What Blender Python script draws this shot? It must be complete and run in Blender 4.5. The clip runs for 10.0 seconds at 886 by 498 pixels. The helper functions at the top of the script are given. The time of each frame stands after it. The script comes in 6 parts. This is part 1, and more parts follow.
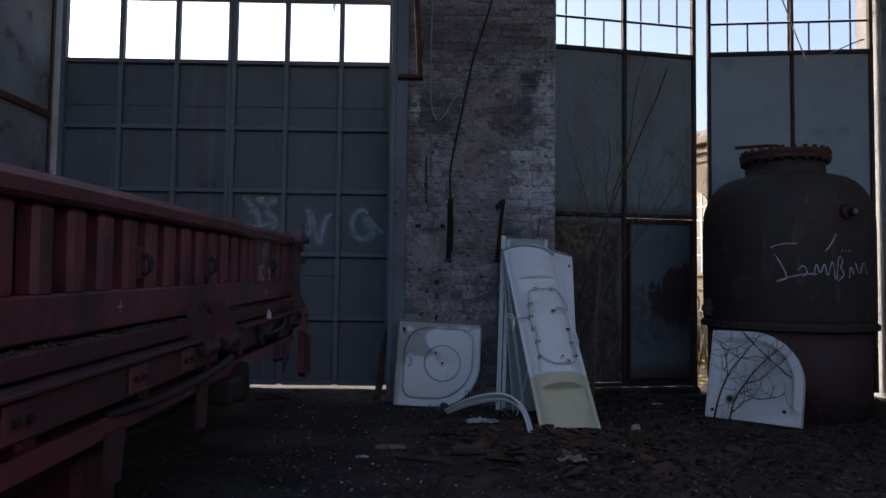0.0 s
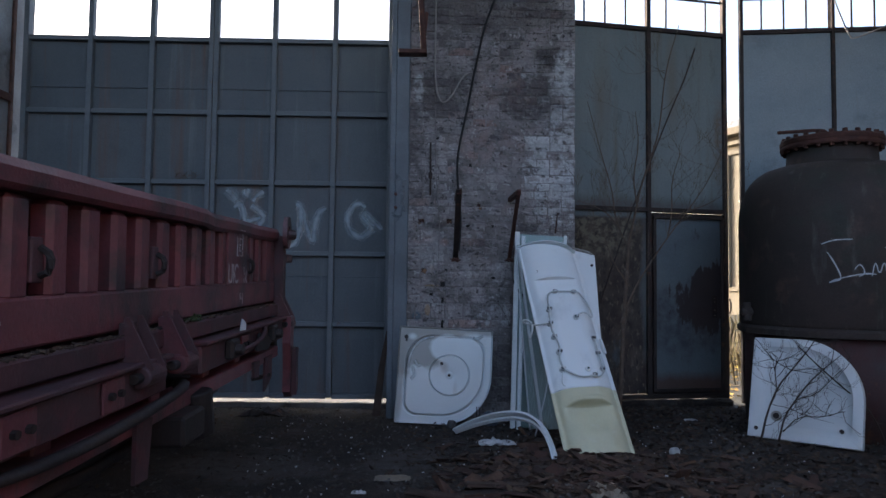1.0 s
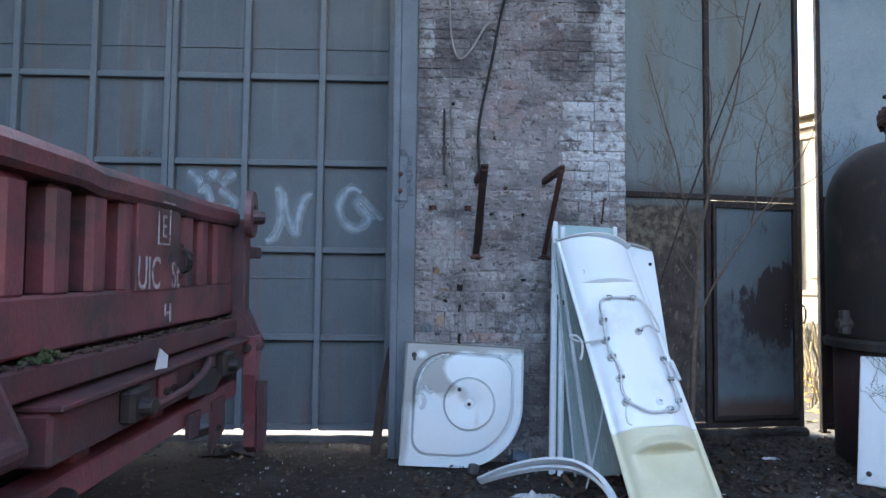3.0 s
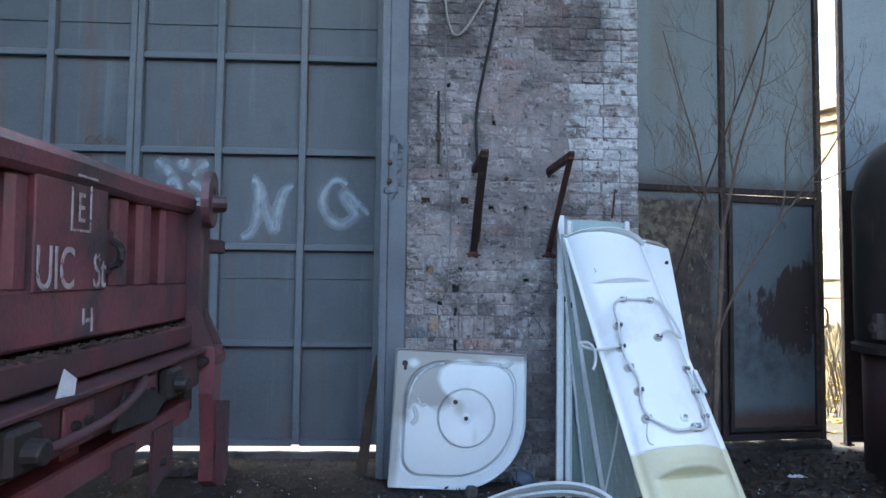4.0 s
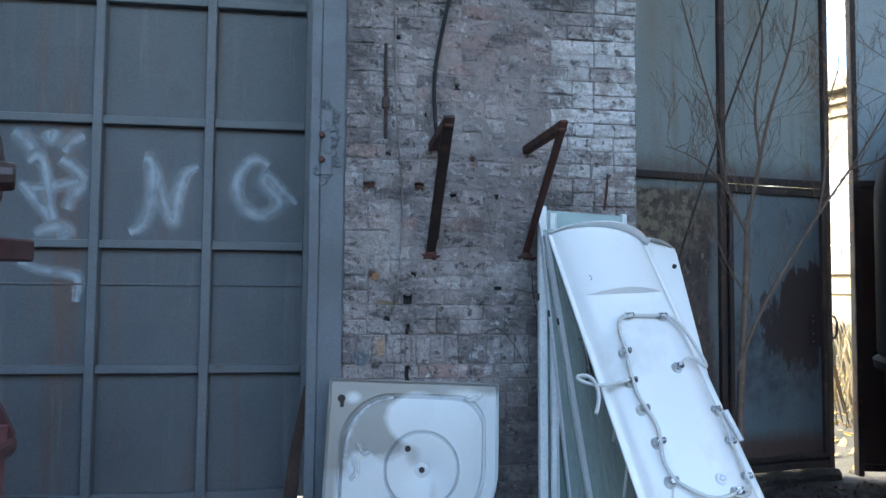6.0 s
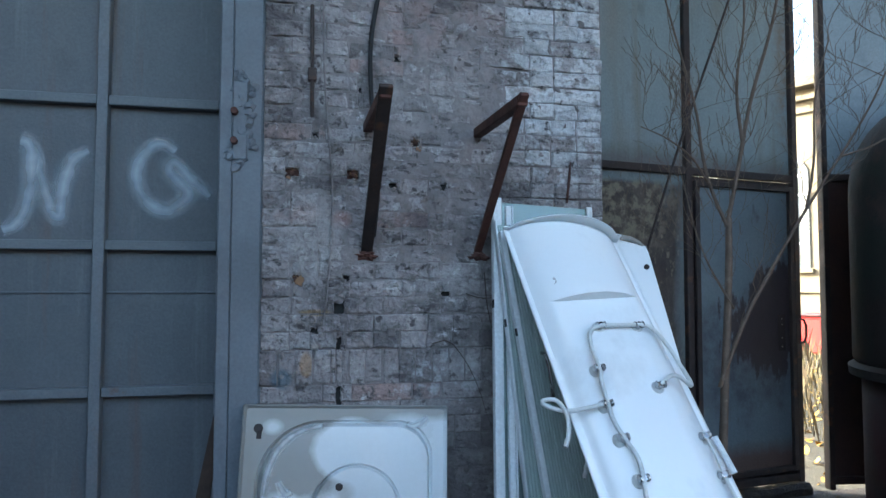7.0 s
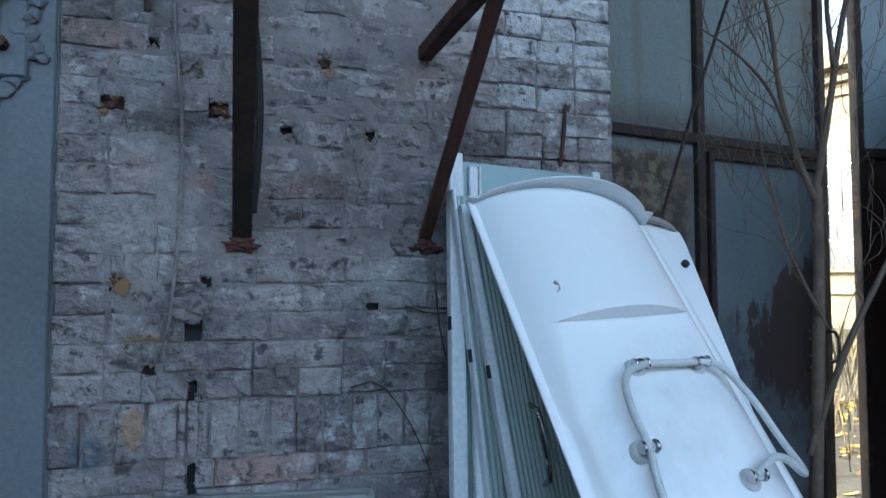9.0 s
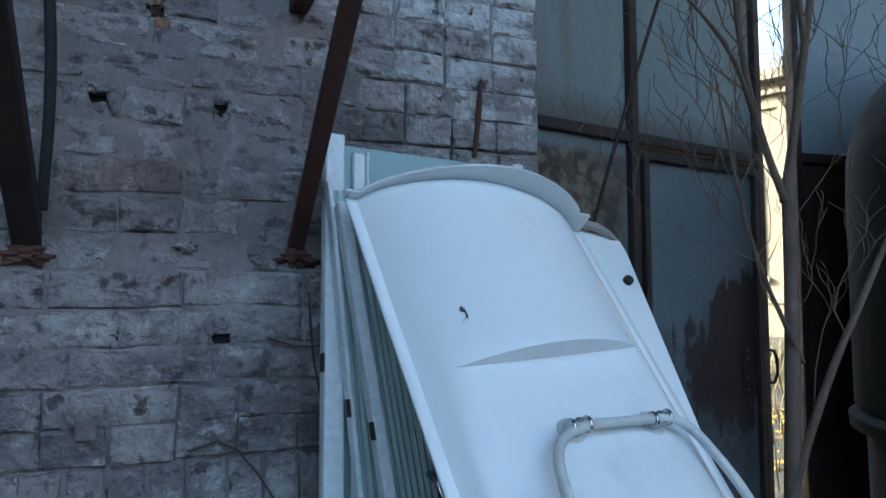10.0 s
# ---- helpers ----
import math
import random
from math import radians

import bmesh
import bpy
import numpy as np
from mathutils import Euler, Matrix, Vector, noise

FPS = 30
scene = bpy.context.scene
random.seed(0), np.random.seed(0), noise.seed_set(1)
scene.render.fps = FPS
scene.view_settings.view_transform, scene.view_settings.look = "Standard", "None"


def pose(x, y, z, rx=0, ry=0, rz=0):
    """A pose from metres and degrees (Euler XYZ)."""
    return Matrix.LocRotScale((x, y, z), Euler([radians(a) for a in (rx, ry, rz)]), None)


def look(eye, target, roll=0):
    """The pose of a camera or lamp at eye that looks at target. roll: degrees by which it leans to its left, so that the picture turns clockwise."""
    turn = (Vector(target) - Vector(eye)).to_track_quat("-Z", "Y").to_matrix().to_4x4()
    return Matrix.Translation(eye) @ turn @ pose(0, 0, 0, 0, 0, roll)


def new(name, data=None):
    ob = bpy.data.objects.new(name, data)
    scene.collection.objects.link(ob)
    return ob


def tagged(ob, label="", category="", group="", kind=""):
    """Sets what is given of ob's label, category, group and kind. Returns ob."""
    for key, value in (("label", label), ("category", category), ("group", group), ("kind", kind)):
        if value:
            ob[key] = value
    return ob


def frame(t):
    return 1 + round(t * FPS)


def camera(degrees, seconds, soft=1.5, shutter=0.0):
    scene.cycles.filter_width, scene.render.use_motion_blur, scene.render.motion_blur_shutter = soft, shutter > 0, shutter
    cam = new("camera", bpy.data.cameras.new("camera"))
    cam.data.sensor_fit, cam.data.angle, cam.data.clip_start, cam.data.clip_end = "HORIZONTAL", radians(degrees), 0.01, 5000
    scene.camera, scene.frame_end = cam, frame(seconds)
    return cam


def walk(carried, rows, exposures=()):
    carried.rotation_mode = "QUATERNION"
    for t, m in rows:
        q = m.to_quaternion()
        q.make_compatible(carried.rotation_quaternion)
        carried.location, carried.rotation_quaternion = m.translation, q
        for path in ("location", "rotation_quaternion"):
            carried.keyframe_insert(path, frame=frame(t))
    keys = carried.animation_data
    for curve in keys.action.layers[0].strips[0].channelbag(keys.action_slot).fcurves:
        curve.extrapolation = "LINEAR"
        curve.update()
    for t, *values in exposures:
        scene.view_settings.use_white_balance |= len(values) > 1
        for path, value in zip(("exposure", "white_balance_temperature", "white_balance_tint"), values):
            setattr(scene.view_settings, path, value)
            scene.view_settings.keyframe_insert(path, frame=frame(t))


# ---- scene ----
cam = camera(66.3, 10.0)
PATH = [
    (0, (0.003, -0.005, 1.288), (0.023, 1.993, 1.388), 0.8),
    (0.5, (-0.017, 0.408, 1.302), (0.01, 2.406, 1.404), 0.7),
    (1, (-0.075, 0.795, 1.298), (-0.048, 2.793, 1.4), 0.7),
    (1.5, (-0.084, 1.192, 1.289), (-0.048, 3.189, 1.385), 0.7),
    (2, (-0.137, 1.602, 1.3), (-0.097, 3.599, 1.4), 0.7),
    (2.5, (-0.21, 1.9, 1.309), (-0.165, 3.897, 1.414), 0.7),
    (4, (-0.266, 2.692, 1.3), (-0.185, 4.687, 1.414), 0.7),
    (4.5, (-0.266, 2.912, 1.308), (-0.154, 4.906, 1.424), 0.6),
    (5, (-0.206, 3.242, 1.325), (-0.061, 5.234, 1.438), 0.4),
    (6.3, (-0.26, 3.896, 1.398), (0.029, 5.873, 1.495), 0.4),
    (6.5, (-0.207, 4.007, 1.399), (0.112, 5.979, 1.503), 0.2),
    (7, (-0.153, 4.275, 1.405), (0.254, 6.23, 1.508), 0.1),
    (7.5, (-0.163, 4.619, 1.414), (0.316, 6.558, 1.518), 0.1),
    (8, (-0.078, 4.884, 1.411), (0.459, 6.808, 1.512), 0.1),
    (8.5, (0.045, 5.137, 1.409), (0.596, 7.057, 1.514), -0.1),
    (9, (0.139, 5.42, 1.423), (0.706, 7.335, 1.528), 0.0),
    (9.5, (0.269, 5.684, 1.432), (0.888, 7.582, 1.542), -0.0),
    (10, (0.379, 5.838, 1.454), (1.149, 7.679, 1.587), -0.2),
]
EXPO = [(0.0, 1.4, 6450, 17), (0.5, 1.75, 6380, 15), (1.0, 2.35, 6320, 12), (1.5, 2.95, 6300, 11), (2.0, 3.38, 6280, 10), (2.5, 3.75, 6240, 9), (4.0, 3.82, 6270, 7), (5.0, 3.8, 6260, 5), (6.5, 3.62, 6220, 2), (8.0, 3.5, 6160, 0), (9.0, 3.4, 6080, 0), (10.0, 3.12, 5900, -1)]
walk(cam, [(t, look(eye, target, roll)) for t, eye, target, roll in PATH], EXPO)

# ---- light ----
SUN_EL, SUN_AZ = radians(25), radians(-62)         # low autumn sun, outside the gates, from the -x side
world = bpy.data.worlds.new("sky")
scene.world = world
world.use_nodes = True
wn = world.node_tree
sky = wn.nodes.new("ShaderNodeTexSky")
sky.sky_type, sky.sun_disc = "NISHITA", False
sky.sun_elevation, sky.sun_rotation = SUN_EL, SUN_AZ
sky.dust_density = 5.0
wn.nodes["Background"].inputs["Strength"].default_value = 0.15
wn.links.new(sky.outputs[0], wn.nodes["Background"].inputs["Color"])
sun_data = bpy.data.lights.new("sun", "SUN")
sun_data.energy, sun_data.angle, sun_data.color = 2.0, radians(0.5), (1.0, 0.9, 0.76)
sun = new("sun", sun_data)
sun.matrix_world = look((30 * math.cos(SUN_EL) * math.sin(SUN_AZ), 8 + 30 * math.cos(SUN_EL) * math.cos(SUN_AZ), 30 * math.sin(SUN_EL)), (0, 8, 0))


# ---- materials ----
ALL, UP = (1, 1, 1), (1, 1, 0.06)


def mat(name, base, second, scale=3.0, rough=0.8, metal=0.0, layers=(), bump=0.25, fine=70.0, depth=0.004,
        vary=0.0, rough_var=0.15, stretch=(1, 1, 1), island=False, grain=0.18, patches=(), local=False):
    """Two mottled base colours, then layers of (colour, scale, low, high, stretch) laid over by noise, with fine relief.
    Patches are ragged stains of their own shape: (colour, x, z, half width, half height, softness, raggedness, stretch, strength, flake)."""
    m = bpy.data.materials.new(name)
    m.use_nodes = True
    nt = m.node_tree
    N, L = nt.nodes, nt.links
    bsdf = N["Principled BSDF"]
    geo = N.new("ShaderNodeNewGeometry")
    where = N.new("ShaderNodeTexCoord").outputs["Object"] if local else geo.outputs["Position"]

    def noise_node(s, st=(1, 1, 1), detail=5.0, shift=0.0):
        mp = N.new("ShaderNodeMapping")
        mp.inputs["Scale"].default_value = st
        mp.inputs["Location"].default_value = (shift, shift * 0.7, shift * 1.3)
        L.new(where, mp.inputs["Vector"])
        n = N.new("ShaderNodeTexNoise")
        n.inputs["Scale"].default_value, n.inputs["Detail"].default_value, n.inputs["Roughness"].default_value = s, detail, 0.62
        L.new(mp.outputs[0], n.inputs["Vector"])
        return n

    def ramp(src, lo, hi):
        r = N.new("ShaderNodeMapRange")
        r.inputs["From Min"].default_value, r.inputs["From Max"].default_value = lo, hi
        L.new(src, r.inputs["Value"])
        return r.outputs[0]

    def mix(fac, a, b):
        x = N.new("ShaderNodeMix")
        x.data_type = "RGBA"
        if hasattr(fac, "links"):
            L.new(fac, x.inputs[0])
        else:
            x.inputs[0].default_value = fac
        for sock, v in ((x.inputs[6], a), (x.inputs[7], b)):
            if hasattr(v, "links"):
                L.new(v, sock)
            else:
                sock.default_value = (*v, 1)
        return x.outputs[2]

    n0 = noise_node(scale, stretch)
    col = mix(ramp(n0.outputs[0], 0.35, 0.65), base, second)
    for i, (c, s, lo, hi, st) in enumerate(layers):
        col = mix(ramp(noise_node(s, st, 8.0, 3.7 * (i + 1)).outputs[0], lo, hi), col, c)
    def math_node(op, a, b=0.0, clamp=False):
        q = N.new("ShaderNodeMath")
        q.operation, q.use_clamp = op, clamp
        for sock, v in ((q.inputs[0], a), (q.inputs[1], b)):
            if hasattr(v, "links"):
                L.new(v, sock)
            else:
                sock.default_value = v
        return q.outputs[0]

    pool = {}

    def shared(s, st):
        if (s, st) not in pool:
            pool[s, st] = noise_node(s, st, 6.0, 2.3 + s).outputs[0]
        return pool[s, st]

    if patches:
        xyz = N.new("ShaderNodeSeparateXYZ")
        L.new(where, xyz.inputs[0])
    for i, (c, cx, cz, rx, rz, soft, rag, st, strength, flake) in enumerate(patches):
        dx = math_node("DIVIDE", math_node("SUBTRACT", xyz.outputs[0], cx), rx)
        dz = math_node("DIVIDE", math_node("SUBTRACT", xyz.outputs[2], cz), rz)
        r = math_node("SQRT", math_node("ADD", math_node("MULTIPLY", dx, dx), math_node("MULTIPLY", dz, dz)))
        nz = shared(5.0, st)
        f = math_node("ADD", math_node("SUBTRACT", 1.0, r), math_node("MULTIPLY", math_node("SUBTRACT", nz, 0.5), 2 * rag))
        f = math_node("MULTIPLY", math_node("DIVIDE", f, soft, True), strength)
        if flake:
            f = math_node("MULTIPLY", f, ramp(shared(8.0 if flake[0] < 10 else 15.0, ALL), flake[1], flake[2]), True)
        col = mix(f, col, c)
    nf = noise_node(fine, (1, 1, 1), 4.0, 9.1)
    hs = N.new("ShaderNodeHueSaturation")
    L.new(col, hs.inputs["Color"])
    val = ramp(nf.outputs[0], 0.2, 0.8)
    mr = N.new("ShaderNodeMapRange")
    mr.inputs["To Min"].default_value, mr.inputs["To Max"].default_value = 1 - grain, 1 + grain
    L.new(val, mr.inputs["Value"])
    if vary:
        if island:
            rnd = geo.outputs["Random Per Island"]
        else:
            oi = N.new("ShaderNodeObjectInfo")
            rnd = oi.outputs["Random"]
        rv = N.new("ShaderNodeMapRange")
        rv.inputs["To Min"].default_value, rv.inputs["To Max"].default_value = 1 - vary, 1 + vary
        L.new(rnd, rv.inputs["Value"])
        mu = N.new("ShaderNodeMath")
        mu.operation = "MULTIPLY"
        L.new(mr.outputs[0], mu.inputs[0])
        L.new(rv.outputs[0], mu.inputs[1])
        L.new(mu.outputs[0], hs.inputs["Value"])
        rh = N.new("ShaderNodeMapRange")
        rh.inputs["To Min"].default_value, rh.inputs["To Max"].default_value = 0.5 - 0.03 * vary, 0.5 + 0.03 * vary
        L.new(rnd, rh.inputs["Value"])
        L.new(rh.outputs[0], hs.inputs["Hue"])
    else:
        L.new(mr.outputs[0], hs.inputs["Value"])
    L.new(hs.outputs[0], bsdf.inputs["Base Color"])
    rr = N.new("ShaderNodeMapRange")
    rr.inputs["To Min"].default_value, rr.inputs["To Max"].default_value = max(0.05, rough - rough_var), min(1, rough + rough_var)
    L.new(n0.outputs[0], rr.inputs["Value"])
    L.new(rr.outputs[0], bsdf.inputs["Roughness"])
    bsdf.inputs["Metallic"].default_value = metal
    if bump:
        add = N.new("ShaderNodeMath")
        add.operation = "ADD"
        L.new(nf.outputs[0], add.inputs[0])
        L.new(noise_node(fine * 0.3, (1, 1, 1), 7.0, 5.3).outputs[0], add.inputs[1])
        b = N.new("ShaderNodeBump")
        b.inputs["Strength"].default_value, b.inputs["Distance"].default_value = bump, depth
        L.new(add.outputs[0], b.inputs["Height"])
        L.new(b.outputs[0], bsdf.inputs["Normal"])
    return m


RUST, DARK_RUST = (0.13, 0.055, 0.025), (0.05, 0.024, 0.017)
M_GATE = mat("grey_blue_gate_paint", (0.072, 0.083, 0.094), (0.098, 0.108, 0.118), 1.2, 0.6, 0, ((RUST, 5, 0.54, 0.80, UP), ((0.15, 0.162, 0.172), 9, 0.57, 0.8, UP), ((0.06, 0.06, 0.065), 2.2, 0.62, 0.85, ALL)), 0.3)
M_GATE_BAR = mat("gate_frame_paint", (0.10, 0.115, 0.128), (0.128, 0.142, 0.153), 3, 0.6, 0, ((RUST, 8, 0.66, 0.8, ALL), ((0.06, 0.06, 0.065), 3, 0.64, 0.85, ALL)), 0.3)
M_LEAF = mat("weathered_green_blue_sheet", (0.145, 0.180, 0.185), (0.185, 0.218, 0.220), 1.6, 0.62, 0, ((DARK_RUST, 2.6, 0.58, 0.74, (1, 1, 0.35)), ((0.13, 0.105, 0.075), 5, 0.54, 0.76, UP), ((0.22, 0.25, 0.25), 8, 0.64, 0.8, UP)), 0.35, stretch=(1, 1, 0.3),
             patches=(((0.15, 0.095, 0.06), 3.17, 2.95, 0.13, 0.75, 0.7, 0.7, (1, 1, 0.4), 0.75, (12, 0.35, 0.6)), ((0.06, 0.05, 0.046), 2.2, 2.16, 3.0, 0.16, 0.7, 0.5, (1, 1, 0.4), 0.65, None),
                      ((0.15, 0.12, 0.085), 1.75, 3.3, 0.12, 0.9, 0.9, 0.8, UP, 0.55, None), ((0.15, 0.12, 0.085), 2.6, 3.6, 0.10, 0.8, 0.9, 0.8, UP, 0.5, None), ((0.20, 0.235, 0.245), 2.75, 2.8, 0.25, 0.5, 0.9, 0.6, UP, 0.5, None)))
M_LEAF_LOW = mat("half_rusted_blue_sheet", (0.098, 0.118, 0.130), (0.125, 0.148, 0.158), 2.0, 0.6, 0, (((0.16, 0.185, 0.195), 9, 0.6, 0.75, UP), ((0.05, 0.045, 0.048), 7, 0.60, 0.72, (1, 1, 0.4))), 0.4,
                 patches=(((0.045, 0.042, 0.05), 2.74, 0.92, 0.52, 0.46, 0.35, 0.75, (1, 1, 0.45), 0.75, (9, 0.38, 0.6)),
                          ((0.034, 0.021, 0.022), 3.06, 1.16, 0.46, 0.38, 0.09, 1.15, (1.5, 1, 0.5), 0.95, None),
                          ((0.085, 0.042, 0.028), 2.8, 0.16, 3.0, 0.20, 0.5, 0.35, (1, 1, 0.5), 0.85, None)))
M_LEAF_RUST = mat("scaled_rust_sheet", (0.085, 0.068, 0.056), (0.05, 0.038, 0.035), 6, 0.85, 0, (((0.03, 0.024, 0.023), 2.4, 0.50, 0.66, (1, 1, 0.5)), ((0.10, 0.125, 0.13), 3, 0.60, 0.7, (1, 1, 0.4)), ((0.15, 0.125, 0.09), 26, 0.57, 0.66, (1, 1, 0.5)), ((0.028, 0.022, 0.022), 18, 0.58, 0.66, (1, 1, 0.4))), 0.6, depth=0.008,
                  patches=(((0.19, 0.165, 0.115), 1.75, 1.88, 0.55, 0.36, 0.5, 0.5, (1, 1, 0.5), 0.8, (24, 0.44, 0.56)), ((0.14, 0.17, 0.18), 1.6, 2.09, 2.0, 0.05, 0.6, 0.3, ALL, 0.8, None), ((0.12, 0.145, 0.15), 2.28, 1.3, 0.09, 0.9, 0.6, 0.6, (1, 1, 0.4), 0.7, None)))
M_LEAF_PALE = mat("pale_blue_sheet", (0.21, 0.26, 0.29), (0.26, 0.31, 0.34), 1.4, 0.55, 0, (((0.16, 0.10, 0.06), 3.4, 0.62, 0.8, UP), ((0.17, 0.085, 0.035), 6, 0.68, 0.78, ALL), ((0.12, 0.145, 0.16), 2, 0.58, 0.8, ALL)), 0.3)
M_LEAF_BROWN = mat("rust_brown_sheet", (0.055, 0.026, 0.02), (0.03, 0.018, 0.017), 3, 0.8, 0, (((0.10, 0.12, 0.13), 4, 0.64, 0.74, UP),), 0.4)
M_STEEL_DARK = mat("dark_rusty_steel", (0.045, 0.03, 0.026), (0.028, 0.022, 0.021), 6, 0.75, 0.2, ((RUST, 9, 0.58, 0.75, ALL),), 0.4)
M_RUST = mat("rusted_iron", (0.085, 0.032, 0.022), (0.05, 0.022, 0.018), 9, 0.8, 0.1, (((0.16, 0.07, 0.03), 14, 0.6, 0.75, ALL),), 0.5)
SOOT, LIME, WASH = (0.088, 0.079, 0.080), (0.50, 0.505, 0.51), (0.30, 0.175, 0.155)
PIER_PATCHES = (                                   # soot, faded red wash, lime and whitewash on the pier, each with its own outline
    (SOOT, 0.86, 3.13, 0.36, 0.30, 0.35, 0.7, ALL, 0.8, (11, 0.30, 0.50)), (SOOT, 0.02, 3.22, 0.30, 0.34, 0.4, 0.6, ALL, 0.7, (9, 0.32, 0.55)),
    (SOOT, -0.27, 2.45, 0.12, 0.60, 0.6, 0.7, ALL, 0.75, (13, 0.36, 0.56)), (SOOT, 0.95, 0.85, 0.50, 0.55, 0.6, 0.5, ALL, 0.62, (9, 0.32, 0.58)),
    (SOOT, 0.35, 0.45, 0.60, 0.45, 0.6, 0.5, ALL, 0.6, None), (SOOT, 0.50, 1.66, 0.36, 0.15, 0.6, 0.7, ALL, 0.6, (10, 0.36, 0.58)),
    (SOOT, 0.05, 1.28, 0.20, 0.16, 0.6, 0.7, ALL, 0.65, (14, 0.36, 0.56)), (SOOT, 0.40, 4.0, 0.9, 0.30, 0.5, 0.7, ALL, 0.6, None),
    (WASH, 0.42, 2.62, 0.42, 0.32, 0.6, 0.6, ALL, 0.36, (7, 0.42, 0.62)), (WASH, 0.62, 3.25, 0.40, 0.30, 0.6, 0.6, ALL, 0.34, (7, 0.42, 0.62)),
    (WASH, -0.17, 1.72, 0.12, 0.06, 0.5, 0.6, ALL, 0.75, (18, 0.40, 0.56)), (WASH, 0.02, 1.70, 0.06, 0.05, 0.5, 0.6, ALL, 0.6, None),
    ((0.37, 0.35, 0.34), -0.12, 1.60, 0.22, 0.28, 0.6, 0.7, ALL, 0.7, (15, 0.40, 0.58)), ((0.37, 0.35, 0.34), 0.5, 1.42, 0.4, 0.14, 0.6, 0.7, ALL, 0.55, (17, 0.42, 0.58)),
    ((0.37, 0.36, 0.35), 0.38, 2.35, 0.5, 0.45, 0.8, 0.6, ALL, 0.38, (6, 0.40, 0.62)),
    (LIME, 1.10, 2.45, 0.36, 0.46, 0.30, 0.55, (1, 1, 1.6), 0.95, (12, 0.46, 0.58)), (LIME, 1.22, 2.85, 0.22, 0.34, 0.35, 0.6, ALL, 0.8, (13, 0.48, 0.60)),
    (LIME, 1.24, 3.36, 0.16, 0.30, 0.35, 0.6, ALL, 0.95, (11, 0.40, 0.52)), (LIME, -0.24, 3.24, 0.06, 0.20, 0.4, 0.5, ALL, 0.8, (14, 0.42, 0.55)),
    (LIME, 1.12, 2.0, 0.30, 0.24, 0.5, 0.6, (1, 1, 2), 0.65, (20, 0.52, 0.62)), (LIME, 0.52, 0.98, 0.34, 0.15, 0.6, 0.6, (1.5, 1, 0.5), 0.7, (17, 0.50, 0.62)),
    ((0.33, 0.22, 0.14), -0.13, 1.045, 0.034, 0.065, 0.3, 0.3, ALL, 0.8, None), ((0.07, 0.12, 0.16), -0.235, 0.985, 0.055, 0.055, 0.4, 0.4, ALL, 0.7, None),
    ((0.27, 0.19, 0.10), -0.10, 1.275, 0.09, 0.018, 0.5, 0.5, ALL, 0.75, None))
M_MORTAR = mat("old_lime_mortar", (0.235, 0.21, 0.205), (0.165, 0.148, 0.146), 3.4, 0.95, 0, (((0.23, 0.185, 0.176), 2.6, 0.58, 0.72, ALL), ((0.085, 0.077, 0.077), 2.1, 0.54, 0.68, ALL), ((0.32, 0.305, 0.295), 7, 0.6, 0.72, ALL), ((0.05, 0.043, 0.043), 13, 0.60, 0.68, ALL)), 0.8, 45, 0.010, patches=PIER_PATCHES[:15])
BRICK_LAYERS = (((0.30, 0.29, 0.285), 6.0, 0.54, 0.70, ALL), ((0.085, 0.077, 0.078), 2.1, 0.54, 0.69, ALL), ((0.43, 0.415, 0.405), 14.0, 0.57, 0.67, ALL), ((0.075, 0.067, 0.067), 24.0, 0.57, 0.65, ALL), ((0.10, 0.09, 0.09), 7.0, 0.57, 0.66, (1, 1, 2.5)))


def brick_mat(name, base, second, vary):
    return mat(name, base, second, 3.4, 0.92, 0, BRICK_LAYERS, 1.0, 40, 0.020, vary, grain=0.28, patches=PIER_PATCHES)


M_BRICK = brick_mat("grimy_brick", (0.312, 0.284, 0.278), (0.236, 0.214, 0.210), 0.16)
M_BRICK_WHITE = brick_mat("flaking_whitewashed_brick", (0.48, 0.485, 0.49), (0.33, 0.32, 0.315), 0.2)
M_BRICK_RED = brick_mat("faded_red_brick", (0.27, 0.19, 0.175), (0.225, 0.175, 0.166), 0.2)
M_BRICK_DARK = brick_mat("sooty_brick", (0.15, 0.134, 0.134), (0.195, 0.176, 0.175), 0.22)
M_COLUMN = mat("blue_grey_column_paint", (0.13, 0.15, 0.17), (0.098, 0.11, 0.122), 2.5, 0.6, 0, ((RUST, 10, 0.68, 0.78, ALL), ((0.075, 0.075, 0.08), 5, 0.6, 0.75, (1, 1, 0.4))), 0.35)
M_WAGON = mat("oxide_red_wagon_paint", (0.175, 0.046, 0.053), (0.128, 0.040, 0.046), 2.6, 0.45, 0, (((0.04, 0.028, 0.029), 3, 0.52, 0.66, ALL), ((0.055, 0.04, 0.04), 9, 0.56, 0.7, (1, 1, 0.3)), ((0.135, 0.036, 0.042), 7, 0.62, 0.75, ALL), ((0.085, 0.065, 0.062), 12, 0.62, 0.72, ALL)), 0.4)
M_WAGON_DARK = mat("sooty_wagon_steel", (0.088, 0.036, 0.040), (0.060, 0.034, 0.037), 4, 0.62, 0.1, (((0.125, 0.034, 0.04), 5, 0.52, 0.66, ALL), ((0.075, 0.064, 0.062), 10, 0.6, 0.72, ALL)), 0.4)
M_GREASE = mat("greasy_black_iron", (0.022, 0.018, 0.018), (0.035, 0.026, 0.024), 5, 0.6, 0.3, (), 0.4)
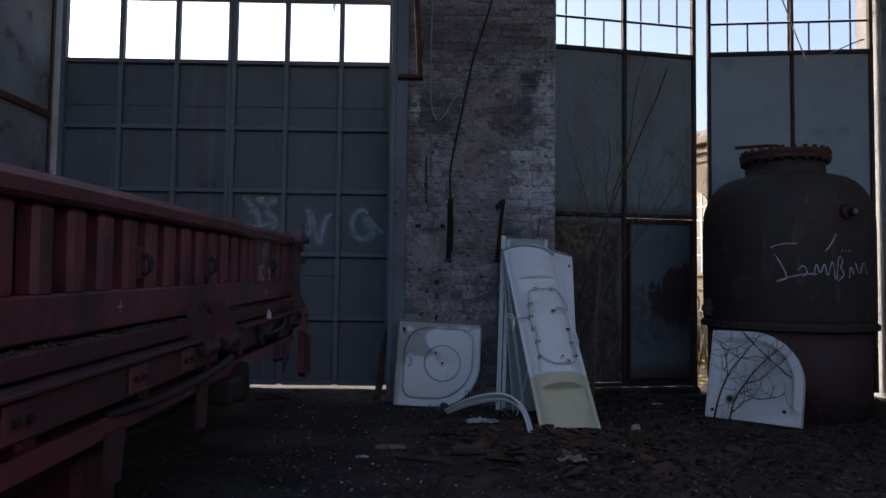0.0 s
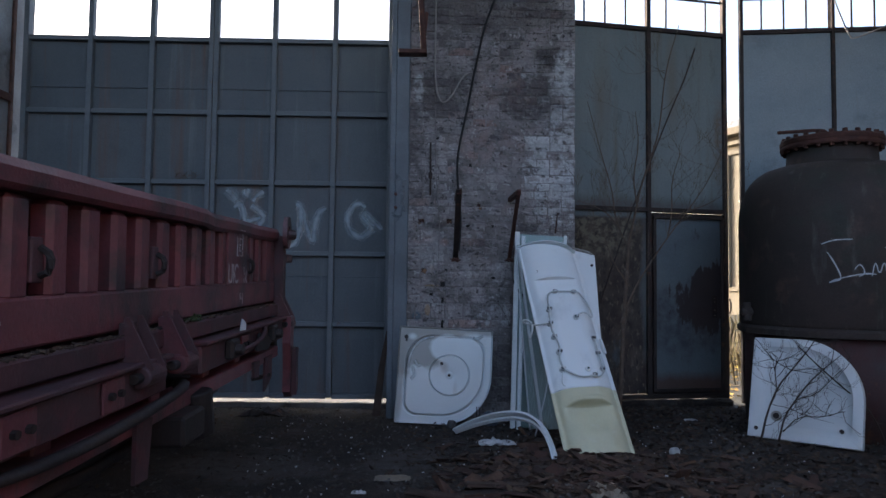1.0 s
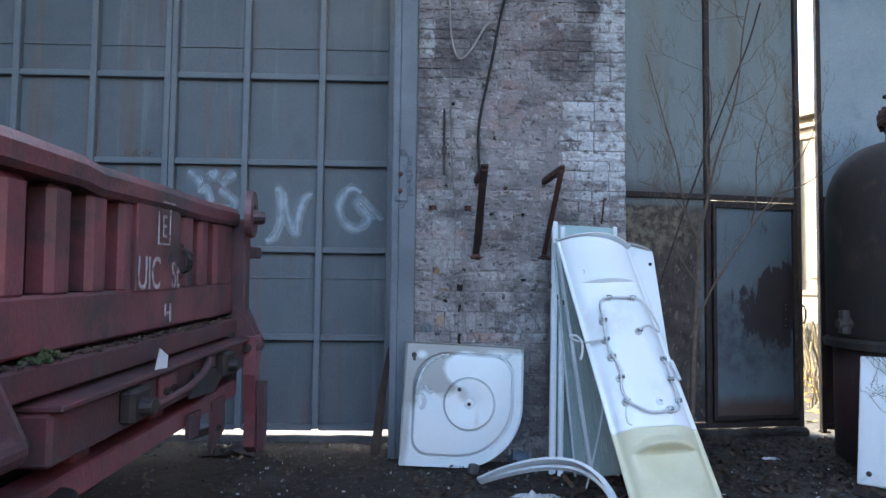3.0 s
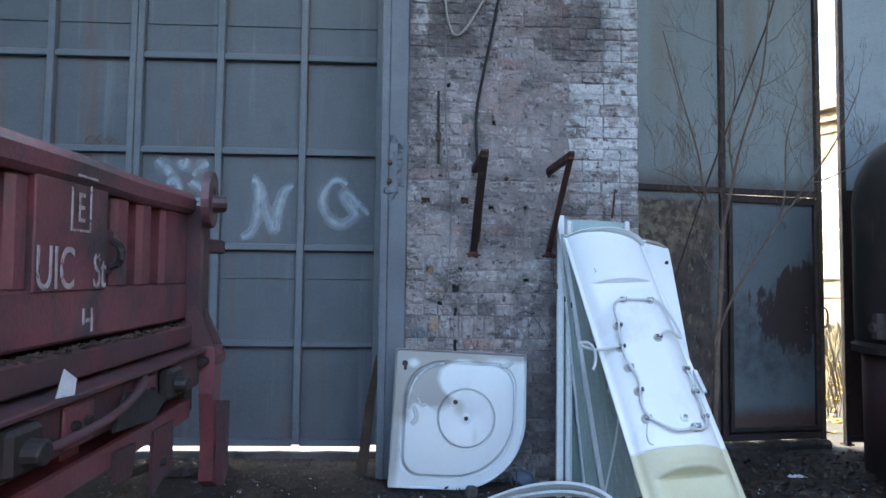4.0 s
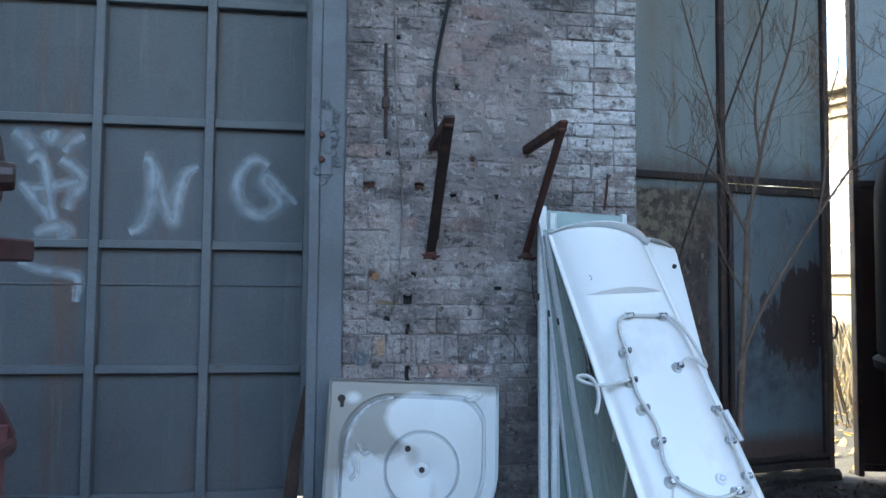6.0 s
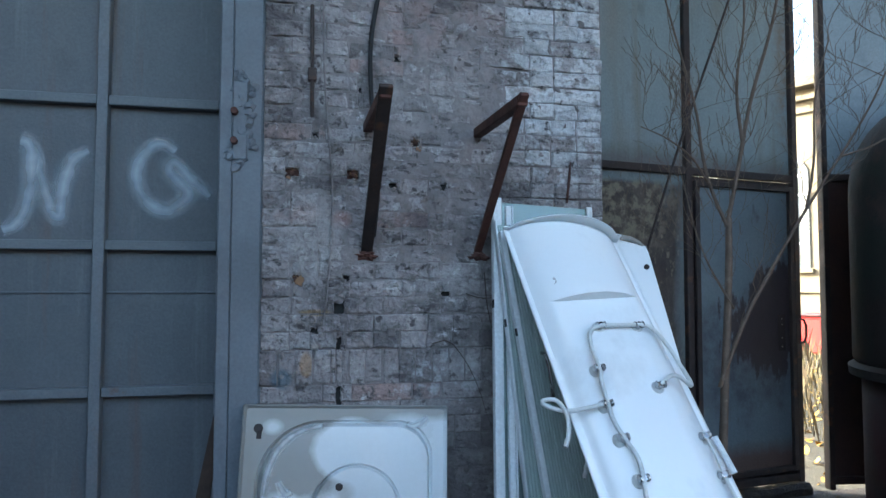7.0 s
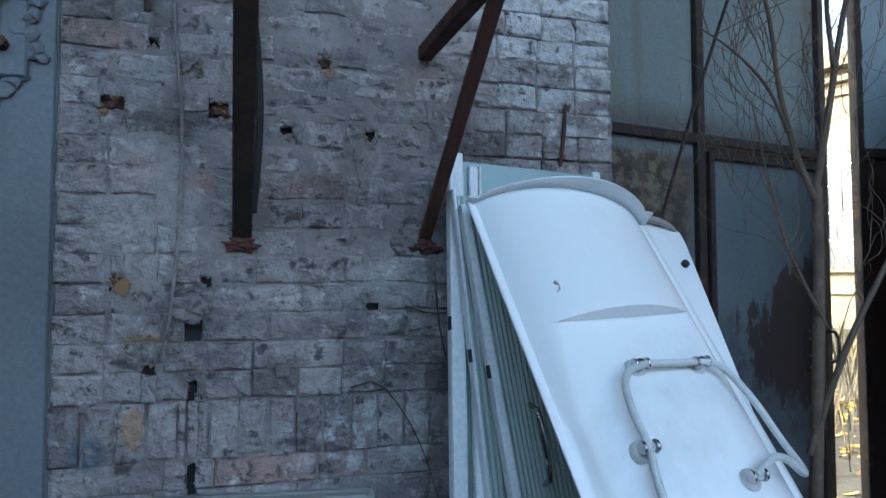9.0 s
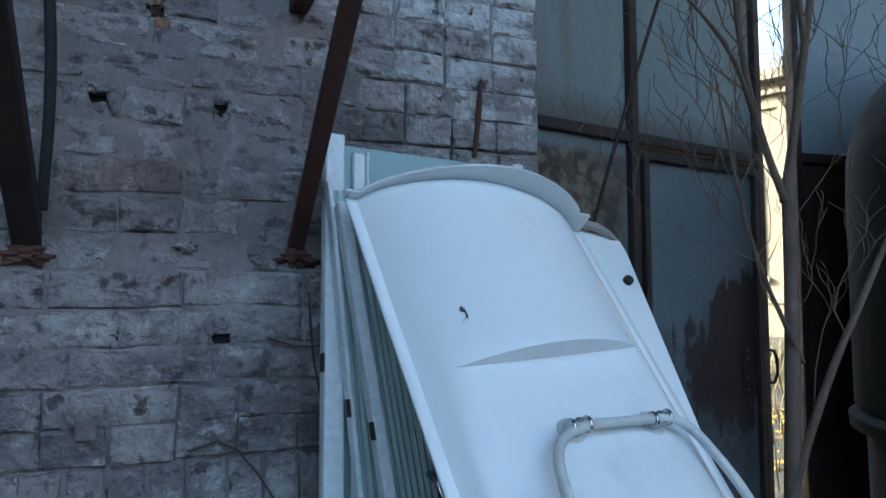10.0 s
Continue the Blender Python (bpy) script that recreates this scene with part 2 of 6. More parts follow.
M_WHITE_PAINT = mat("chalky_white_stencil_paint", (0.48, 0.45, 0.45), (0.33, 0.27, 0.28), 25, 0.8, 0, (((0.12, 0.04, 0.045), 30, 0.56, 0.62, ALL),), 0.0)
M_ACRYLIC = mat("white_acrylic", (0.79, 0.825, 0.835), (0.77, 0.81, 0.825), 1.2, 0.20, 0, (((0.62, 0.65, 0.66), 4, 0.55, 0.78, (1, 1, 0.5)), ((0.42, 0.43, 0.42), 30, 0.75, 0.82, ALL),), 0.0, 60, 0.001, rough_var=0.06, grain=0.01)
M_FRP = mat("yellowed_fibreglass", (0.58, 0.57, 0.40), (0.54, 0.52, 0.35), 5, 0.5, 0, (((0.62, 0.62, 0.54), 7, 0.6, 0.8, ALL),), 0.1, 60, 0.001, grain=0.04)
M_TRAY = mat("scuffed_white_tray_acrylic", (0.57, 0.615, 0.63), (0.60, 0.64, 0.655), 2, 0.32, 0, (((0.30, 0.29, 0.27), 26, 0.72, 0.78, ALL),), 0.0, 60, 0.001, grain=0.03)
FILM, BARE = (0.24, 0.238, 0.222), (0.585, 0.63, 0.645)
M_TRAY_GRIMY = mat("grime_filmed_white_tray_acrylic", (0.57, 0.615, 0.63), (0.60, 0.64, 0.655), 2, 0.32, 0, (((0.30, 0.29, 0.27), 30, 0.74, 0.79, ALL),), 0.0, 60, 0.001, grain=0.03, local=True,
                   patches=((FILM, 0.0, 0.92, 0.62, 0.52, 0.10, 0.16, ALL, 0.95, None), (FILM, 0.5, 0.89, 0.62, 0.085, 0.3, 0.2, ALL, 0.9, None), (FILM, 0.02, 0.42, 0.055, 0.6, 0.5, 0.35, ALL, 0.75, None),
                            (BARE, 0.48, 0.70, 0.20, 0.145, 0.16, 0.18, ALL, 0.95, None), (BARE, 0.20, 0.47, 0.11, 0.075, 0.3, 0.45, ALL, 0.9, None), (BARE, 0.13, 0.80, 0.05, 0.04, 0.6, 0.5, ALL, 0.8, None), (BARE, 0.72, 0.82, 0.14, 0.05, 0.6, 0.6, ALL, 0.7, None),
                            ((0.40, 0.41, 0.40), 0.11, 0.60, 0.035, 0.12, 0.6, 0.7, ALL, 0.8, (24, 0.45, 0.58)), ((0.36, 0.36, 0.34), 0.44, 0.52, 0.05, 0.06, 0.8, 0.5, ALL, 0.7, None), ((0.40, 0.40, 0.39), 0.55, 0.34, 0.03, 0.10, 0.8, 0.5, ALL, 0.5, None)))
M_TRAY_DIRT = mat("rain_washed_grey_dirt", (0.33, 0.325, 0.30), (0.27, 0.26, 0.24), 8, 0.7, 0, (((0.5, 0.52, 0.52), 14, 0.6, 0.7, ALL),), 0.1)
M_ALU = mat("white_lacquered_aluminium", (0.66, 0.70, 0.71), (0.60, 0.64, 0.65), 3, 0.32, 0, (((0.4, 0.4, 0.38), 10, 0.66, 0.8, ALL),), 0.05)
M_CHROME = mat("chrome_fittings", (0.5, 0.5, 0.5), (0.4, 0.4, 0.4), 9, 0.25, 1.0, (), 0.0)
M_HOSE = mat("clear_plastic_hose", (0.55, 0.58, 0.57), (0.48, 0.51, 0.50), 8, 0.35, 0, (), 0.0)
M_RUBBER_AND_SHADE = mat("black_cable_rubber_and_socket_shade", (0.012, 0.012, 0.013), (0.02, 0.02, 0.021), 8, 0.84, 0, (), 0.1)
M_WIRE = mat("old_grey_wire", (0.24, 0.22, 0.205), (0.30, 0.27, 0.25), 9, 0.7, 0, (), 0.1)
M_TANK = mat("mossy_brown_tank", (0.045, 0.032, 0.029), (0.033, 0.028, 0.025), 1.6, 0.75, 0.1, (((0.028, 0.035, 0.028), 1.7, 0.54, 0.68, ALL), ((0.085, 0.052, 0.044), 3.0, 0.57, 0.72, ALL), ((0.075, 0.07, 0.066), 8, 0.58, 0.72, (1, 1, 0.2)), ((0.03, 0.026, 0.024), 6, 0.58, 0.72, ALL)), 0.4)
M_TANK_LOW = mat("dark_tank_skirt", (0.035, 0.035, 0.037), (0.055, 0.018, 0.018), 1.8, 0.8, 0, ((RUST, 5, 0.6, 0.75, ALL),), 0.4)
M_SOIL = mat("dark_littered_soil", (0.036, 0.027, 0.023), (0.019, 0.015, 0.014), 2.2, 0.95, 0, (((0.085, 0.076, 0.07), 0.9, 0.52, 0.64, ALL), ((0.05, 0.036, 0.028), 10, 0.52, 0.66, ALL), ((0.16, 0.14, 0.125), 40, 0.64, 0.72, ALL), ((0.012, 0.01, 0.01), 6, 0.58, 0.7, ALL)), 1.0, 60, 0.03, grain=0.35)
M_CONCRETE = mat("dirty_concrete_slab", (0.11, 0.105, 0.10), (0.07, 0.066, 0.064), 2.5, 0.9, 0, (((0.03, 0.027, 0.025), 3.5, 0.54, 0.68, ALL), ((0.17, 0.16, 0.15), 18, 0.63, 0.72, ALL)), 0.7, 45, 0.008)
M_LEAVES = mat("dead_leaves", (0.058, 0.034, 0.022), (0.033, 0.021, 0.016), 20, 0.85, 0, (), 0.3, vary=0.65, island=True)
M_LEAVES_YELLOW = mat("fallen_yellow_leaves", (0.36, 0.22, 0.03), (0.28, 0.16, 0.03), 20, 0.8, 0, (), 0.2, vary=0.5, island=True)
M_CHIPS = mat("rotten_wood_chips", (0.060, 0.034, 0.023), (0.036, 0.023, 0.017), 14, 0.9, 0, (((0.14, 0.10, 0.075), 25, 0.62, 0.72, ALL),), 0.6, vary=0.45, island=True)
M_BARK_SLAB = mat("reddish_rotten_bark", (0.085, 0.042, 0.028), (0.05, 0.028, 0.021), 12, 0.9, 0, (((0.14, 0.085, 0.06), 22, 0.6, 0.72, (1, 1, 0.3)),), 0.7, vary=0.4, island=True)
M_WOOD = mat("rotten_timber", (0.06, 0.036, 0.026), (0.038, 0.026, 0.02), 9, 0.9, 0, (((0.12, 0.09, 0.07), 30, 0.6, 0.72, (1, 1, 0.2)),), 0.6)
M_BARK = mat("grey_brown_bark", (0.125, 0.09, 0.066), (0.085, 0.062, 0.047), 16, 0.9, 0, (((0.16, 0.13, 0.10), 22, 0.6, 0.75, ALL),), 0.5)
M_TWIG = mat("dark_twigs", (0.04, 0.03, 0.025), (0.055, 0.04, 0.033), 12, 0.9, 0, (), 0.3)
M_FILM = mat("torn_plastic_film", (0.55, 0.57, 0.58), (0.38, 0.38, 0.38), 12, 0.35, 0, (), 0.3)
M_CARD = mat("damp_cardboard", (0.25, 0.21, 0.16), (0.19, 0.16, 0.125), 7, 0.9, 0, (), 0.3)
M_PLASTER = mat("stained_grey_render", (0.22, 0.235, 0.25), (0.15, 0.155, 0.165), 2.0, 0.9, 0, (((0.06, 0.055, 0.055), 3, 0.56, 0.7, ALL), ((0.34, 0.35, 0.36), 6, 0.62, 0.75, (1, 1, 0.4))), 0.6, 45, 0.008)
M_WALL = mat("soot_stained_brickwork_far", (0.16, 0.13, 0.12), (0.11, 0.095, 0.09), 1.5, 0.95, 0, (((0.07, 0.06, 0.06), 0.8, 0.5, 0.7, ALL),), 0.5)
M_ROOF = mat("soot_dark_roof_boards", (0.06, 0.052, 0.048), (0.04, 0.036, 0.034), 2, 0.95, 0, (), 0.4)
M_FACADE = mat("cream_facade_render", (0.15, 0.128, 0.092), (0.128, 0.108, 0.078), 0.6, 0.9, 0, (((0.13, 0.11, 0.085), 1.4, 0.58, 0.75, (1, 1, 0.4)),), 0.2)
M_FACADE_GLASS = mat("dull_window_panes", (0.10, 0.11, 0.12), (0.14, 0.15, 0.16), 2, 0.25, 0, (), 0.0)
M_GRASS = mat("dry_autumn_grass", (0.080, 0.058, 0.028), (0.055, 0.047, 0.022), 3, 0.9, 0, (), 0.3, vary=0.5, island=True)
M_YARD = mat("yard_gravel_and_soil", (0.046, 0.040, 0.030), (0.036, 0.033, 0.022), 0.7, 0.95, 0, (((0.065, 0.055, 0.042), 3, 0.55, 0.7, ALL), ((0.03, 0.033, 0.018), 1.2, 0.55, 0.7, ALL)), 0.8, 30, 0.02)
M_REDCAR = mat("red_plastic", (0.4, 0.02, 0.02), (0.35, 0.02, 0.02), 3, 0.4, 0, (), 0.0)


def glass_mat(name, tint, rough, weight):
    m = bpy.data.materials.new(name)
    m.use_nodes = True
    b = m.node_tree.nodes["Principled BSDF"]
    b.inputs["Base Color"].default_value = (*tint, 1)
    b.inputs["Transmission Weight"].default_value = weight
    b.inputs["Roughness"].default_value, b.inputs["IOR"].default_value = rough, 1.45
    n = m.node_tree.nodes.new("ShaderNodeTexNoise")
    n.inputs["Scale"].default_value = 12
    r = m.node_tree.nodes.new("ShaderNodeMapRange")
    r.inputs["To Min"].default_value, r.inputs["To Max"].default_value = rough, rough + 0.25
    m.node_tree.links.new(n.outputs[0], r.inputs["Value"])
    m.node_tree.links.new(r.outputs[0], b.inputs["Roughness"])
    return m


M_GLASS = glass_mat("green_tinted_safety_glass", (0.42, 0.58, 0.57), 0.04, 0.6)
M_GLASS_RIBBED = glass_mat("ribbed_green_glass", (0.38, 0.47, 0.45), 0.12, 0.25)


def thin_paint(name, colour, second, strength, scale, rough=0.75, ragged=0.0, gain=(5.0, -3.35)):
    """Paint or dirt that covers only where the cover attribute and a fine noise let it."""
    m = bpy.data.materials.new(name)
    m.use_nodes = True
    nt = m.node_tree
    N, L = nt.nodes, nt.links
    b = N["Principled BSDF"]
    geo, att = N.new("ShaderNodeNewGeometry"), N.new("ShaderNodeAttribute")
    att.attribute_name = "cover"
    n1 = N.new("ShaderNodeTexNoise")
    n1.inputs["Scale"].default_value, n1.inputs["Detail"].default_value = scale, 6
    L.new(geo.outputs["Position"], n1.inputs["Vector"])
    mx = N.new("ShaderNodeMix")
    mx.data_type = "RGBA"
    L.new(n1.outputs[0], mx.inputs[0])
    mx.inputs[6].default_value, mx.inputs[7].default_value = (*colour, 1), (*second, 1)
    L.new(mx.outputs[2], b.inputs["Base Color"])
    b.inputs["Roughness"].default_value = rough
    r = N.new("ShaderNodeMapRange")
    r.inputs["From Min"].default_value, r.inputs["From Max"].default_value = 0.25, 0.6
    r.inputs["To Min"].default_value, r.inputs["To Max"].default_value = 0.45, 1.0
    L.new(n1.outputs[0], r.inputs["Value"])
    k = N.new("ShaderNodeMath")
    k.operation = "MULTIPLY"
    L.new(att.outputs["Fac"], k.inputs[0])
    L.new(r.outputs[0], k.inputs[1])
    k2 = N.new("ShaderNodeMath")
    k2.operation, k2.use_clamp = "MULTIPLY", True
    L.new(k.outputs[0], k2.inputs[0])
    k2.inputs[1].default_value = strength
    if ragged:                                   # flaking: the noise eats into the cover
        n2 = N.new("ShaderNodeTexNoise")
        n2.inputs["Scale"].default_value, n2.inputs["Detail"].default_value, n2.inputs["Roughness"].default_value = ragged, 9, 0.7
        L.new(geo.outputs["Position"], n2.inputs["Vector"])
        e = N.new("ShaderNodeMath")
        e.operation = "MULTIPLY_ADD"
        L.new(n2.outputs[0], e.inputs[0])
        e.inputs[1].default_value, e.inputs[2].default_value = gain
        e2 = N.new("ShaderNodeMath")
        e2.operation = "ADD"
        L.new(e.outputs[0], e2.inputs[0])
        L.new(att.outputs["Fac"], e2.inputs[1])
        e3 = N.new("ShaderNodeMath")
        e3.operation, e3.use_clamp = "MULTIPLY", True
        L.new(e2.outputs[0], e3.inputs[0])
        e3.inputs[1].default_value = 3.0
        e4 = N.new("ShaderNodeMath")
        e4.operation, e4.use_clamp = "MULTIPLY", True
        L.new(e3.outputs[0], e4.inputs[0])
        e4.inputs[1].default_value = strength
        L.new(e4.outputs[0], b.inputs["Alpha"])
    else:
        L.new(k2.outputs[0], b.inputs["Alpha"])
    return m


M_SPRAY = thin_paint("soft_white_spray_paint", (0.42, 0.48, 0.52), (0.36, 0.41, 0.45), 1.0, 9)
M_SPRAY_TANK = thin_paint("white_spray_on_tank", (0.5, 0.54, 0.56), (0.36, 0.38, 0.4), 1.1, 14)
M_STAIN = thin_paint("ochre_rust_stain", (0.30, 0.15, 0.06), (0.16, 0.10, 0.07), 0.9, 25, 0.9, 22)
M_SMEAR = thin_paint("white_smear", (0.58, 0.62, 0.63), (0.5, 0.53, 0.54), 0.9, 25, 0.5)


# ---- mesh helpers ----
def mesh_of(bm, material, smooth=False):
    me = bpy.data.meshes.new("mesh")
    bm.normal_update()
    bm.to_mesh(me)
    bm.free()
    me.materials.append(material)
    if smooth:
        for p in me.polygons:
            p.use_smooth = True
    return me


def part(name, bm, material, parent=None, label="", smooth=False):
    ob = new(name, mesh_of(bm, material, smooth) if isinstance(bm, bmesh.types.BMesh) else bm)
    if parent is not None:
        ob.parent = parent
    if label:
        ob["label"] = label
    return ob


def thing(name, label, category, at=None, group="", kind=""):
    ob = new(name)
    if at is not None:
        ob.matrix_world = at
    return tagged(ob, label, category, group, kind)


def box(x0, x1, y0, y1, z0, z1, bevel=0.0, bm=None, m=None):
    bm = bm or bmesh.new()
    q = Matrix.Translation(((x0 + x1) / 2, (y0 + y1) / 2, (z0 + z1) / 2)) @ Matrix.Diagonal((x1 - x0, y1 - y0, z1 - z0, 1))
    r = bmesh.ops.create_cube(bm, size=1, matrix=(m @ q) if m is not None else q)
    if bevel:
        es = list({e for v in r["verts"] for e in v.link_edges})
        bmesh.ops.bevel(bm, geom=es, offset=bevel, segments=1, affect="EDGES", profile=0.5)
    return bm


def beam(a, b, w, h, bm=None, bevel=0.004, up=(0, 0, 1)):
    """A bar from a to b, w wide and h high."""
    a, b = Vector(a), Vector(b)
    d = b - a
    z = d.normalized()
    s = z.cross(Vector(up))
    if s.length < 1e-4:
        s = z.cross(Vector((0, 1, 0)))
    s.normalize()
    u = s.cross(z)
    m = Matrix((s, z, u)).transposed().to_4x4()
    m.translation = (a + b) / 2
    return box(-w / 2, w / 2, -d.length / 2, d.length / 2, -h / 2, h / 2, bevel, bm, m)


def cyl(a, b, r0, r1=None, n=20, bm=None, bevel=0.0):
    bm = bm or bmesh.new()
    a, b = Vector(a), Vector(b)
    d = b - a
    m = Matrix.Translation((a + b) / 2) @ d.to_track_quat("Z", "Y").to_matrix().to_4x4()
    r = bmesh.ops.create_cone(bm, cap_ends=True, segments=n, radius1=r0, radius2=r0 if r1 is None else r1, depth=d.length, matrix=m)
    if bevel:
        es = [e for e in {e for v in r["verts"] for e in v.link_edges} if any(len(f.verts) > 4 for f in e.link_faces)]
        bmesh.ops.bevel(bm, geom=es, offset=bevel, segments=2, affect="EDGES", profile=0.5)
    return bm


def tube(points, radius, n=8, bm=None, smooth_steps=0):
    """A tube along points; radius may be one number or one for each point."""
    bm = bm or bmesh.new()
    P = [Vector(p) for p in points]
    R = list(radius) if isinstance(radius, (list, tuple)) else [radius] * len(P)
    for _ in range(smooth_steps):
        Q, S = [P[0]], [R[0]]
        for i in range(len(P) - 1):
            Q += [P[i].lerp(P[i + 1], 0.25), P[i].lerp(P[i + 1], 0.75)]
            S += [R[i] * 0.75 + R[i + 1] * 0.25, R[i] * 0.25 + R[i + 1] * 0.75]
        P, R = Q + [P[-1]], S + [R[-1]]
    ref = Vector((0.31, 0.52, 0.79))
    rings = []
    for i, p in enumerate(P):
        d = (P[min(i + 1, len(P) - 1)] - P[max(i - 1, 0)]).normalized()
        s = d.cross(ref).normalized()
        u = s.cross(d)
        rings.append([bm.verts.new(p + R[i] * (math.cos(2 * math.pi * k / n) * s + math.sin(2 * math.pi * k / n) * u)) for k in range(n)])
    for a, b in zip(rings, rings[1:]):
        for k in range(n):
            bm.faces.new((a[k], a[(k + 1) % n], b[(k + 1) % n], b[k]))
    bm.faces.new(rings[0][::-1])
    bm.faces.new(rings[-1])
    return bm


def lathe(profile, n=48, centre=(0, 0)):
    """A body of revolution from (radius, height) pairs."""
    bm = bmesh.new()
    rings = [[bm.verts.new((centre[0] + r * math.cos(2 * math.pi * k / n), centre[1] + r * math.sin(2 * math.pi * k / n), z)) for k in range(n)] for r, z in profile]
    for a, b in zip(rings, rings[1:]):
        for k in range(n):
            bm.faces.new((a[k], a[(k + 1) % n], b[(k + 1) % n], b[k]))
    bm.faces.new(rings[0][::-1])
    bm.faces.new(rings[-1])
    return bm


def plate(outline, thick, m=None):
    """A flat plate: outline in local x, z; its thickness along y."""
    bm = bmesh.new()
    a = [bm.verts.new((x, -thick / 2, z)) for x, z in outline]
    b = [bm.verts.new((x, thick / 2, z)) for x, z in outline]
    k = len(a)
    bm.faces.new(a)
    bm.faces.new(b[::-1])
    for i in range(k):
        bm.faces.new((a[i], b[i], b[(i + 1) % k], a[(i + 1) % k]))
    bmesh.ops.recalc_face_normals(bm, faces=bm.faces)
    if m is not None:
        bm.transform(m)
    return bm


def ribbon(points, width, m, lift=0.0):
    """A painted stroke along 2D points, in local x, z: full in the middle, thinning out to its edges (the cover attribute)."""
    bm = bmesh.new()
    cover = bm.verts.layers.float.new("cover")
    P = [Vector((p[0], p[1])) for p in points]
    for _ in range(3):
        P = [P[0]] + [q for a, b in zip(P, P[1:]) for q in (a.lerp(b, 0.25), a.lerp(b, 0.75))] + [P[-1]]
    rows = []
    for i, p in enumerate(P):
        d = (P[min(i + 1, len(P) - 1)] - P[max(i - 1, 0)]).normalized()
        w = 1.5 * width * (0.7 + 0.3 * math.sin(math.pi * (i + 0.7) / (len(P) + 0.4))) / 2 * (1 + 0.3 * noise.noise((p.x * 20, p.y * 20, 0)))
        end = min(1.0, i / 3, (len(P) - 1 - i) / 3)
        rise = lift - 0.00006 * i
        row = []
        for k, c in ((-1, 0.0), (-0.5, 0.42), (0, 0.9), (0.5, 0.42), (1, 0.0)):
            v = bm.verts.new((p.x - d.y * w * k, rise, p.y + d.x * w * k))
            v[cover] = c * end
            row.append(v)
        rows.append(row)
    for a, b in zip(rows, rows[1:]):
        for k in range(4):
            bm.faces.new((a[k], b[k], b[k + 1], a[k + 1]))
    bm.transform(m)
    return bm


def blot(cx, cz, rx, rz, y, rnd, n=22):
    """A ragged stain, full in the middle and thin at its edge."""
    bm = bmesh.new()
    cover = bm.verts.layers.float.new("cover")
    c = bm.verts.new((cx, y, cz))
    c[cover] = 1.0
    rings = []
    ph = rnd.uniform(0, 50)
    for f, al in ((0.5, 0.9), (1.0, 0.0)):
        ring = []
        for k in range(n):
            t = 2 * math.pi * k / n
            q = f * (1 + 0.45 * noise.noise((math.cos(t) * 1.4 + ph, math.sin(t) * 1.4, 3.1)))
            v = bm.verts.new((cx + rx * q * math.cos(t), y, cz + rz * q * math.sin(t)))
            v[cover] = al
            ring.append(v)
        rings.append(ring)
    for k in range(n):
        bm.faces.new((c, rings[0][k], rings[0][(k + 1) % n]))
        bm.faces.new((rings[0][k], rings[1][k], rings[1][(k + 1) % n], rings[0][(k + 1) % n]))
    return bm


# ---- ground ----
def ground_height(x, y):
    h = 0.012 * noise.noise((x * 1.3, y * 1.3, 0.5)) + 0.006 * noise.noise((x * 6, y * 6, 2.5))
    return h + 0.05 * math.exp(-((x - 1.15) ** 2 / 0.5 + (y - 5.5) ** 2 / 0.25)) - 0.012


def grid_mesh(xs, ys, material, rim=False):
    nx, ny = len(xs), len(ys)
    verts = [(x, y, ground_height(x, y) if abs(x) < 9 and -9 < y < 16 else -0.012) for y in ys for x in xs]
    faces = [(j * nx + i, j * nx + i + 1, (j + 1) * nx + i + 1, (j + 1) * nx + i) for j in range(ny - 1) for i in range(nx - 1)]
    me = bpy.data.meshes.new("mesh")
    me.from_pydata(verts, [], faces)
    me.materials.append(material)
    for p in me.polygons:
        p.use_smooth = True
    return me


near_x = [-600, -200, -60, -25, -12] + [-9 + 0.12 * i for i in range(151)] + [12, 25, 60, 200, 600]
ys_all = [-600, -200, -60, -25, -12] + [-9 + 0.12 * i for i in range(146)] + [8.5 + 0.15 * i for i in range(50)] + [20, 40, 90, 250, 700]
ground_me = grid_mesh(near_x, ys_all, M_SOIL)
ground_me.materials.append(M_YARD)
for p in ground_me.polygons:
    if p.center.y > 8.42 or abs(p.center.x) > 12 or p.center.y < -12:
        p.material_index = 1
ground = tagged(new("ground", ground_me), "dark earth with leaf litter and rubble, yard beyond", "ground", kind="structure")

# ---- hall shell ----
# Unseen side and rear walls, added to block the sun and limit sky light.
for name, b in (("wall_east", (8.0, 8.4, -9.4, 8.6, -0.1, 7.0)), ("wall_west", (-8.4, -8.0, -9.4, 8.6, -0.1, 7.0)), ("wall_south", (-8.0, 8.0, -9.4, -9.0, -0.1, 4.5))):
    tagged(part(name, box(*b), M_WALL), "unseen brick wall added to close the shed and hold back light", "wall", kind="structure")
tagged(part("wall_north", box(-8.0, 8.0, 7.9, 8.5, 5.75, 7.0), M_WALL), "brick lintel wall above the shed gates", "wall", kind="structure")
tagged(part("wall_north_side", box(-8.0, -5.2, 7.9, 8.5, -0.1, 5.75), M_WALL), "brick wall beside the shed gates", "wall", kind="structure")
tagged(part("wall_north_end", box(5.75, 8.0, 7.9, 8.5, -0.1, 5.75), M_WALL), "brick wall beside the shed gates", "wall", kind="structure")
# Unseen roof, added to darken the hall; sky light enters behind its edge.
tagged(part("ceiling", box(-8.4, 8.4, 2.4, 8.6, 7.0, 7.2), M_ROOF), "unseen dark boarded roof added to hold back sky light, open behind", "ceiling", kind="structure")
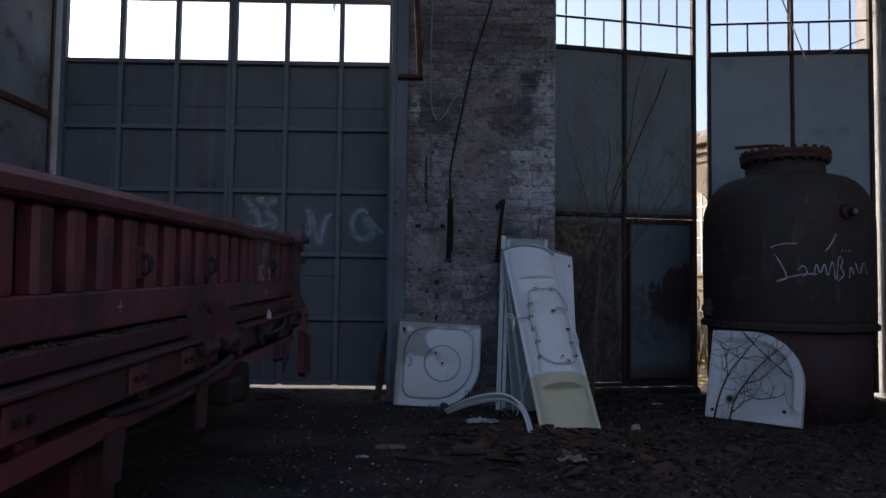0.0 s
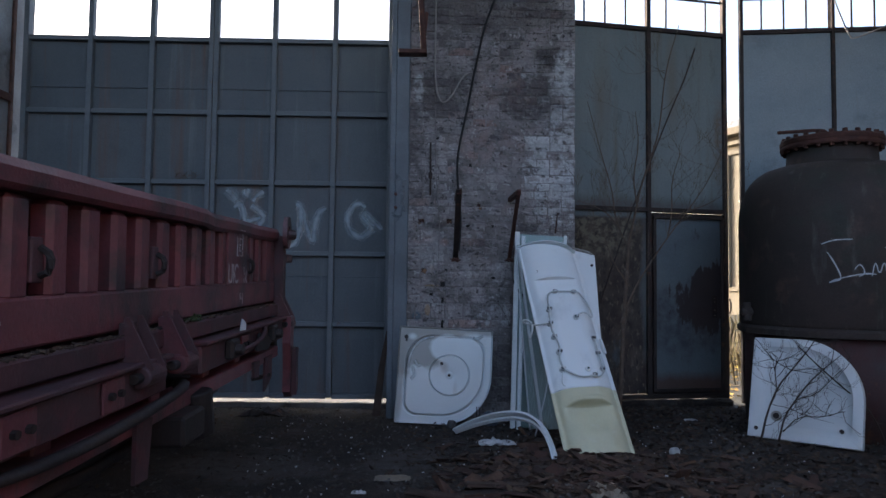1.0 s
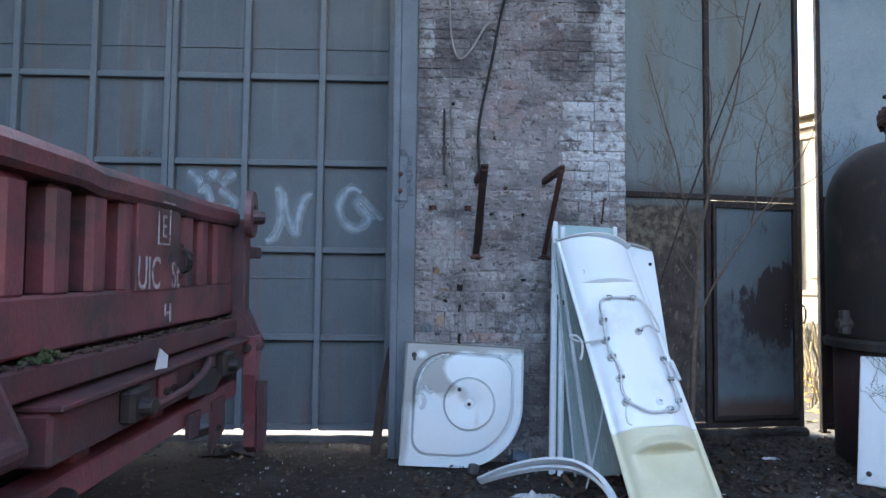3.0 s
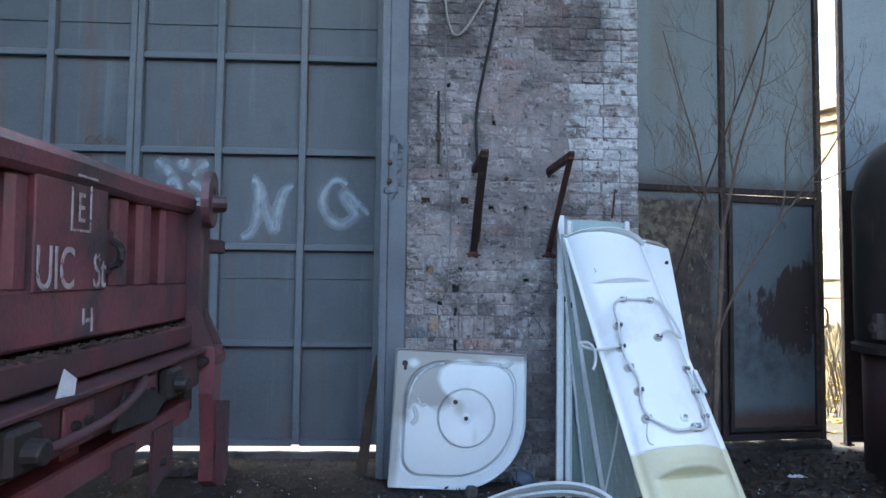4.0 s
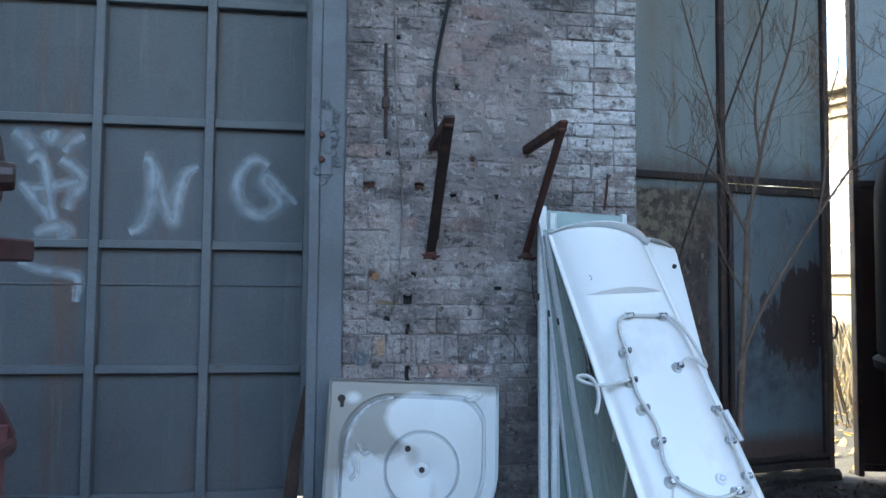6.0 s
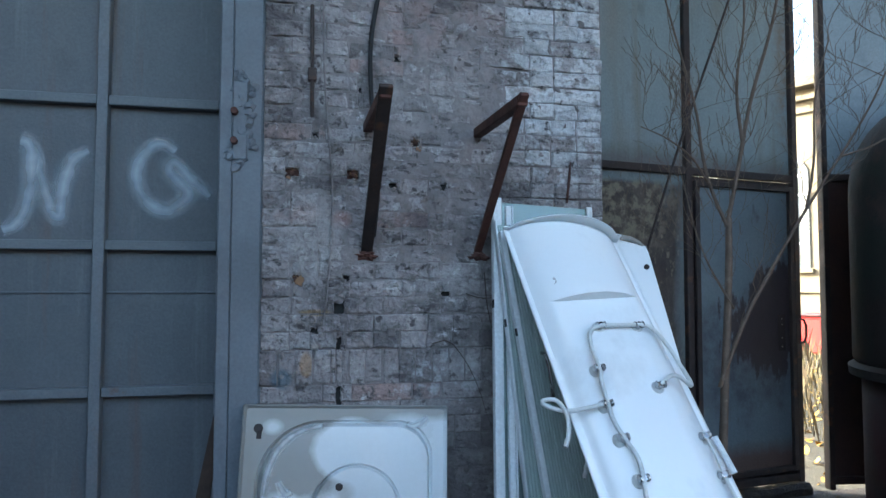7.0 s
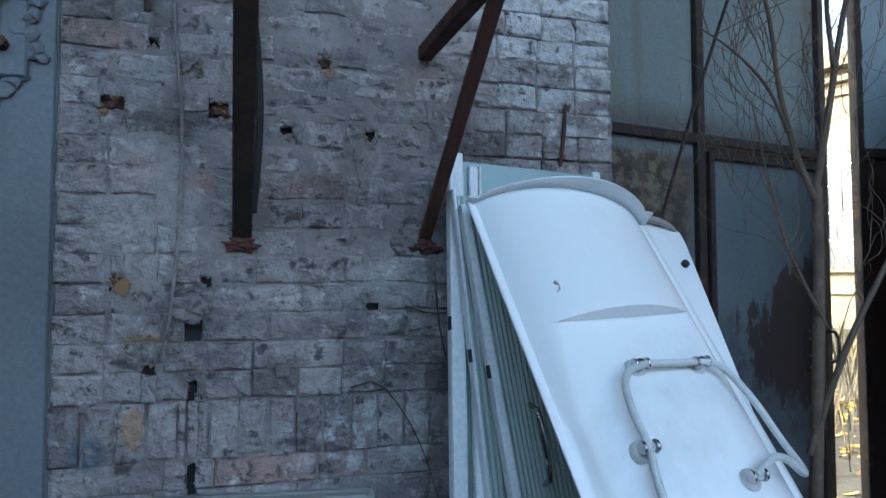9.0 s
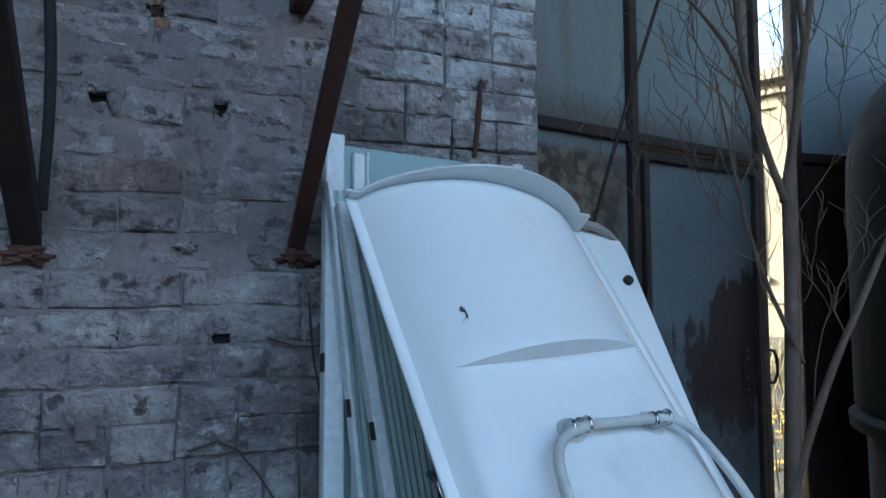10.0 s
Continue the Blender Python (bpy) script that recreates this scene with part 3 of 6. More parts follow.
# ---- closed gate with square panels ----
def closed_gate():
    g = thing("shed_gate", "tall closed steel gate of square panels, grey-blue paint, white spray tags", "gate")
    X = [-4.47, -3.785, -3.125, -2.465, -1.815, -1.165, -0.565]
    Z = [0.10, 0.855, 1.60, 2.35, 3.10, 3.89, 4.66, 5.35]
    for i in range(6):
        for j in range(5):
            x0, x1, z0, z1 = X[i] + 0.02, X[i + 1] - 0.02, Z[j] + 0.01, Z[j + 1] - 0.01
            bm = bmesh.new()
            n = 5
            vs = [[bm.verts.new((x0 + (x1 - x0) * a / n, 8.055 + 0.006 * noise.noise((x0 * 3 + a, z0 * 3 + b, 1)) * (0 < a < n and 0 < b < n), z0 + (z1 - z0) * b / n)) for a in range(n + 1)] for b in range(n + 1)]
            for b in range(n):
                for a in range(n):
                    bm.faces.new((vs[b][a], vs[b][a + 1], vs[b + 1][a + 1], vs[b + 1][a]))
            r = bmesh.ops.extrude_face_region(bm, geom=bm.faces[:])
            bmesh.ops.translate(bm, verts=[v for v in r["geom"] if isinstance(v, bmesh.types.BMVert)], vec=(0, 0.012, 0))
            bmesh.ops.recalc_face_normals(bm, faces=bm.faces)
            part("panel", bm, M_GATE, g)
            if j in (0, 4) or (j == 1):
                zs = {0: None, 1: 1.365, 4: 3.37}[j]
                if zs:
                    part("seam_strip", box(x0, x1, 8.043, 8.0545, zs - 0.012, zs, 0.002), M_GATE, g)
    for k, x in enumerate(X):
        w = 0.055 if k != 3 else 0.045
        if k == 3:
            part("meeting_stile", box(x - 0.052, x - 0.004, 7.985, 8.06, 0.09, 5.72, 0.004), M_GATE_BAR, g)
            part("meeting_stile", box(x + 0.004, x + 0.052, 7.992, 8.06, 0.09, 5.72, 0.004), M_GATE_BAR, g)
        else:
            part("stile", box(x - w / 2, x + w / 2, 7.99, 8.06, 0.09, 5.72, 0.004), M_GATE_BAR, g)
    for j, z in enumerate(Z):
        h = 0.05
        for i in range(6):
            a, b = X[i] + 0.029 + 0.024 * (i == 3), X[i + 1] - 0.029 - 0.024 * (i == 2)
            part("rail", box(a, b, 8.0, 8.06, z - h / 2, z + h / 2, 0.004), M_GATE_BAR, g)
    part("glass_shard", plate([(-1.29, 4.60), (-1.25, 4.64), (-1.262, 4.52)], 0.004, Matrix.Translation((0, 8.03, 0))), M_GLASS, g)
    on = Matrix.Translation((0, 8.047, 0))
    for pts, w in (
            ([(-2.31, 2.27), (-2.24, 2.23), (-2.19, 2.16)], 0.07),
            ([(-2.12, 2.28), (-2.09, 2.2), (-2.06, 2.29)], 0.06),
            ([(-1.9, 2.26), (-1.97, 2.22), (-2.02, 2.15)], 0.06),
            ([(-2.22, 2.08), (-2.16, 2.14), (-2.12, 2.07), (-2.1, 1.93), (-2.08, 1.81), (-2.06, 1.74)], 0.05),
            ([(-2.26, 1.97), (-2.16, 1.85), (-2.07, 1.74)], 0.05),
            ([(-2.22, 1.92), (-2.05, 1.94), (-1.92, 1.98)], 0.05),
            ([(-2.04, 2.11), (-1.95, 2.06), (-1.89, 1.99), (-1.91, 1.94), (-1.97, 1.87), (-1.99, 1.8)], 0.06),
            ([(-2.17, 1.65), (-2.1, 1.69), (-1.98, 1.7), (-1.96, 1.66), (-2.04, 1.61)], 0.055),
            ([(-2.26, 1.49), (-2.13, 1.44), (-1.99, 1.43), (-1.91, 1.4), (-1.91, 1.31), (-1.92, 1.25)], 0.045),
            ([(-1.56, 2.13), (-1.51, 2.12), (-1.5, 1.98), (-1.51, 1.82), (-1.56, 1.7), (-1.63, 1.67)], 0.058),
            ([(-1.5, 2.11), (-1.46, 1.96), (-1.4, 1.76), (-1.36, 1.74), (-1.36, 1.86), (-1.33, 2.0), (-1.3, 2.05), (-1.23, 2.09)], 0.058),
            ([(-0.81, 2.1), (-0.88, 2.15), (-0.95, 2.12), (-1.0, 2.03), (-1.01, 1.95), (-0.97, 1.84), (-0.87, 1.78), (-0.79, 1.81), (-0.73, 1.88), (-0.79, 1.94), (-0.85, 2.0), (-0.82, 2.06), (-0.75, 1.97), (-0.63, 1.86)], 0.058)):
        part("spray_stroke", ribbon(pts, 1.45 * w, on), M_SPRAY, g, "white spray paint stroke")
    return g


closed_gate()
sill_bm = box(-4.55, -0.52, 7.99, 8.24, -0.1, 0.036, 0.012)
bmesh.ops.subdivide_edges(sill_bm, edges=[e for e in sill_bm.edges if e.calc_length() > 2], cuts=40)
for q in sill_bm.verts:
    q.co.z += 0.007 * noise.noise((q.co.x * 5, q.co.y * 3, 1.0)) * (q.co.z > 0)
tagged(part("threshold", sill_bm, M_CONCRETE), "worn concrete threshold under the closed gate", "threshold", kind="structure")
straw = bmesh.new()
rs = random.Random(5)
for k in range(26):
    a = Vector((-2.72 + rs.uniform(-0.12, 0.12), 7.99, 2.39 + rs.uniform(-0.01, 0.03)))
    tube([a, a + Vector((rs.uniform(-0.09, 0.09), rs.uniform(-0.03, 0.02), rs.uniform(-0.03, 0.07)))], 0.0022, 4, straw)
tagged(part("straw_tuft", straw, M_BARK), "dry tuft of straw on a gate rail", "straw")

# ---- steel column and brick pier ----
col = thing("steel_column", "blue-grey painted steel column beside the brick pier", "column")
part("web", box(-0.50, -0.3265, 7.3845, 7.95, 0, 5.74, 0.006), M_COLUMN, col)
part("flange", box(-0.515, -0.46, 7.365, 7.383, 0, 5.74, 0.004), M_COLUMN, col)
part("flange", box(-0.458, -0.335, 7.372, 7.383, 0, 5.74, 0.003), M_COLUMN, col)
hinge = part("hinge_lug", box(-0.46, -0.395, 7.352, 7.371, 1.95, 2.30, 0.006), M_COLUMN, col, "crusted hinge lug with bolts")
rs = random.Random(3)
for k in range(24):
    x, z = -0.42 + rs.uniform(-0.05, 0.055), 1.92 + 0.018 * k
    bm = bmesh.new()
    r = rs.uniform(0.012, 0.03)
    bmesh.ops.create_icosphere(bm, subdivisions=2, radius=r, matrix=Matrix.Translation((x, 7.366, z)) @ Matrix.Diagonal((1, 0.55, 1.1, 1)))
    for q in bm.verts:
        q.co += Vector((1, 1, 1)) * 0.6 * r * noise.noise(q.co * 60)
    part("crust", bm, M_COLUMN, hinge)
part("bolt", cyl((-0.45, 7.365, 2.03), (-0.45, 7.315, 2.03), 0.016, None, 8, None, 0.003), M_RUST, hinge)
part("bolt", cyl((-0.45, 7.365, 2.16), (-0.45, 7.315, 2.16), 0.016, None, 8, None, 0.003), M_RUST, hinge)

PX0, PX1, PY = -0.33, 1.305, 7.38
pier = thing("brick_pier", "tall grimy brick pier with flaking whitewash and iron stubs", "pier", kind="structure")
part("mortar_core", box(PX0 + 0.004, PX1 - 0.004, PY + 0.034, 8.5, -0.1, 5.74), M_MORTAR, pier)


HOLES = [(-0.20, 1.907, 0.06, 0.04), (0.071, 1.907, 0.055, 0.045), (0.256, 1.861, 0.04, 0.026), (0.495, 1.863, 0.03, 0.035), (0.361, 2.067, 0.034, 0.04), (-0.175, 1.429, 0.036, 0.036), (0.046, 1.429, 0.03, 0.03), (0.016, 1.299, 0.046, 0.060),
         (-0.096, 1.197, 0.036, 0.03), (0.015, 1.135, 0.026, 0.06), (0.281, 1.365, 0.055, 0.018), (0.506, 1.36, 0.045, 0.020), (0.27, 2.46, 0.028, 0.028), (0.015, 0.90, 0.026, 0.09), (-0.10, 2.08, 0.03, 0.02), (-0.05, 2.72, 0.028, 0.028), (0.10, 2.30, 0.022, 0.03)]


def smooth(a, b, t):
    t = min(1, max(0, (t - a) / (b - a)))
    return t * t * (3 - 2 * t)


def pointing():
    """The smeared mortar face: nearly flush in the middle of the pier, raked out towards its sides and foot."""
    nx, nz = 164, 520
    verts, faces = [], []
    for k in range(nz + 1):
        for i in range(nx + 1):
            x, z = PX0 + 0.005 + (PX1 - PX0 - 0.01) * i / nx, -0.08 + 5.8 * k / nz
            rake = 0.010 * smooth(0.70, 0.95, x) + 0.009 * (1 - smooth(1.0, 1.7, z)) + 0.006 * (1 - smooth(-0.25, -0.1, x)) + 0.006 * smooth(2.6, 3.2, z)
            y = PY - 0.0014 + min(rake, 0.0115) + 0.0085 * noise.noise((x * 9, z * 11, 2.0)) + 0.0025 * noise.noise((x * 31, z * 31, 5.0)) + 0.0016 * noise.noise((x * 70, z * 70, 8.0))
            verts.append((x, y, z))
    for k in range(nz):
        for i in range(nx):
            a = k * (nx + 1) + i
            mx, mz = (verts[a][0] + verts[a + 1][0]) / 2, (verts[a][2] + verts[a + nx + 1][2]) / 2
            if any(abs(mx - hx) < hw / 2 + 0.004 and abs(mz - hz) < hh / 2 + 0.004 for hx, hz, hw, hh in HOLES):
                continue
            faces.append((a, a + 1, a + nx + 2, a + nx + 1))
    me = bpy.data.meshes.new("mesh")
    me.from_pydata(verts, [], faces)
    me.materials.append(M_MORTAR)
    return me


part("pointing", pointing(), None, pier, "smeared lime mortar pointing")


def brick_bm(w, h, rnd):
    """One worn brick, its face towards -y, its base at the origin's corner."""
    bm = bmesh.new()
    e = 0.005
    j = lambda s: rnd.uniform(-s, s)
    back = [bm.verts.new((x, 0.03, z)) for x, z in ((0, 0), (w, 0), (w, h), (0, h))]
    mid = [bm.verts.new((x + j(0.002), 0.004 + j(0.002), z + j(0.002))) for x, z in ((0, 0), (w, 0), (w, h), (0, h))]
    rim = []
    for k, (x0, z0, x1, z1) in enumerate(((e, e, w - e, e), (w - e, e, w - e, h - e), (w - e, h - e, e, h - e), (e, h - e, e, e))):
        ts = (0.0, 0.33, 0.67) if k % 2 == 0 else (0.0, 0.5)
        rim.append([bm.verts.new((x0 + (x1 - x0) * t + j(0.005), -0.003 + j(0.0035) + (0.005 if rnd.random() < 0.2 else 0), z0 + (z1 - z0) * t + j(0.0045))) for t in ts])
    front = [q for r in rim for q in r]
    c = bm.verts.new((w * rnd.uniform(0.35, 0.65), -0.006 + j(0.003), h * rnd.uniform(0.4, 0.6)))
    for k in range(len(front)):
        bm.faces.new((front[k], front[(k + 1) % len(front)], c))
    for k in range(4):
        bm.faces.new([mid[k], mid[(k + 1) % 4], rim[(k + 1) % 4][0]] + rim[k][::-1])
    for k in range(4):
        bm.faces.new((back[k], back[(k + 1) % 4], mid[(k + 1) % 4], mid[k]))
    bmesh.ops.recalc_face_normals(bm, faces=bm.faces)
    return bm


rb = random.Random(11)
BRICKS = {}
for kind, (w, h) in {"s": (0.250, 0.0745), "h": (0.120, 0.0745), "q": (0.055, 0.0745), "e": (0.070, 0.152)}.items():
    for mk, mm in (("n", M_BRICK), ("w", M_BRICK_WHITE), ("r", M_BRICK_RED), ("d", M_BRICK_DARK)):
        BRICKS[kind, mk] = [mesh_of(brick_bm(w, h, rb), mm) for _ in range(5)]


def brick_paint(x, z):
    """Which finish a brick at x, z has: the pier's patches of whitewash, soot and bare red brick."""
    n = noise.noise((x * 2.2, z * 2.2, 4.0))
    right = x > 0.80 + 0.22 * noise.noise((z * 1.5, 1, 1)) and 1.9 < z < 3.5
    if right:
        return "w" if rb.random() < (0.7 if x > 0.95 and z > 2.1 else 0.3) else "n"
    if (0.55 < x < 1.05 and 2.75 < z < 3.4 and n > -0.2) or (x < 0.25 and z > 2.9 and n > -0.05) or (z > 3.9 and n > 0.1):
        return "d" if rb.random() < 0.65 else "n"
    if z < 0.85 and x > 0.35:
        return "d" if rb.random() < 0.45 else "n"
    if 0.15 < x < 0.85 and 2.3 < z < 3.9 and rb.random() < 0.18:
        return "r"
    k = rb.random()
    return "d" if k < 0.15 else "r" if k < 0.19 else "n"


far = {k: bmesh.new() for k in "nwrd"}
SIZE = {"s": (0.250, 0.0745), "h": (0.120, 0.0745), "q": (0.055, 0.0745), "e": (0.070, 0.152)}


def lay(kind, paint, x, z, w, h):
    """One brick, or what a socket has left of it, with its corner at x, z."""
    me = rb.choice(BRICKS[kind, paint])
    m = Matrix.Translation((x + rb.uniform(-0.003, 0.003), PY + rb.uniform(-0.004, 0.004), z + rb.uniform(-0.003, 0.003))) @ pose(0, 0, 0, 0, rb.uniform(-0.8, 0.8), 0) @ Matrix.Diagonal((w / SIZE[kind][0], 1, h / SIZE[kind][1], 1))
    if 0.62 < z < 2.75:
        part("brick", me, None, pier).matrix_world = m
    else:
        fb = far[paint]
        n0 = len(fb.verts)
        fb.from_mesh(me)
        fb.verts.ensure_lookup_table()
        for q in fb.verts[n0:]:
            q.co = m @ q.co


z, row = -0.0655, 0
while z < 5.66:
    edge = 0.94 < z < 0.97                      # one course of bricks on end
    step = 0.158 if edge else 0.0785
    if edge:
        cells = [("e", 0.0755)] * 21
    else:                                        # an irregular bond, mostly headers towards the whitewashed side and the foot
        cells, total = [("h", 0.125)] if row % 2 else [], 0.125 * (row % 2)
        while total < 1.52:
            chance = 0.5 if total < 0.95 and z > 1.2 else 0.28
            c = ("s", 0.255) if rb.random() < chance and total < 1.40 else ("h", 0.125)
            cells.append(c)
            total += c[1]
    fit = (PX1 - PX0 - 0.008) / sum(w for _, w in cells)
    x = PX0 + 0.004
    for kind, w in cells:
        w *= fit
        bw, bh = SIZE[kind][0] * fit, SIZE[kind][1]
        paint = brick_paint(x + w / 2, z)
        hole = [q for q in HOLES if x - 0.005 < q[0] < x + w + 0.005 and z < q[1] + q[3] / 2 and q[1] - q[3] / 2 < z + bh]
        if not hole:
            lay(kind, paint, x, z, bw, bh)
        else:
            hx, hz, hw, hh = hole[0]
            for px, pw in ((x, hx - hw / 2 - x), (hx + hw / 2, x + bw - hx - hw / 2)):
                if pw > 0.012:
                    lay("h", paint, px, z, pw, bh)
            low, high = hz - hh / 2 - z, z + bh - hz - hh / 2
            if low > 0.012:
                lay("q", paint, hx - hw / 2, z, hw, low)
            if high > 0.012:
                lay("q", paint, hx - hw / 2, hz + hh / 2, hw, high)
        x += w
    z += step
    row += 1
for k, mm in (("n", M_BRICK), ("w", M_BRICK_WHITE), ("r", M_BRICK_RED), ("d", M_BRICK_DARK)):
    tagged(part("brickwork", far[k], mm, pier), kind="stuff")
for i, (hx, hz, hw, hh) in enumerate(HOLES):
    stub = i in (0, 1, 5, 4)
    # Black plate paints the shade deep in a socket; rust where a stub sits.
    part("socket", box(hx - hw / 2 - 0.01, hx + hw / 2 + 0.01, PY + 0.027, PY + 0.033, hz - hh / 2 - 0.01, hz + hh / 2 + 0.01), M_RUST if stub else M_RUBBER_AND_SHADE, pier, "back plate of a broken-out socket, rusty or blackened for its shade")
    if stub:
        part("rusty_stub", box(hx - 0.014, hx + 0.008, PY + 0.004, PY + 0.0265, hz - 0.014, hz + 0.006, 0.003), M_RUST, pier, "rusty iron anchor stub")
        part("rust_stain", blot(hx + 0.005, hz - 0.01, 0.055, 0.05, PY - 0.0135, rb), M_STAIN, pier, "ochre rust stain")
part("rusty_pin", tube([(1.126, PY - 0.012, 2.0), (1.118, PY - 0.016, 1.92), (1.106, PY - 0.012, 1.80)], [0.004, 0.007, 0.006], 6), M_RUST, pier, "rusty iron pin lying in a joint")
# lumps of old mortar
rl = random.Random(8)
lump = bmesh.new()
for k in range(150):
    x, z = rl.uniform(PX0 + 0.05, PX1 - 0.05), rl.uniform(0.2, 3.6)
    m = Matrix.Translation((x, PY + 0.002, z)) @ pose(0, 0, 0, rl.uniform(0, 90), rl.uniform(0, 90), rl.uniform(0, 90)) @ Matrix.Diagonal((rl.uniform(0.012, 0.05), rl.uniform(0.005, 0.010), rl.uniform(0.006, 0.016), 1))
    bmesh.ops.create_icosphere(lump, subdivisions=1, radius=1, matrix=m)
for hx, hz, hw, hh in HOLES:                      # crumbled edges of the sockets
    for k in range(9):
        a = rl.uniform(0, 6.28)
        x, z = hx + 0.56 * hw * max(-1, min(1, 1.3 * math.cos(a))), hz + 0.56 * hh * max(-1, min(1, 1.3 * math.sin(a)))
        m = Matrix.Translation((x, PY + rl.uniform(0.001, 0.010), z)) @ pose(0, 0, 0, rl.uniform(0, 90), rl.uniform(0, 90), rl.uniform(0, 90)) @ Matrix.Diagonal((rl.uniform(0.005, 0.013), rl.uniform(0.005, 0.010), rl.uniform(0.004, 0.009), 1))
        bmesh.ops.create_icosphere(lump, subdivisions=1, radius=1, matrix=m)
for v in lump.verts:
    v.co += Vector((1, 0.4, 1)) * 0.006 * noise.noise(v.co * 90)
    v.co.y = max(v.co.y, PY - 0.011)
tagged(part("mortar_lumps", lump, M_MORTAR, pier), kind="stuff")


for x, z, sx, sz, mm, nm in ((0.43, 1.556, 0.022, 0.013, M_BRICK_WHITE, "pale chip of mortar stuck to the wall"), (0.005, 1.358, 0.05, 0.036, M_MORTAR, "rounded lump of mortar over a socket"), (0.0, 2.03, 0.03, 0.026, M_MORTAR, "rounded lump of mortar over a socket"), (0.23, 3.02, 0.03, 0.03, M_MORTAR, "rounded lump of mortar over a socket")):
    bm = bmesh.new()
    bmesh.ops.create_icosphere(bm, subdivisions=3, radius=1)
    for q in bm.verts:
        d = q.co.copy()
        q.co = Vector((x, PY, z)) + Vector((d.x * sx, d.y * 0.022, d.z * sz)) * (1 + 0.8 * noise.noise(d * 2.2 + Vector((x * 7, 0, z))))
    part("mortar_lump", bm, mm, pier, nm)
part("square_pad", box(0.230, 0.270, PY - 0.016, PY + 0.01, 1.165, 1.205, 0.004), M_MORTAR, pier, "small square pad of mortar")
for pts in ([(0.44, 1.13), (0.52, 1.15), (0.60, 1.05), (0.66, 0.93), (0.70, 0.80), (0.74, 0.70)], [(0.60, 1.36), (0.68, 1.335), (0.76, 1.345), (0.84, 1.30)], [(0.69, 1.46), (0.70, 1.32), (0.72, 1.22), (0.74, 1.16)], [(0.72, 1.135), (0.80, 1.15), (0.9, 1.145)]):
    part("dry_root", tube([(x, PY - 0.014, z) for x, z in pts], [0.0028 - 0.0004 * k for k in range(len(pts))], 5, None, 1), M_TWIG, pier, "thin dry root clinging to the brick")


# ---- iron brackets, cables ----
def bracket(x, wide, name_label, brace_mat):
    b = thing("wall_bracket", name_label, "bracket", group="pier brackets")
    part("arm", beam((x, 7.40, 2.125), (x + 0.002, 6.71, 2.105), 0.042, 0.045), M_RUST, b)
    part("brace", beam((x + 0.0, 7.40, 1.545), (x + 0.002, 6.69, 2.125), 0.02, wide, None, 0.003, (1, 0, 0)), brace_mat, b)
    part("brace_flange", beam((x + wide / 2 - 0.004, 7.40, 1.562), (x + wide / 2 - 0.002, 6.71, 2.125), 0.008, 0.04, None, 0.002), M_STEEL_DARK, b)
    root = bmesh.new()
    bmesh.ops.create_icosphere(root, subdivisions=3, radius=1)
    for q in root.verts:
        d = q.co.copy()
        q.co = Vector((x, 7.381, 1.534)) + Vector((d.x * 0.042, d.y * 0.020, d.z * 0.020)) * (1 + 0.9 * noise.noise(d * 2.6 + Vector((x * 9, 0, 0))))
    part("root", root, M_RUST, b, "crumbled rusty root in the brick")
    return b


bracket(0.137, 0.052, "rusty angle-iron bracket with a cable run behind it", M_STEEL_DARK)
bracket(0.662, 0.036, "rusty angle-iron bracket over the white shower panels", M_RUST)


def cable(name, label, pts, r, material):
    return tagged(part(name, tube(pts, r, 7, None, 2), material, smooth=True), label, "cable")


cable("black_cable", "thick black cable hanging down the pier to a bracket",
      [(0.64, 7.33, 4.9), (0.59, 7.33, 4.43), (0.48, 7.33, 4.06), (0.384, 7.33, 3.79), (0.32, 7.335, 3.45), (0.293, 7.34, 3.34), (0.25, 7.345, 3.085), (0.175, 7.35, 2.72), (0.143, 7.35, 2.52), (0.145, 7.345, 2.32), (0.158, 7.33, 2.16), (0.172, 7.29, 2.05), (0.182, 7.30, 1.85), (0.165, 7.35, 1.62)], 0.0108, M_RUBBER_AND_SHADE)
cable("loose_wire", "pale wire looping down the pier and up to the black cable",
      [(-0.08, 7.355, 4.6), (-0.085, 7.355, 3.8), (-0.088, 7.355, 3.35), (-0.06, 7.35, 3.15), (-0.014, 7.34, 3.05), (0.06, 7.34, 3.10), (0.14, 7.345, 3.24), (0.195, 7.35, 3.34), (0.28, 7.34, 3.37)], 0.0085, M_WIRE)
cable("wall_wire", "thin grey wire running down the brick pier",
      [(-0.075, 7.362, 3.0), (-0.072, 7.36, 2.8), (-0.066, 7.36, 2.38), (-0.035, 7.358, 2.0), (-0.02, 7.358, 1.87), (-0.025, 7.358, 1.55), (-0.045, 7.36, 1.32), (-0.06, 7.36, 1.22)], 0.0048, M_MORTAR)
rod = thing("iron_rod", "short dark iron rod fixed to the brick pier", "rod")
part("bar", cyl((-0.115, 7.352, 2.155), (-0.12, 7.352, 2.67), 0.009, None, 8), M_STEEL_DARK, rod)
part("clip", box(-0.136, -0.098, 7.34, 7.382, 2.32, 2.38, 0.004), M_STEEL_DARK, rod)
hook = thing("overhead_hook", "rusty bent iron bar hanging beside the column", "iron bar")
part("bar", beam((-0.19, 6.93, 3.43), (-0.27, 6.95, 4.7), 0.035, 0.05), M_RUST, hook)
part("foot_plate", box(-0.42, -0.16, 6.85, 6.97, 3.385, 3.425, 0.006), M_RUST, hook)
part("brace", beam((-0.2, 6.93, 3.46), (-0.17, 6.95, 3.8), 0.03, 0.03), M_RUST, hook)
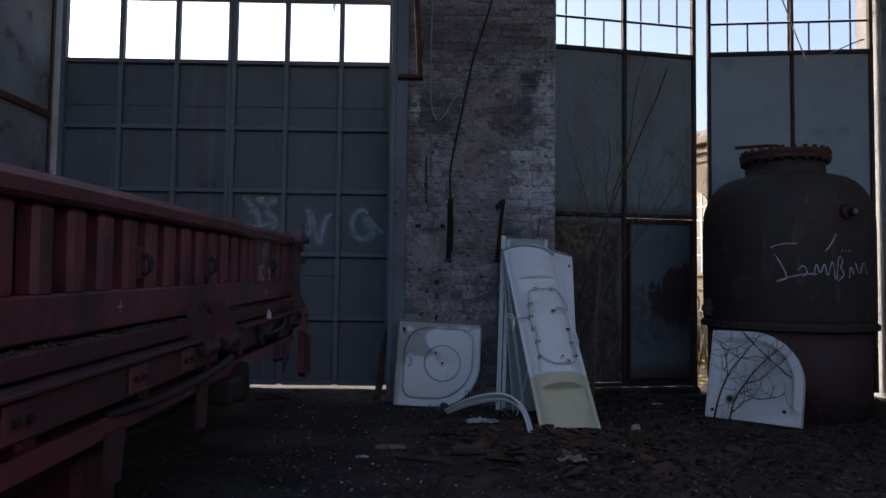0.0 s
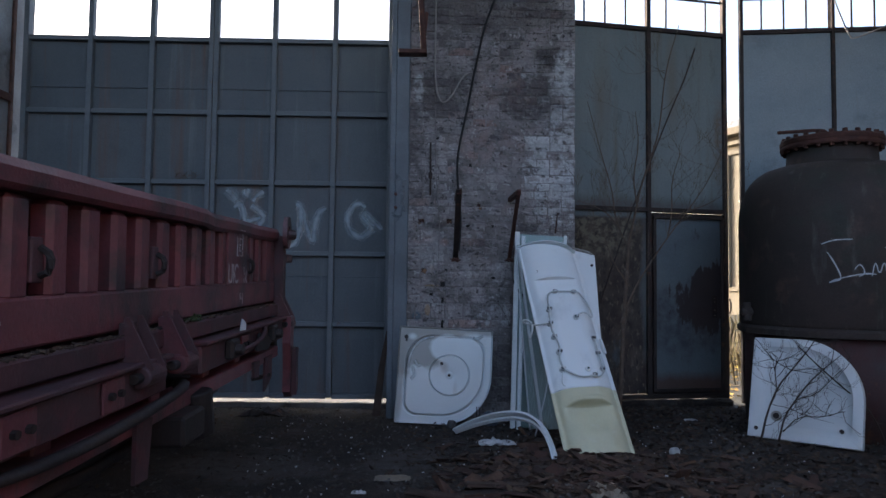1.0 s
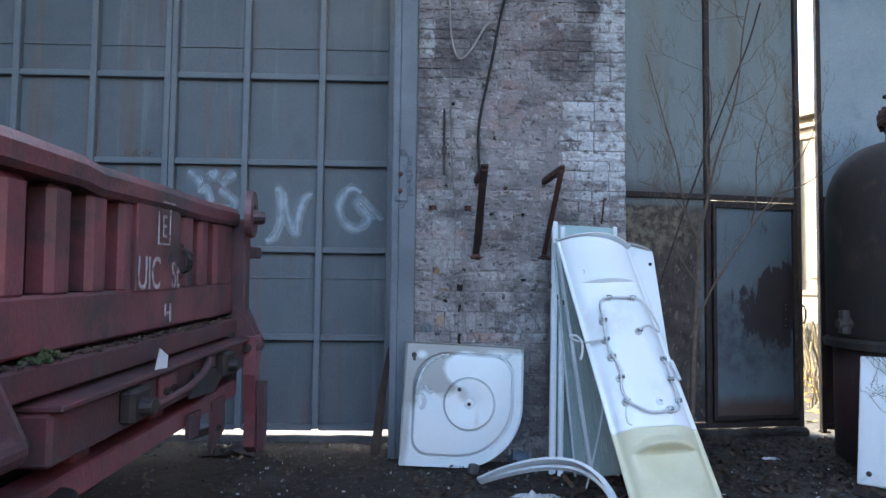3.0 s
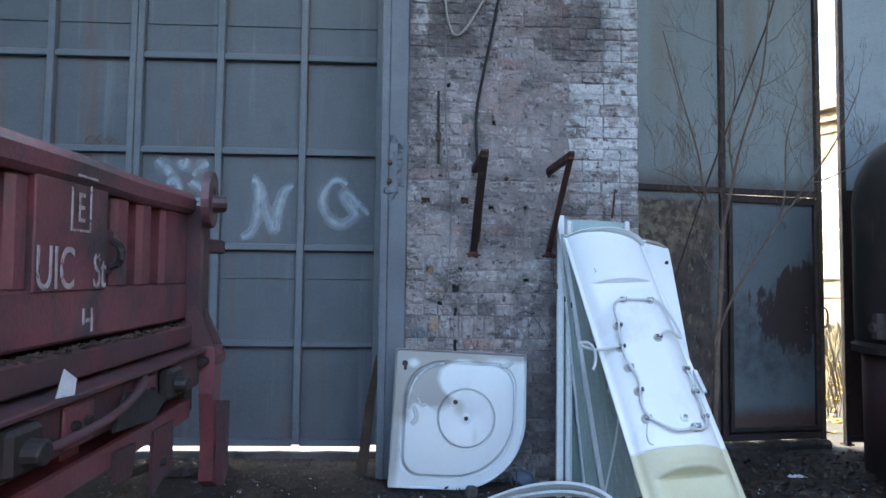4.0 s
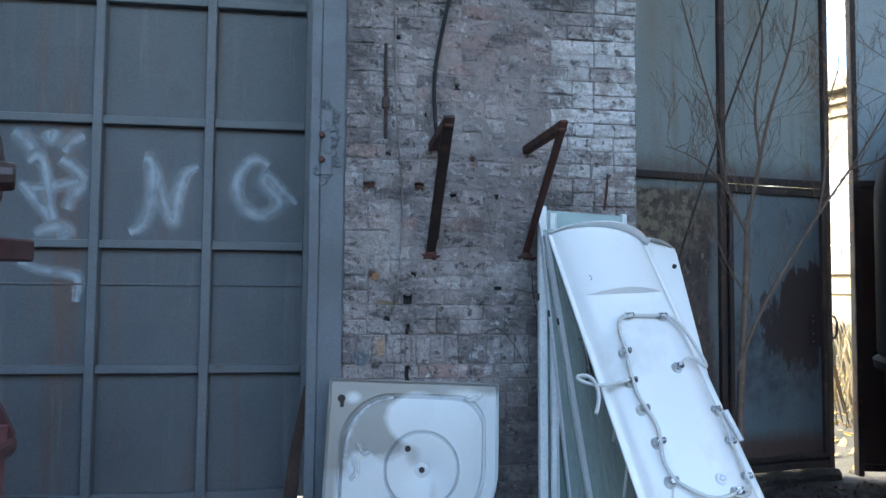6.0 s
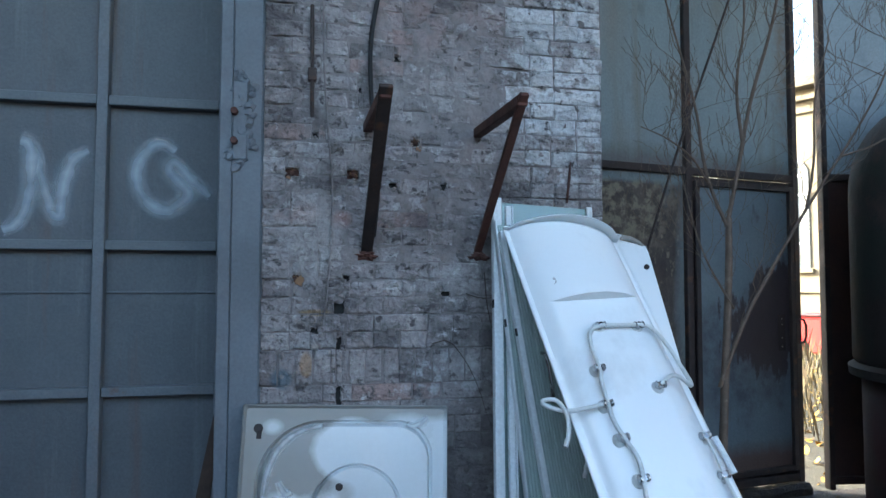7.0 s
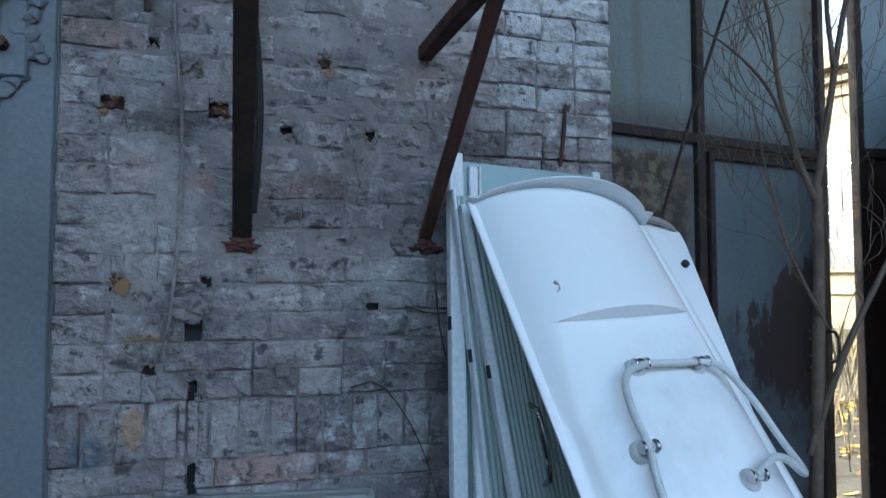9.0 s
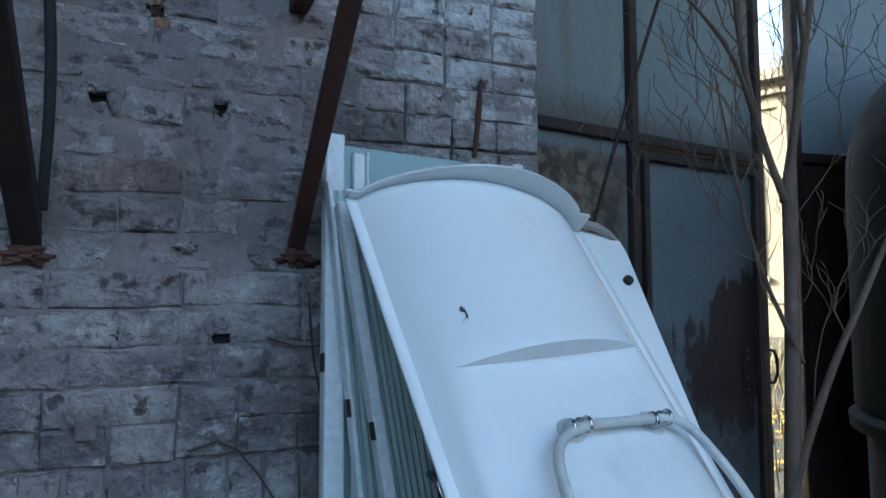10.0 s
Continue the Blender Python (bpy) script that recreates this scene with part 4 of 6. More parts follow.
part("wall_arm", beam((-0.27, 6.95, 4.68), (-0.27, 7.42, 4.68), 0.045, 0.05), M_RUST, hook)


# ---- gate leaves that stand ajar ----
def leaf(label, a, b, sheets, rails, stiles, sill, panes, missing, wicket):
    """One leaf from a to b in the plan; u runs along it, its inner face towards -y."""
    a, b = Vector((*a, 0)), Vector((*b, 0))
    W = (b - a).length
    ang = math.degrees(math.atan2(b.y - a.y, b.x - a.x))
    g = thing("gate_leaf", label, "gate leaf", pose(a.x, a.y, 0, 0, 0, ang), "shed gate leaves")
    for u0, u1, z0, z1, mm in sheets:
        n, k = 6, 10
        bm = bmesh.new()
        vs = [[bm.verts.new((u0 + (u1 - u0) * i / n, 0.0 + 0.008 * noise.noise((u0 * 2 + i * 0.7, z0 + j * 0.5, a.x)) * (0 < i < n), z0 + (z1 - z0) * j / k)) for i in range(n + 1)] for j in range(k + 1)]
        for j in range(k):
            for i in range(n):
                bm.faces.new((vs[j][i], vs[j][i + 1], vs[j + 1][i + 1], vs[j + 1][i]))
        r = bmesh.ops.extrude_face_region(bm, geom=bm.faces[:])
        bmesh.ops.translate(bm, verts=[v for v in r["geom"] if isinstance(v, bmesh.types.BMVert)], vec=(0, 0.01, 0))
        bmesh.ops.recalc_face_normals(bm, faces=bm.faces)
        part("sheet", bm, mm, g)
    for u, w, z0, z1 in stiles:
        part("stile", box(u - w / 2, u + w / 2, -0.035, 0.03, z0, z1, 0.004), M_STEEL_DARK, g)
    for u0, u1, z in rails:
        part("rail", box(u0, u1, -0.03, 0.025, z - 0.025, z + 0.025, 0.004), M_STEEL_DARK, g)
    part("sill_rail", box(0.03, W - 0.03, -0.03, 0.03, sill - 0.03, sill + 0.02, 0.004), M_STEEL_DARK, g)
    for zr in (sill + 0.38, sill + 0.77, sill + 1.15, sill + 1.5):
        part("glazing_bar", box(0.03, W - 0.03, -0.008, 0.012, zr - 0.011, zr + 0.011), M_STEEL_DARK, g)
    for i in range(1, panes):
        u = W * i / panes
        for j in range(4):
            if (i, j) in missing:
                continue
            part("glazing_bar", box(u - 0.009, u + 0.009, -0.006, 0.01, sill + 0.02 + 0.385 * j, sill + 0.369 + 0.385 * j), M_STEEL_DARK, g)
    if wicket:
        u0, u1, z0, z1 = wicket
        part("door_stop", box(u0 - 0.03, u1 + 0.03, 0.0, 0.008, z0 - 0.03, z1 + 0.03), M_STEEL_DARK, g)
        d = part("wicket_door", box(u0 + 0.02, u1 - 0.02, -0.012, -0.004, z0 + 0.02, z1 - 0.02), M_LEAF_LOW, g, "half-rusted wicket door with peeling blue paint")
        for q in ((u0, u0 + 0.035, z0, z1), (u1 - 0.035, u1, z0, z1), (u0 + 0.035, u1 - 0.035, z1 - 0.035, z1), (u0 + 0.035, u1 - 0.035, z0, z0 + 0.035)):
            part("angle_frame", box(q[0], q[1], -0.042, -0.013, q[2], q[3], 0.003), M_STEEL_DARK, d)
        part("lock_plate", box(u1 - 0.14, u1 - 0.075, -0.02, -0.013, 0.95, 1.2, 0.003), M_STEEL_DARK, d)
        for zz in (0.98, 1.04, 1.13, 1.17):
            part("bolt_hole", cyl((u1 - 0.11, -0.0205, zz), (u1 - 0.11, -0.024, zz), 0.006, None, 8), M_CARD, d)
        h = part("pull_handle", tube([(u1 + 0.03, -0.02, 1.0), (u1 + 0.06, -0.07, 1.01), (u1 + 0.06, -0.07, 1.16), (u1 + 0.03, -0.02, 1.17)], 0.009, 6, None, 1), M_STEEL_DARK, d)
        for zz in (0.5, 1.55):
            part("hinge", cyl((u0 + 0.0, -0.045, zz - 0.07), (u0 + 0.0, -0.045, zz + 0.07), 0.016, None, 8), M_STEEL_DARK, d)
    return g


W1 = math.hypot(1.94, 0.35)
leaf("green-blue steel gate leaf ajar, with wicket door and barred window panes", (1.31, 8.09), (3.25, 8.44),
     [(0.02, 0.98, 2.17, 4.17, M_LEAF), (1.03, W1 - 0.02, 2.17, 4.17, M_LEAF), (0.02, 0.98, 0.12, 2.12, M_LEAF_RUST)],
     [(0.03, W1 - 0.03, 2.145), (0.03, W1 - 0.03, 0.09)],
     [(0.02, 0.04, 0.07, 5.72), (1.005, 0.05, 0.07, 5.72), (W1 - 0.025, 0.05, 0.02, 5.72)], 4.19, 8, {(3, 1), (6, 0)}, (1.05, W1 - 0.06, 0.14, 2.085))
# Earth ridge added to shut out the bright yard beneath the leaf.
ridge = box(-0.02, W1 + 0.02, -0.10, 0.16, -0.1, 0.056, 0.03)
bmesh.ops.subdivide_edges(ridge, edges=[e for e in ridge.edges if e.calc_length() > 1], cuts=30)
ridge.transform(pose(1.31, 8.09, 0, 0, 0, math.degrees(math.atan2(0.35, 1.94))))
for q in ridge.verts:
    q.co.z += 0.012 * noise.noise((q.co.x * 6, q.co.y * 4, 3.0)) * (q.co.z > 0)
tagged(part("threshold_earth", ridge, M_SOIL), "low ridge of dark earth added under the gate leaf to hide the bright yard", "threshold", kind="structure")
W2 = math.hypot(1.915, 0.24)
leaf("pale blue steel gate leaf ajar, rusty brown below, window panes above", (3.365, 8.325), (5.28, 8.085),
     [(0.02, 0.98, 2.17, 4.19, M_LEAF_PALE), (1.02, W2 - 0.02, 2.17, 4.19, M_LEAF_PALE), (0.02, 0.98, 0.1, 2.12, M_LEAF_BROWN), (1.02, W2 - 0.02, 0.1, 2.12, M_LEAF_BROWN)],
     [(0.03, W2 - 0.03, 2.145), (0.03, W2 - 0.03, 0.08)],
     [(0.015, 0.04, 0.02, 5.72), (1.0, 0.036, 0.06, 5.72), (W2 - 0.02, 0.045, 0.06, 5.72)], 4.19, 8, {(2, 1), (5, 1), (1, 2)}, None)
cable("hanging_rod", "thin bent wire hanging in front of a gate window", [(3.80, 7.97, 5.8), (3.95, 7.95, 5.2), (4.12, 7.95, 4.75), (4.42, 8.0, 4.03), (4.50, 8.0, 4.02), (4.9, 7.98, 4.2), (5.05, 7.95, 4.27), (5.14, 8.02, 4.3)], 0.008, M_WIRE)
# pier past the second leaf, and the open leaf at the other end
tagged(part("pier_east", box(5.34, 5.745, 8.0, 8.5, -0.1, 5.74, 0.01), M_PLASTER), "narrow grey pier beside the gate", "pier", kind="structure")
ol = thing("open_gate_leaf", "grey open gate leaf with a rusty rail, peeling paint", "gate leaf")
part("sheet", box(-4.62, -4.585, 6.95, 7.93, 0.08, 5.6, 0.004), M_PLASTER, ol)
part("edge_angle", box(-4.64, -4.565, 7.932, 7.985, 0.05, 5.6, 0.004), M_RUST, ol)
part("edge_angle", box(-4.66, -4.56, 6.88, 6.948, 0.05, 5.6, 0.004), M_STEEL_DARK, ol)
part("rail", box(-4.584, -4.55, 6.95, 7.93, 3.16, 3.24, 0.004), M_RUST, ol)
part("rail", box(-4.584, -4.55, 6.95, 7.93, 1.3, 1.38, 0.004), M_RUST, ol)
tagged(part("pier_west", box(-5.2, -4.68, 6.6, 8.5, -0.1, 5.75, 0.01), M_PLASTER), "grey rendered pier beside the gate", "pier", kind="structure")

# leaning board between column and gate
board = plate([(0, 0), (0.075, 0.0), (0.115, 0.5), (0.165, 0.84), (0.12, 0.82), (0.05, 0.45)], 0.03, pose(-0.655, 7.50, 0.0, -4, 0, 0))
tagged(part("rotten_board", board, M_WOOD), "rotten dark board leaning on the steel column", "board")


# ---- railway wagon side ----
def wagon():
    w = thing("railway_wagon", "oxide-red railway wagon with slotted drop side, soot and chipped paint", "wagon", pose(-1.12, 5.05, 0.0, 1.15, 0, 0))
    LEN = 6.2
    E = 0.27                                  # far end, past the origin
    side = part("drop_side", box(-0.055, 0.0, -LEN, E - 0.02, 1.232, 1.362, 0.008), M_WAGON, w, "slotted red drop side")
    # top rail, rounded, a little dented
    bm = bmesh.new()
    n = 60
    prof = [(0.004, 1.638), (0.018, 1.655), (0.02, 1.70), (0.006, 1.728), (-0.05, 1.735), (-0.075, 1.72), (-0.075, 1.638)]
    rings = []
    for i in range(n + 1):
        y = -LEN + (E + LEN) * i / n
        d = 0.006 * noise.noise((y * 2.3, 0, 0)) + (0.012 if y < -1.1 else 0)
        rings.append([bm.verts.new((x + 0.5 * d, y, z + d)) for x, z in prof])
    for a, b in zip(rings, rings[1:]):
        for k in range(len(prof)):
            bm.faces.new((a[k], a[(k + 1) % len(prof)], b[(k + 1) % len(prof)], b[k]))
    bm.faces.new(rings[0])
    bm.faces.new(rings[-1][::-1])
    bmesh.ops.recalc_face_normals(bm, faces=bm.faces)
    part("top_rail", bm, M_WAGON, side, smooth=False)
    part("back_sheet", box(-0.135, -0.12, -LEN, E - 0.02, 1.20, 1.70), M_WAGON_DARK, side)
    # Unseen cap, added so that no light leaks down behind the slots.
    part("back_cap", box(-0.119, -0.076, -LEN, E - 0.02, 1.66, 1.70), M_WAGON_DARK, side)
    # uprights between the slots
    bars = [(-E + 0.02, -0.01), (0.09, 0.184), (0.264, 0.362), (0.79, 0.865)]
    s = 0.865
    while s + 0.19 < LEN:
        bars.append((s + 0.09, s + 0.187))
        s += 0.187
    for s0, s1 in bars:
        part("upright", box(-0.075, -0.002, -s1, -s0, 1.35, 1.645, 0.016), M_WAGON, side)
    part("sign_plate", box(-0.058, 0.006, -0.788, -0.43, 1.355, 1.65, 0.003), M_WAGON, side, "red plate with white stencilled letters")
    for s0 in (1.66, 2.42, 0.40, 3.4):
        r = part("tie_ring", tube([(0.004, -s0 - 0.03 + 0.03, 1.42), (0.03, -s0, 1.43), (0.034, -s0, 1.48), (0.004, -s0, 1.50)], 0.011, 6, None, 1), M_GREASE, side)
        part("ring_plate", box(-0.05, 0.002, -s0 - 0.035, -s0 + 0.02, 1.40, 1.53, 0.004), M_WAGON_DARK, side)
    # writing on the plate: a boxed letter and the stencil
    def letters(text, size, s_left, zz, squeeze=0.68, lift=0.0085):
        cu = bpy.data.curves.new("letters", "FONT")
        cu.body, cu.size, cu.extrude = text, size, 0.0008
        ob = bpy.data.objects.new("tmp", cu)
        scene.collection.objects.link(ob)
        bpy.context.view_layer.update()
        me = bpy.data.meshes.new_from_object(ob.evaluated_get(bpy.context.evaluated_depsgraph_get()))
        bpy.data.objects.remove(ob)
        me.transform(Matrix.Translation((lift, -s_left, zz)) @ Matrix(((0, 0, 1, 0), (squeeze, 0, 0, 0), (0, 1, 0, 0), (0, 0, 0, 1))))
        me.materials.clear()
        me.materials.append(M_WHITE_PAINT)
        part("lettering", me, None, side, "white stencilled letters")
    letters("UIC", 0.158, 0.785, 1.362)
    letters("St", 0.14, 0.512, 1.362)
    letters("E", 0.115, 0.602, 1.54)
    for q in ((-0.63, -0.624, 1.52, 1.66), (-0.534, -0.528, 1.52, 1.66), (-0.63, -0.528, 1.66, 1.666), (-0.63, -0.528, 1.514, 1.52)):
        part("lettering_box", box(0.006, 0.022 if q[3] > 1.66 else 0.0085, *q), M_WHITE_PAINT, side)
    for q in ((-0.545, -0.535, 1.27, 1.31), (-0.525, -0.505, 1.275, 1.285), (-0.5, -0.49, 1.25, 1.31), (-2.62, -2.57, 1.30, 1.308), (-2.60, -2.592, 1.285, 1.325)):
        part("number_bar", box(0.0, 0.002, *q), M_WHITE_PAINT, side)
    # ledge and frame below
    part("ledge", box(-0.10, 0.035, -LEN, E - 0.04, 1.132, 1.214, 0.008), M_WAGON_DARK, w, "sooty ledge beam with debris on it")
    part("floor", box(-2.75, -0.101, -LEN, E, 1.10, 1.16), M_WAGON_DARK, w)
    for y0, y1 in ((-1.36, E - 0.08), (-LEN, -1.72)):
        part("sill_beam", box(-0.02, 0.075, y0, y1, 0.955, 1.098, 0.01), M_WAGON_DARK, w)
        part("sill_lip", box(-0.06, 0.10, y0, y1, 1.10, 1.118, 0.004), M_WAGON_DARK, w)
    part("lower_sill", box(-0.05, 0.05, -LEN, E - 0.10, 0.795, 0.90, 0.008), M_WAGON, w)
    part("inner_frame", box(-0.62, -0.40, -LEN, E - 0.2, 0.72, 1.09, 0.01), M_GREASE, w)
    for s0 in (0.10, 0.56, 1.05, 1.62, 2.35, 3.1, 3.9, 4.7):
        part("frame_post", box(-0.046, 0.012, -s0 - 0.09, -s0, 0.87, 1.12, 0.006), M_WAGON, w)
        part("cross_tie", box(-0.40, -0.05, -s0 - 0.08, -s0 - 0.01, 0.80, 0.88, 0.006), M_GREASE, w)
    # lever bar with a bent end
    part("lever_rod", tube([(0.085, -0.92, 1.0), (0.115, -0.84, 1.01), (0.13, -0.62, 1.03), (0.12, -0.45, 1.07), (0.09, -0.36, 1.09)], 0.013, 8, None, 1), M_WAGON_DARK, w, smooth=True)
    for s0 in (0.16, 0.98):
        lug = part("hinge_block", box(0.07, 0.115, -s0 - 0.06, -s0 + 0.06, 0.98, 1.09, 0.012), M_GREASE, w)
        part("pin", cyl((0.08, -s0, 1.03), (0.15, -s0, 1.03), 0.035, 0.03, 12, None, 0.006), M_GREASE, lug)
    for s0 in (-0.27, 1.60, 1.92, 3.9):
        b = part("side_bracket", plate([(-0.05, 0.16), (0.03, 0.16), (0.05, 0.06), (0.06, 0.0), (0.05, -0.05), (-0.05, -0.06), (-0.06, 0.0)], 0.022,
                 Matrix.Translation((0.022, -s0, 1.10)) @ pose(0, 0, 0, 0, 0, 90)), M_WAGON_DARK, w, "triangular hinge bracket with round boss")
        part("gusset", plate([(-0.0, 0.17), (0.015, 0.17), (0.10, -0.02), (0.0, -0.02)], 0.012, Matrix.Translation((0.03, -s0 + 0.05, 1.11))), M_WAGON_DARK, b)
        part("gusset", plate([(-0.0, 0.17), (0.015, 0.17), (0.10, -0.02), (0.0, -0.02)], 0.012, Matrix.Translation((0.03, -s0 - 0.05, 1.11))), M_WAGON_DARK, b)
        part("boss", cyl((0.085, -s0 - 0.07, 1.06), (0.085, -s0 + 0.07, 1.06), 0.045, None, 18, None, 0.008), M_WAGON_DARK, b)
        part("boss_pin", cyl((0.085, -s0 - 0.11, 1.06), (0.085, -s0 + 0.11, 1.06), 0.022, None, 12, None, 0.004), M_GREASE, b)
    # buffer-like cylinder under the sill, between the brackets
    part("spring_pot", cyl((0.04, -1.33, 0.86), (0.06, -1.30, 0.67), 0.075, 0.06, 16, None, 0.01), M_GREASE, w)
    part("spring_cap", box(-0.06, 0.12, -1.66, -1.42, 0.70, 0.80, 0.012), M_GREASE, w)
    part("hung_plate", plate([(0, 0.0), (0.17, 0.05), (0.17, 0.19), (0, 0.19)], 0.012, Matrix.Translation((0.052, -0.19, 0.66)) @ pose(0, 0, 0, 0, 0, 90)), M_WAGON_DARK, w)
    part("hung_bolt", tube([(0.0, -0.25, 0.73), (0.06, -0.1, 0.73)], 0.012, 6), M_GREASE, w)
    # brake rod, hooks and plates along the frame
    part("brake_rod", tube([(-0.12, -5.8, 0.70), (-0.12, -2.6, 0.72), (-0.10, -1.9, 0.69), (-0.10, -0.6, 0.74)], 0.02, 8), M_GREASE, w, smooth=True)
    part("air_pipe", tube([(0.03, -2.75, 0.90), (0.09, -2.5, 0.90), (0.13, -2.2, 0.925), (0.13, -1.80, 0.95), (0.11, -1.62, 0.965), (0.05, -1.56, 0.95)], 0.022, 8, None, 1), M_GREASE, w, smooth=True)
    for s0, zt, h in ((1.9, 0.86, 0.20), (2.75, 0.83, 0.16), (0.42, 0.86, 0.10)):
        part("step_hanger", plate([(-0.05, 0.0), (0.05, 0.0), (0.07, h), (-0.06, h)], 0.014, Matrix.Translation((0.06, -s0, zt - h)) @ pose(0, 0, 0, 0, 4, 90)), M_WAGON_DARK, w)
    for s0 in (0.33, 0.72, 2.15, 2.62, 3.3):
        part("rivet_plate", box(0.076, 0.086, -s0 - 0.07, -s0 + 0.07, 0.97, 1.085, 0.004), M_WAGON, w)
        part("bolt", cyl((0.086, -s0 - 0.03, 1.03), (0.10, -s0 - 0.03, 1.03), 0.014, None, 6), M_GREASE, w)
        part("bolt", cyl((0.086, -s0 + 0.03, 1.03), (0.10, -s0 + 0.03, 1.03), 0.014, None, 6), M_GREASE, w)
    part("torn_flap", plate([(-0.16, 0.0), (0.10, 0.03), (0.18, 0.10), (0.05, 0.13), (-0.12, 0.12)], 0.008, Matrix.Translation((0.10, -0.42, 0.93)) @ pose(0, 0, 0, 0, 12, 90)), M_GREASE, w)
    # end post with its eye, end wall, hanging foot
    post = part("end_post", box(-0.06, 0.05, E, E + 0.09, 1.13, 1.68, 0.008), M_WAGON_DARK, w)
    eye = bmesh.new()                         # a lug with a slot through it
    loops = []
    for xx in (0.06, 0.09):
        loops.append([[eye.verts.new((xx, E - 0.01 + ry * math.cos(t), 1.70 + rz * math.sin(t))) for t in [k * math.pi / 10 for k in range(20)]] for ry, rz in ((0.068, 0.115), (0.024, 0.055))])
    for k in range(20):
        n1 = (k + 1) % 20
        for a, b in ((loops[0][0], loops[0][1]), (loops[1][0], loops[1][1]), (loops[0][0], loops[1][0]), (loops[0][1], loops[1][1])):
            eye.faces.new((a[k], a[n1], b[n1], b[k]))
    bmesh.ops.recalc_face_normals(eye, faces=eye.faces)
    part("post_eye", eye, M_WAGON, post, "red lug with a slot")
    part("eye_nose", cyl((0.06, E + 0.0, 1.69), (0.125, E + 0.03, 1.69), 0.045, 0.035, 12, None, 0.006), M_WAGON, post)
    part("stub_arm", box(-0.01, 0.05, E + 0.09, E + 0.30, 1.49, 1.55, 0.006), M_WAGON_DARK, post)
    part("end_foot", plate([(-0.05, 1.12), (0.05, 1.12), (0.03, 0.9), (0.04, 0.70), (0.06, 0.62), (0.02, 0.565), (-0.05, 0.60), (-0.04, 0.72), (-0.07, 0.92)], 0.05, Matrix.Translation((0.10, E - 0.02, 0)) @ pose(0, 0, 0, 0, 0, 90)), M_WAGON, w)
    part("foot_rib", plate([(-0.02, 0.88), (0.06, 0.86), (0.05, 0.6), (0.0, 0.58)], 0.03, Matrix.Translation((0.142, E - 0.03, 0.0)) @ pose(0, 0, 0, 0, 0, 90)), M_WAGON_DARK, w)
    part("end_wall", box(-2.75, -0.06, E + 0.01, E + 0.06, 1.161, 1.66, 0.006), M_WAGON, w)
    part("end_beam", box(-2.6, 0.02, E - 0.09, E + 0.02, 0.80, 1.095, 0.01), M_GREASE, w)
    part("far_side", box(-2.78, -2.72, -LEN, E, 1.161, 1.72, 0.006), M_WAGON, w)
    # axle with wheels under the floor
    for s0 in (2.3, 4.9):
        ax = part("axle", cyl((-2.2, -s0, 0.46), (-0.45, -s0, 0.46), 0.07, None, 14), M_GREASE, w)
        for x in (-2.12, -0.62):
            part("wheel", cyl((x - 0.06, -s0, 0.46), (x + 0.06, -s0, 0.46), 0.36, None, 32, None, 0.02), M_GREASE, ax)
        part("axle_box", box(-0.44, -0.2, -s0 - 0.16, -s0 + 0.16, 0.34, 0.72, 0.03), M_WAGON_DARK, w)
        part("leaf_spring", box(-0.36, -0.26, -s0 - 0.5, -s0 + 0.5, 0.70, 0.78, 0.02), M_GREASE, w)
    # set every course of the side to its height
    for o in w.children_recursive:
        for q in o.data.vertices:
            q.co.z = float(np.interp(q.co.z, COURSE_DRAWN, COURSE_TRUE))
    return w


COURSE_DRAWN = [0.0, 0.565, 0.795, 0.90, 0.955, 1.098, 1.132, 1.214, 1.232, 1.362, 1.645, 1.735, 1.81]
COURSE_TRUE = [0.03, 0.54, 0.815, 0.885, 0.93, 1.05, 1.078, 1.15, 1.165, 1.30, 1.565, 1.642, 1.72]
wag = wagon()
chips = bmesh.new()
rc = random.Random(21)
for k in range(260):
    s0 = rc.uniform(-0.2, 4.0)
    m = wag.matrix_world @ Matrix.Translation((rc.uniform(0.004, 0.03), -s0, 1.153)) @ pose(0, 0, 0, rc.uniform(-30, 30), rc.uniform(-30, 30), rc.uniform(0, 180))
    box(-0.012, 0.012, -0.006, 0.006, -0.002, 0.003, 0, chips, m)
tagged(part("ledge_debris", chips, M_LEAVES), "dry crumbs of leaves and rust on the wagon ledge", "debris", kind="stuff")
moss = bmesh.new()
for k in range(70):
    m = wag.matrix_world @ Matrix.Translation((rc.gauss(0.02, 0.012), -1.30 + rc.gauss(0, 0.028), 1.154 + abs(rc.gauss(0, 0.008)))) @ pose(0, 0, 0, rc.uniform(0, 90), rc.uniform(0, 90), 0)
    bmesh.ops.create_icosphere(moss, subdivisions=1, radius=0.006, matrix=m)
tagged(part("moss_clump", moss, mat("green_moss", (0.045, 0.062, 0.02), (0.03, 0.042, 0.015), 30, 0.95)), "small green moss clump on the wagon ledge", "moss")
scrap = plate([(0, 0), (0.05, 0.0), (0.06, 0.035), (0.03, 0.06)], 0.003, wag.matrix_world @ Matrix.Translation((0.085, -0.83, 1.068)) @ pose(0, 0, 0, -10, 0, 70))
tagged(part("paper_scrap", scrap, M_FILM), "white scrap of paper on the wagon sill", "paper")
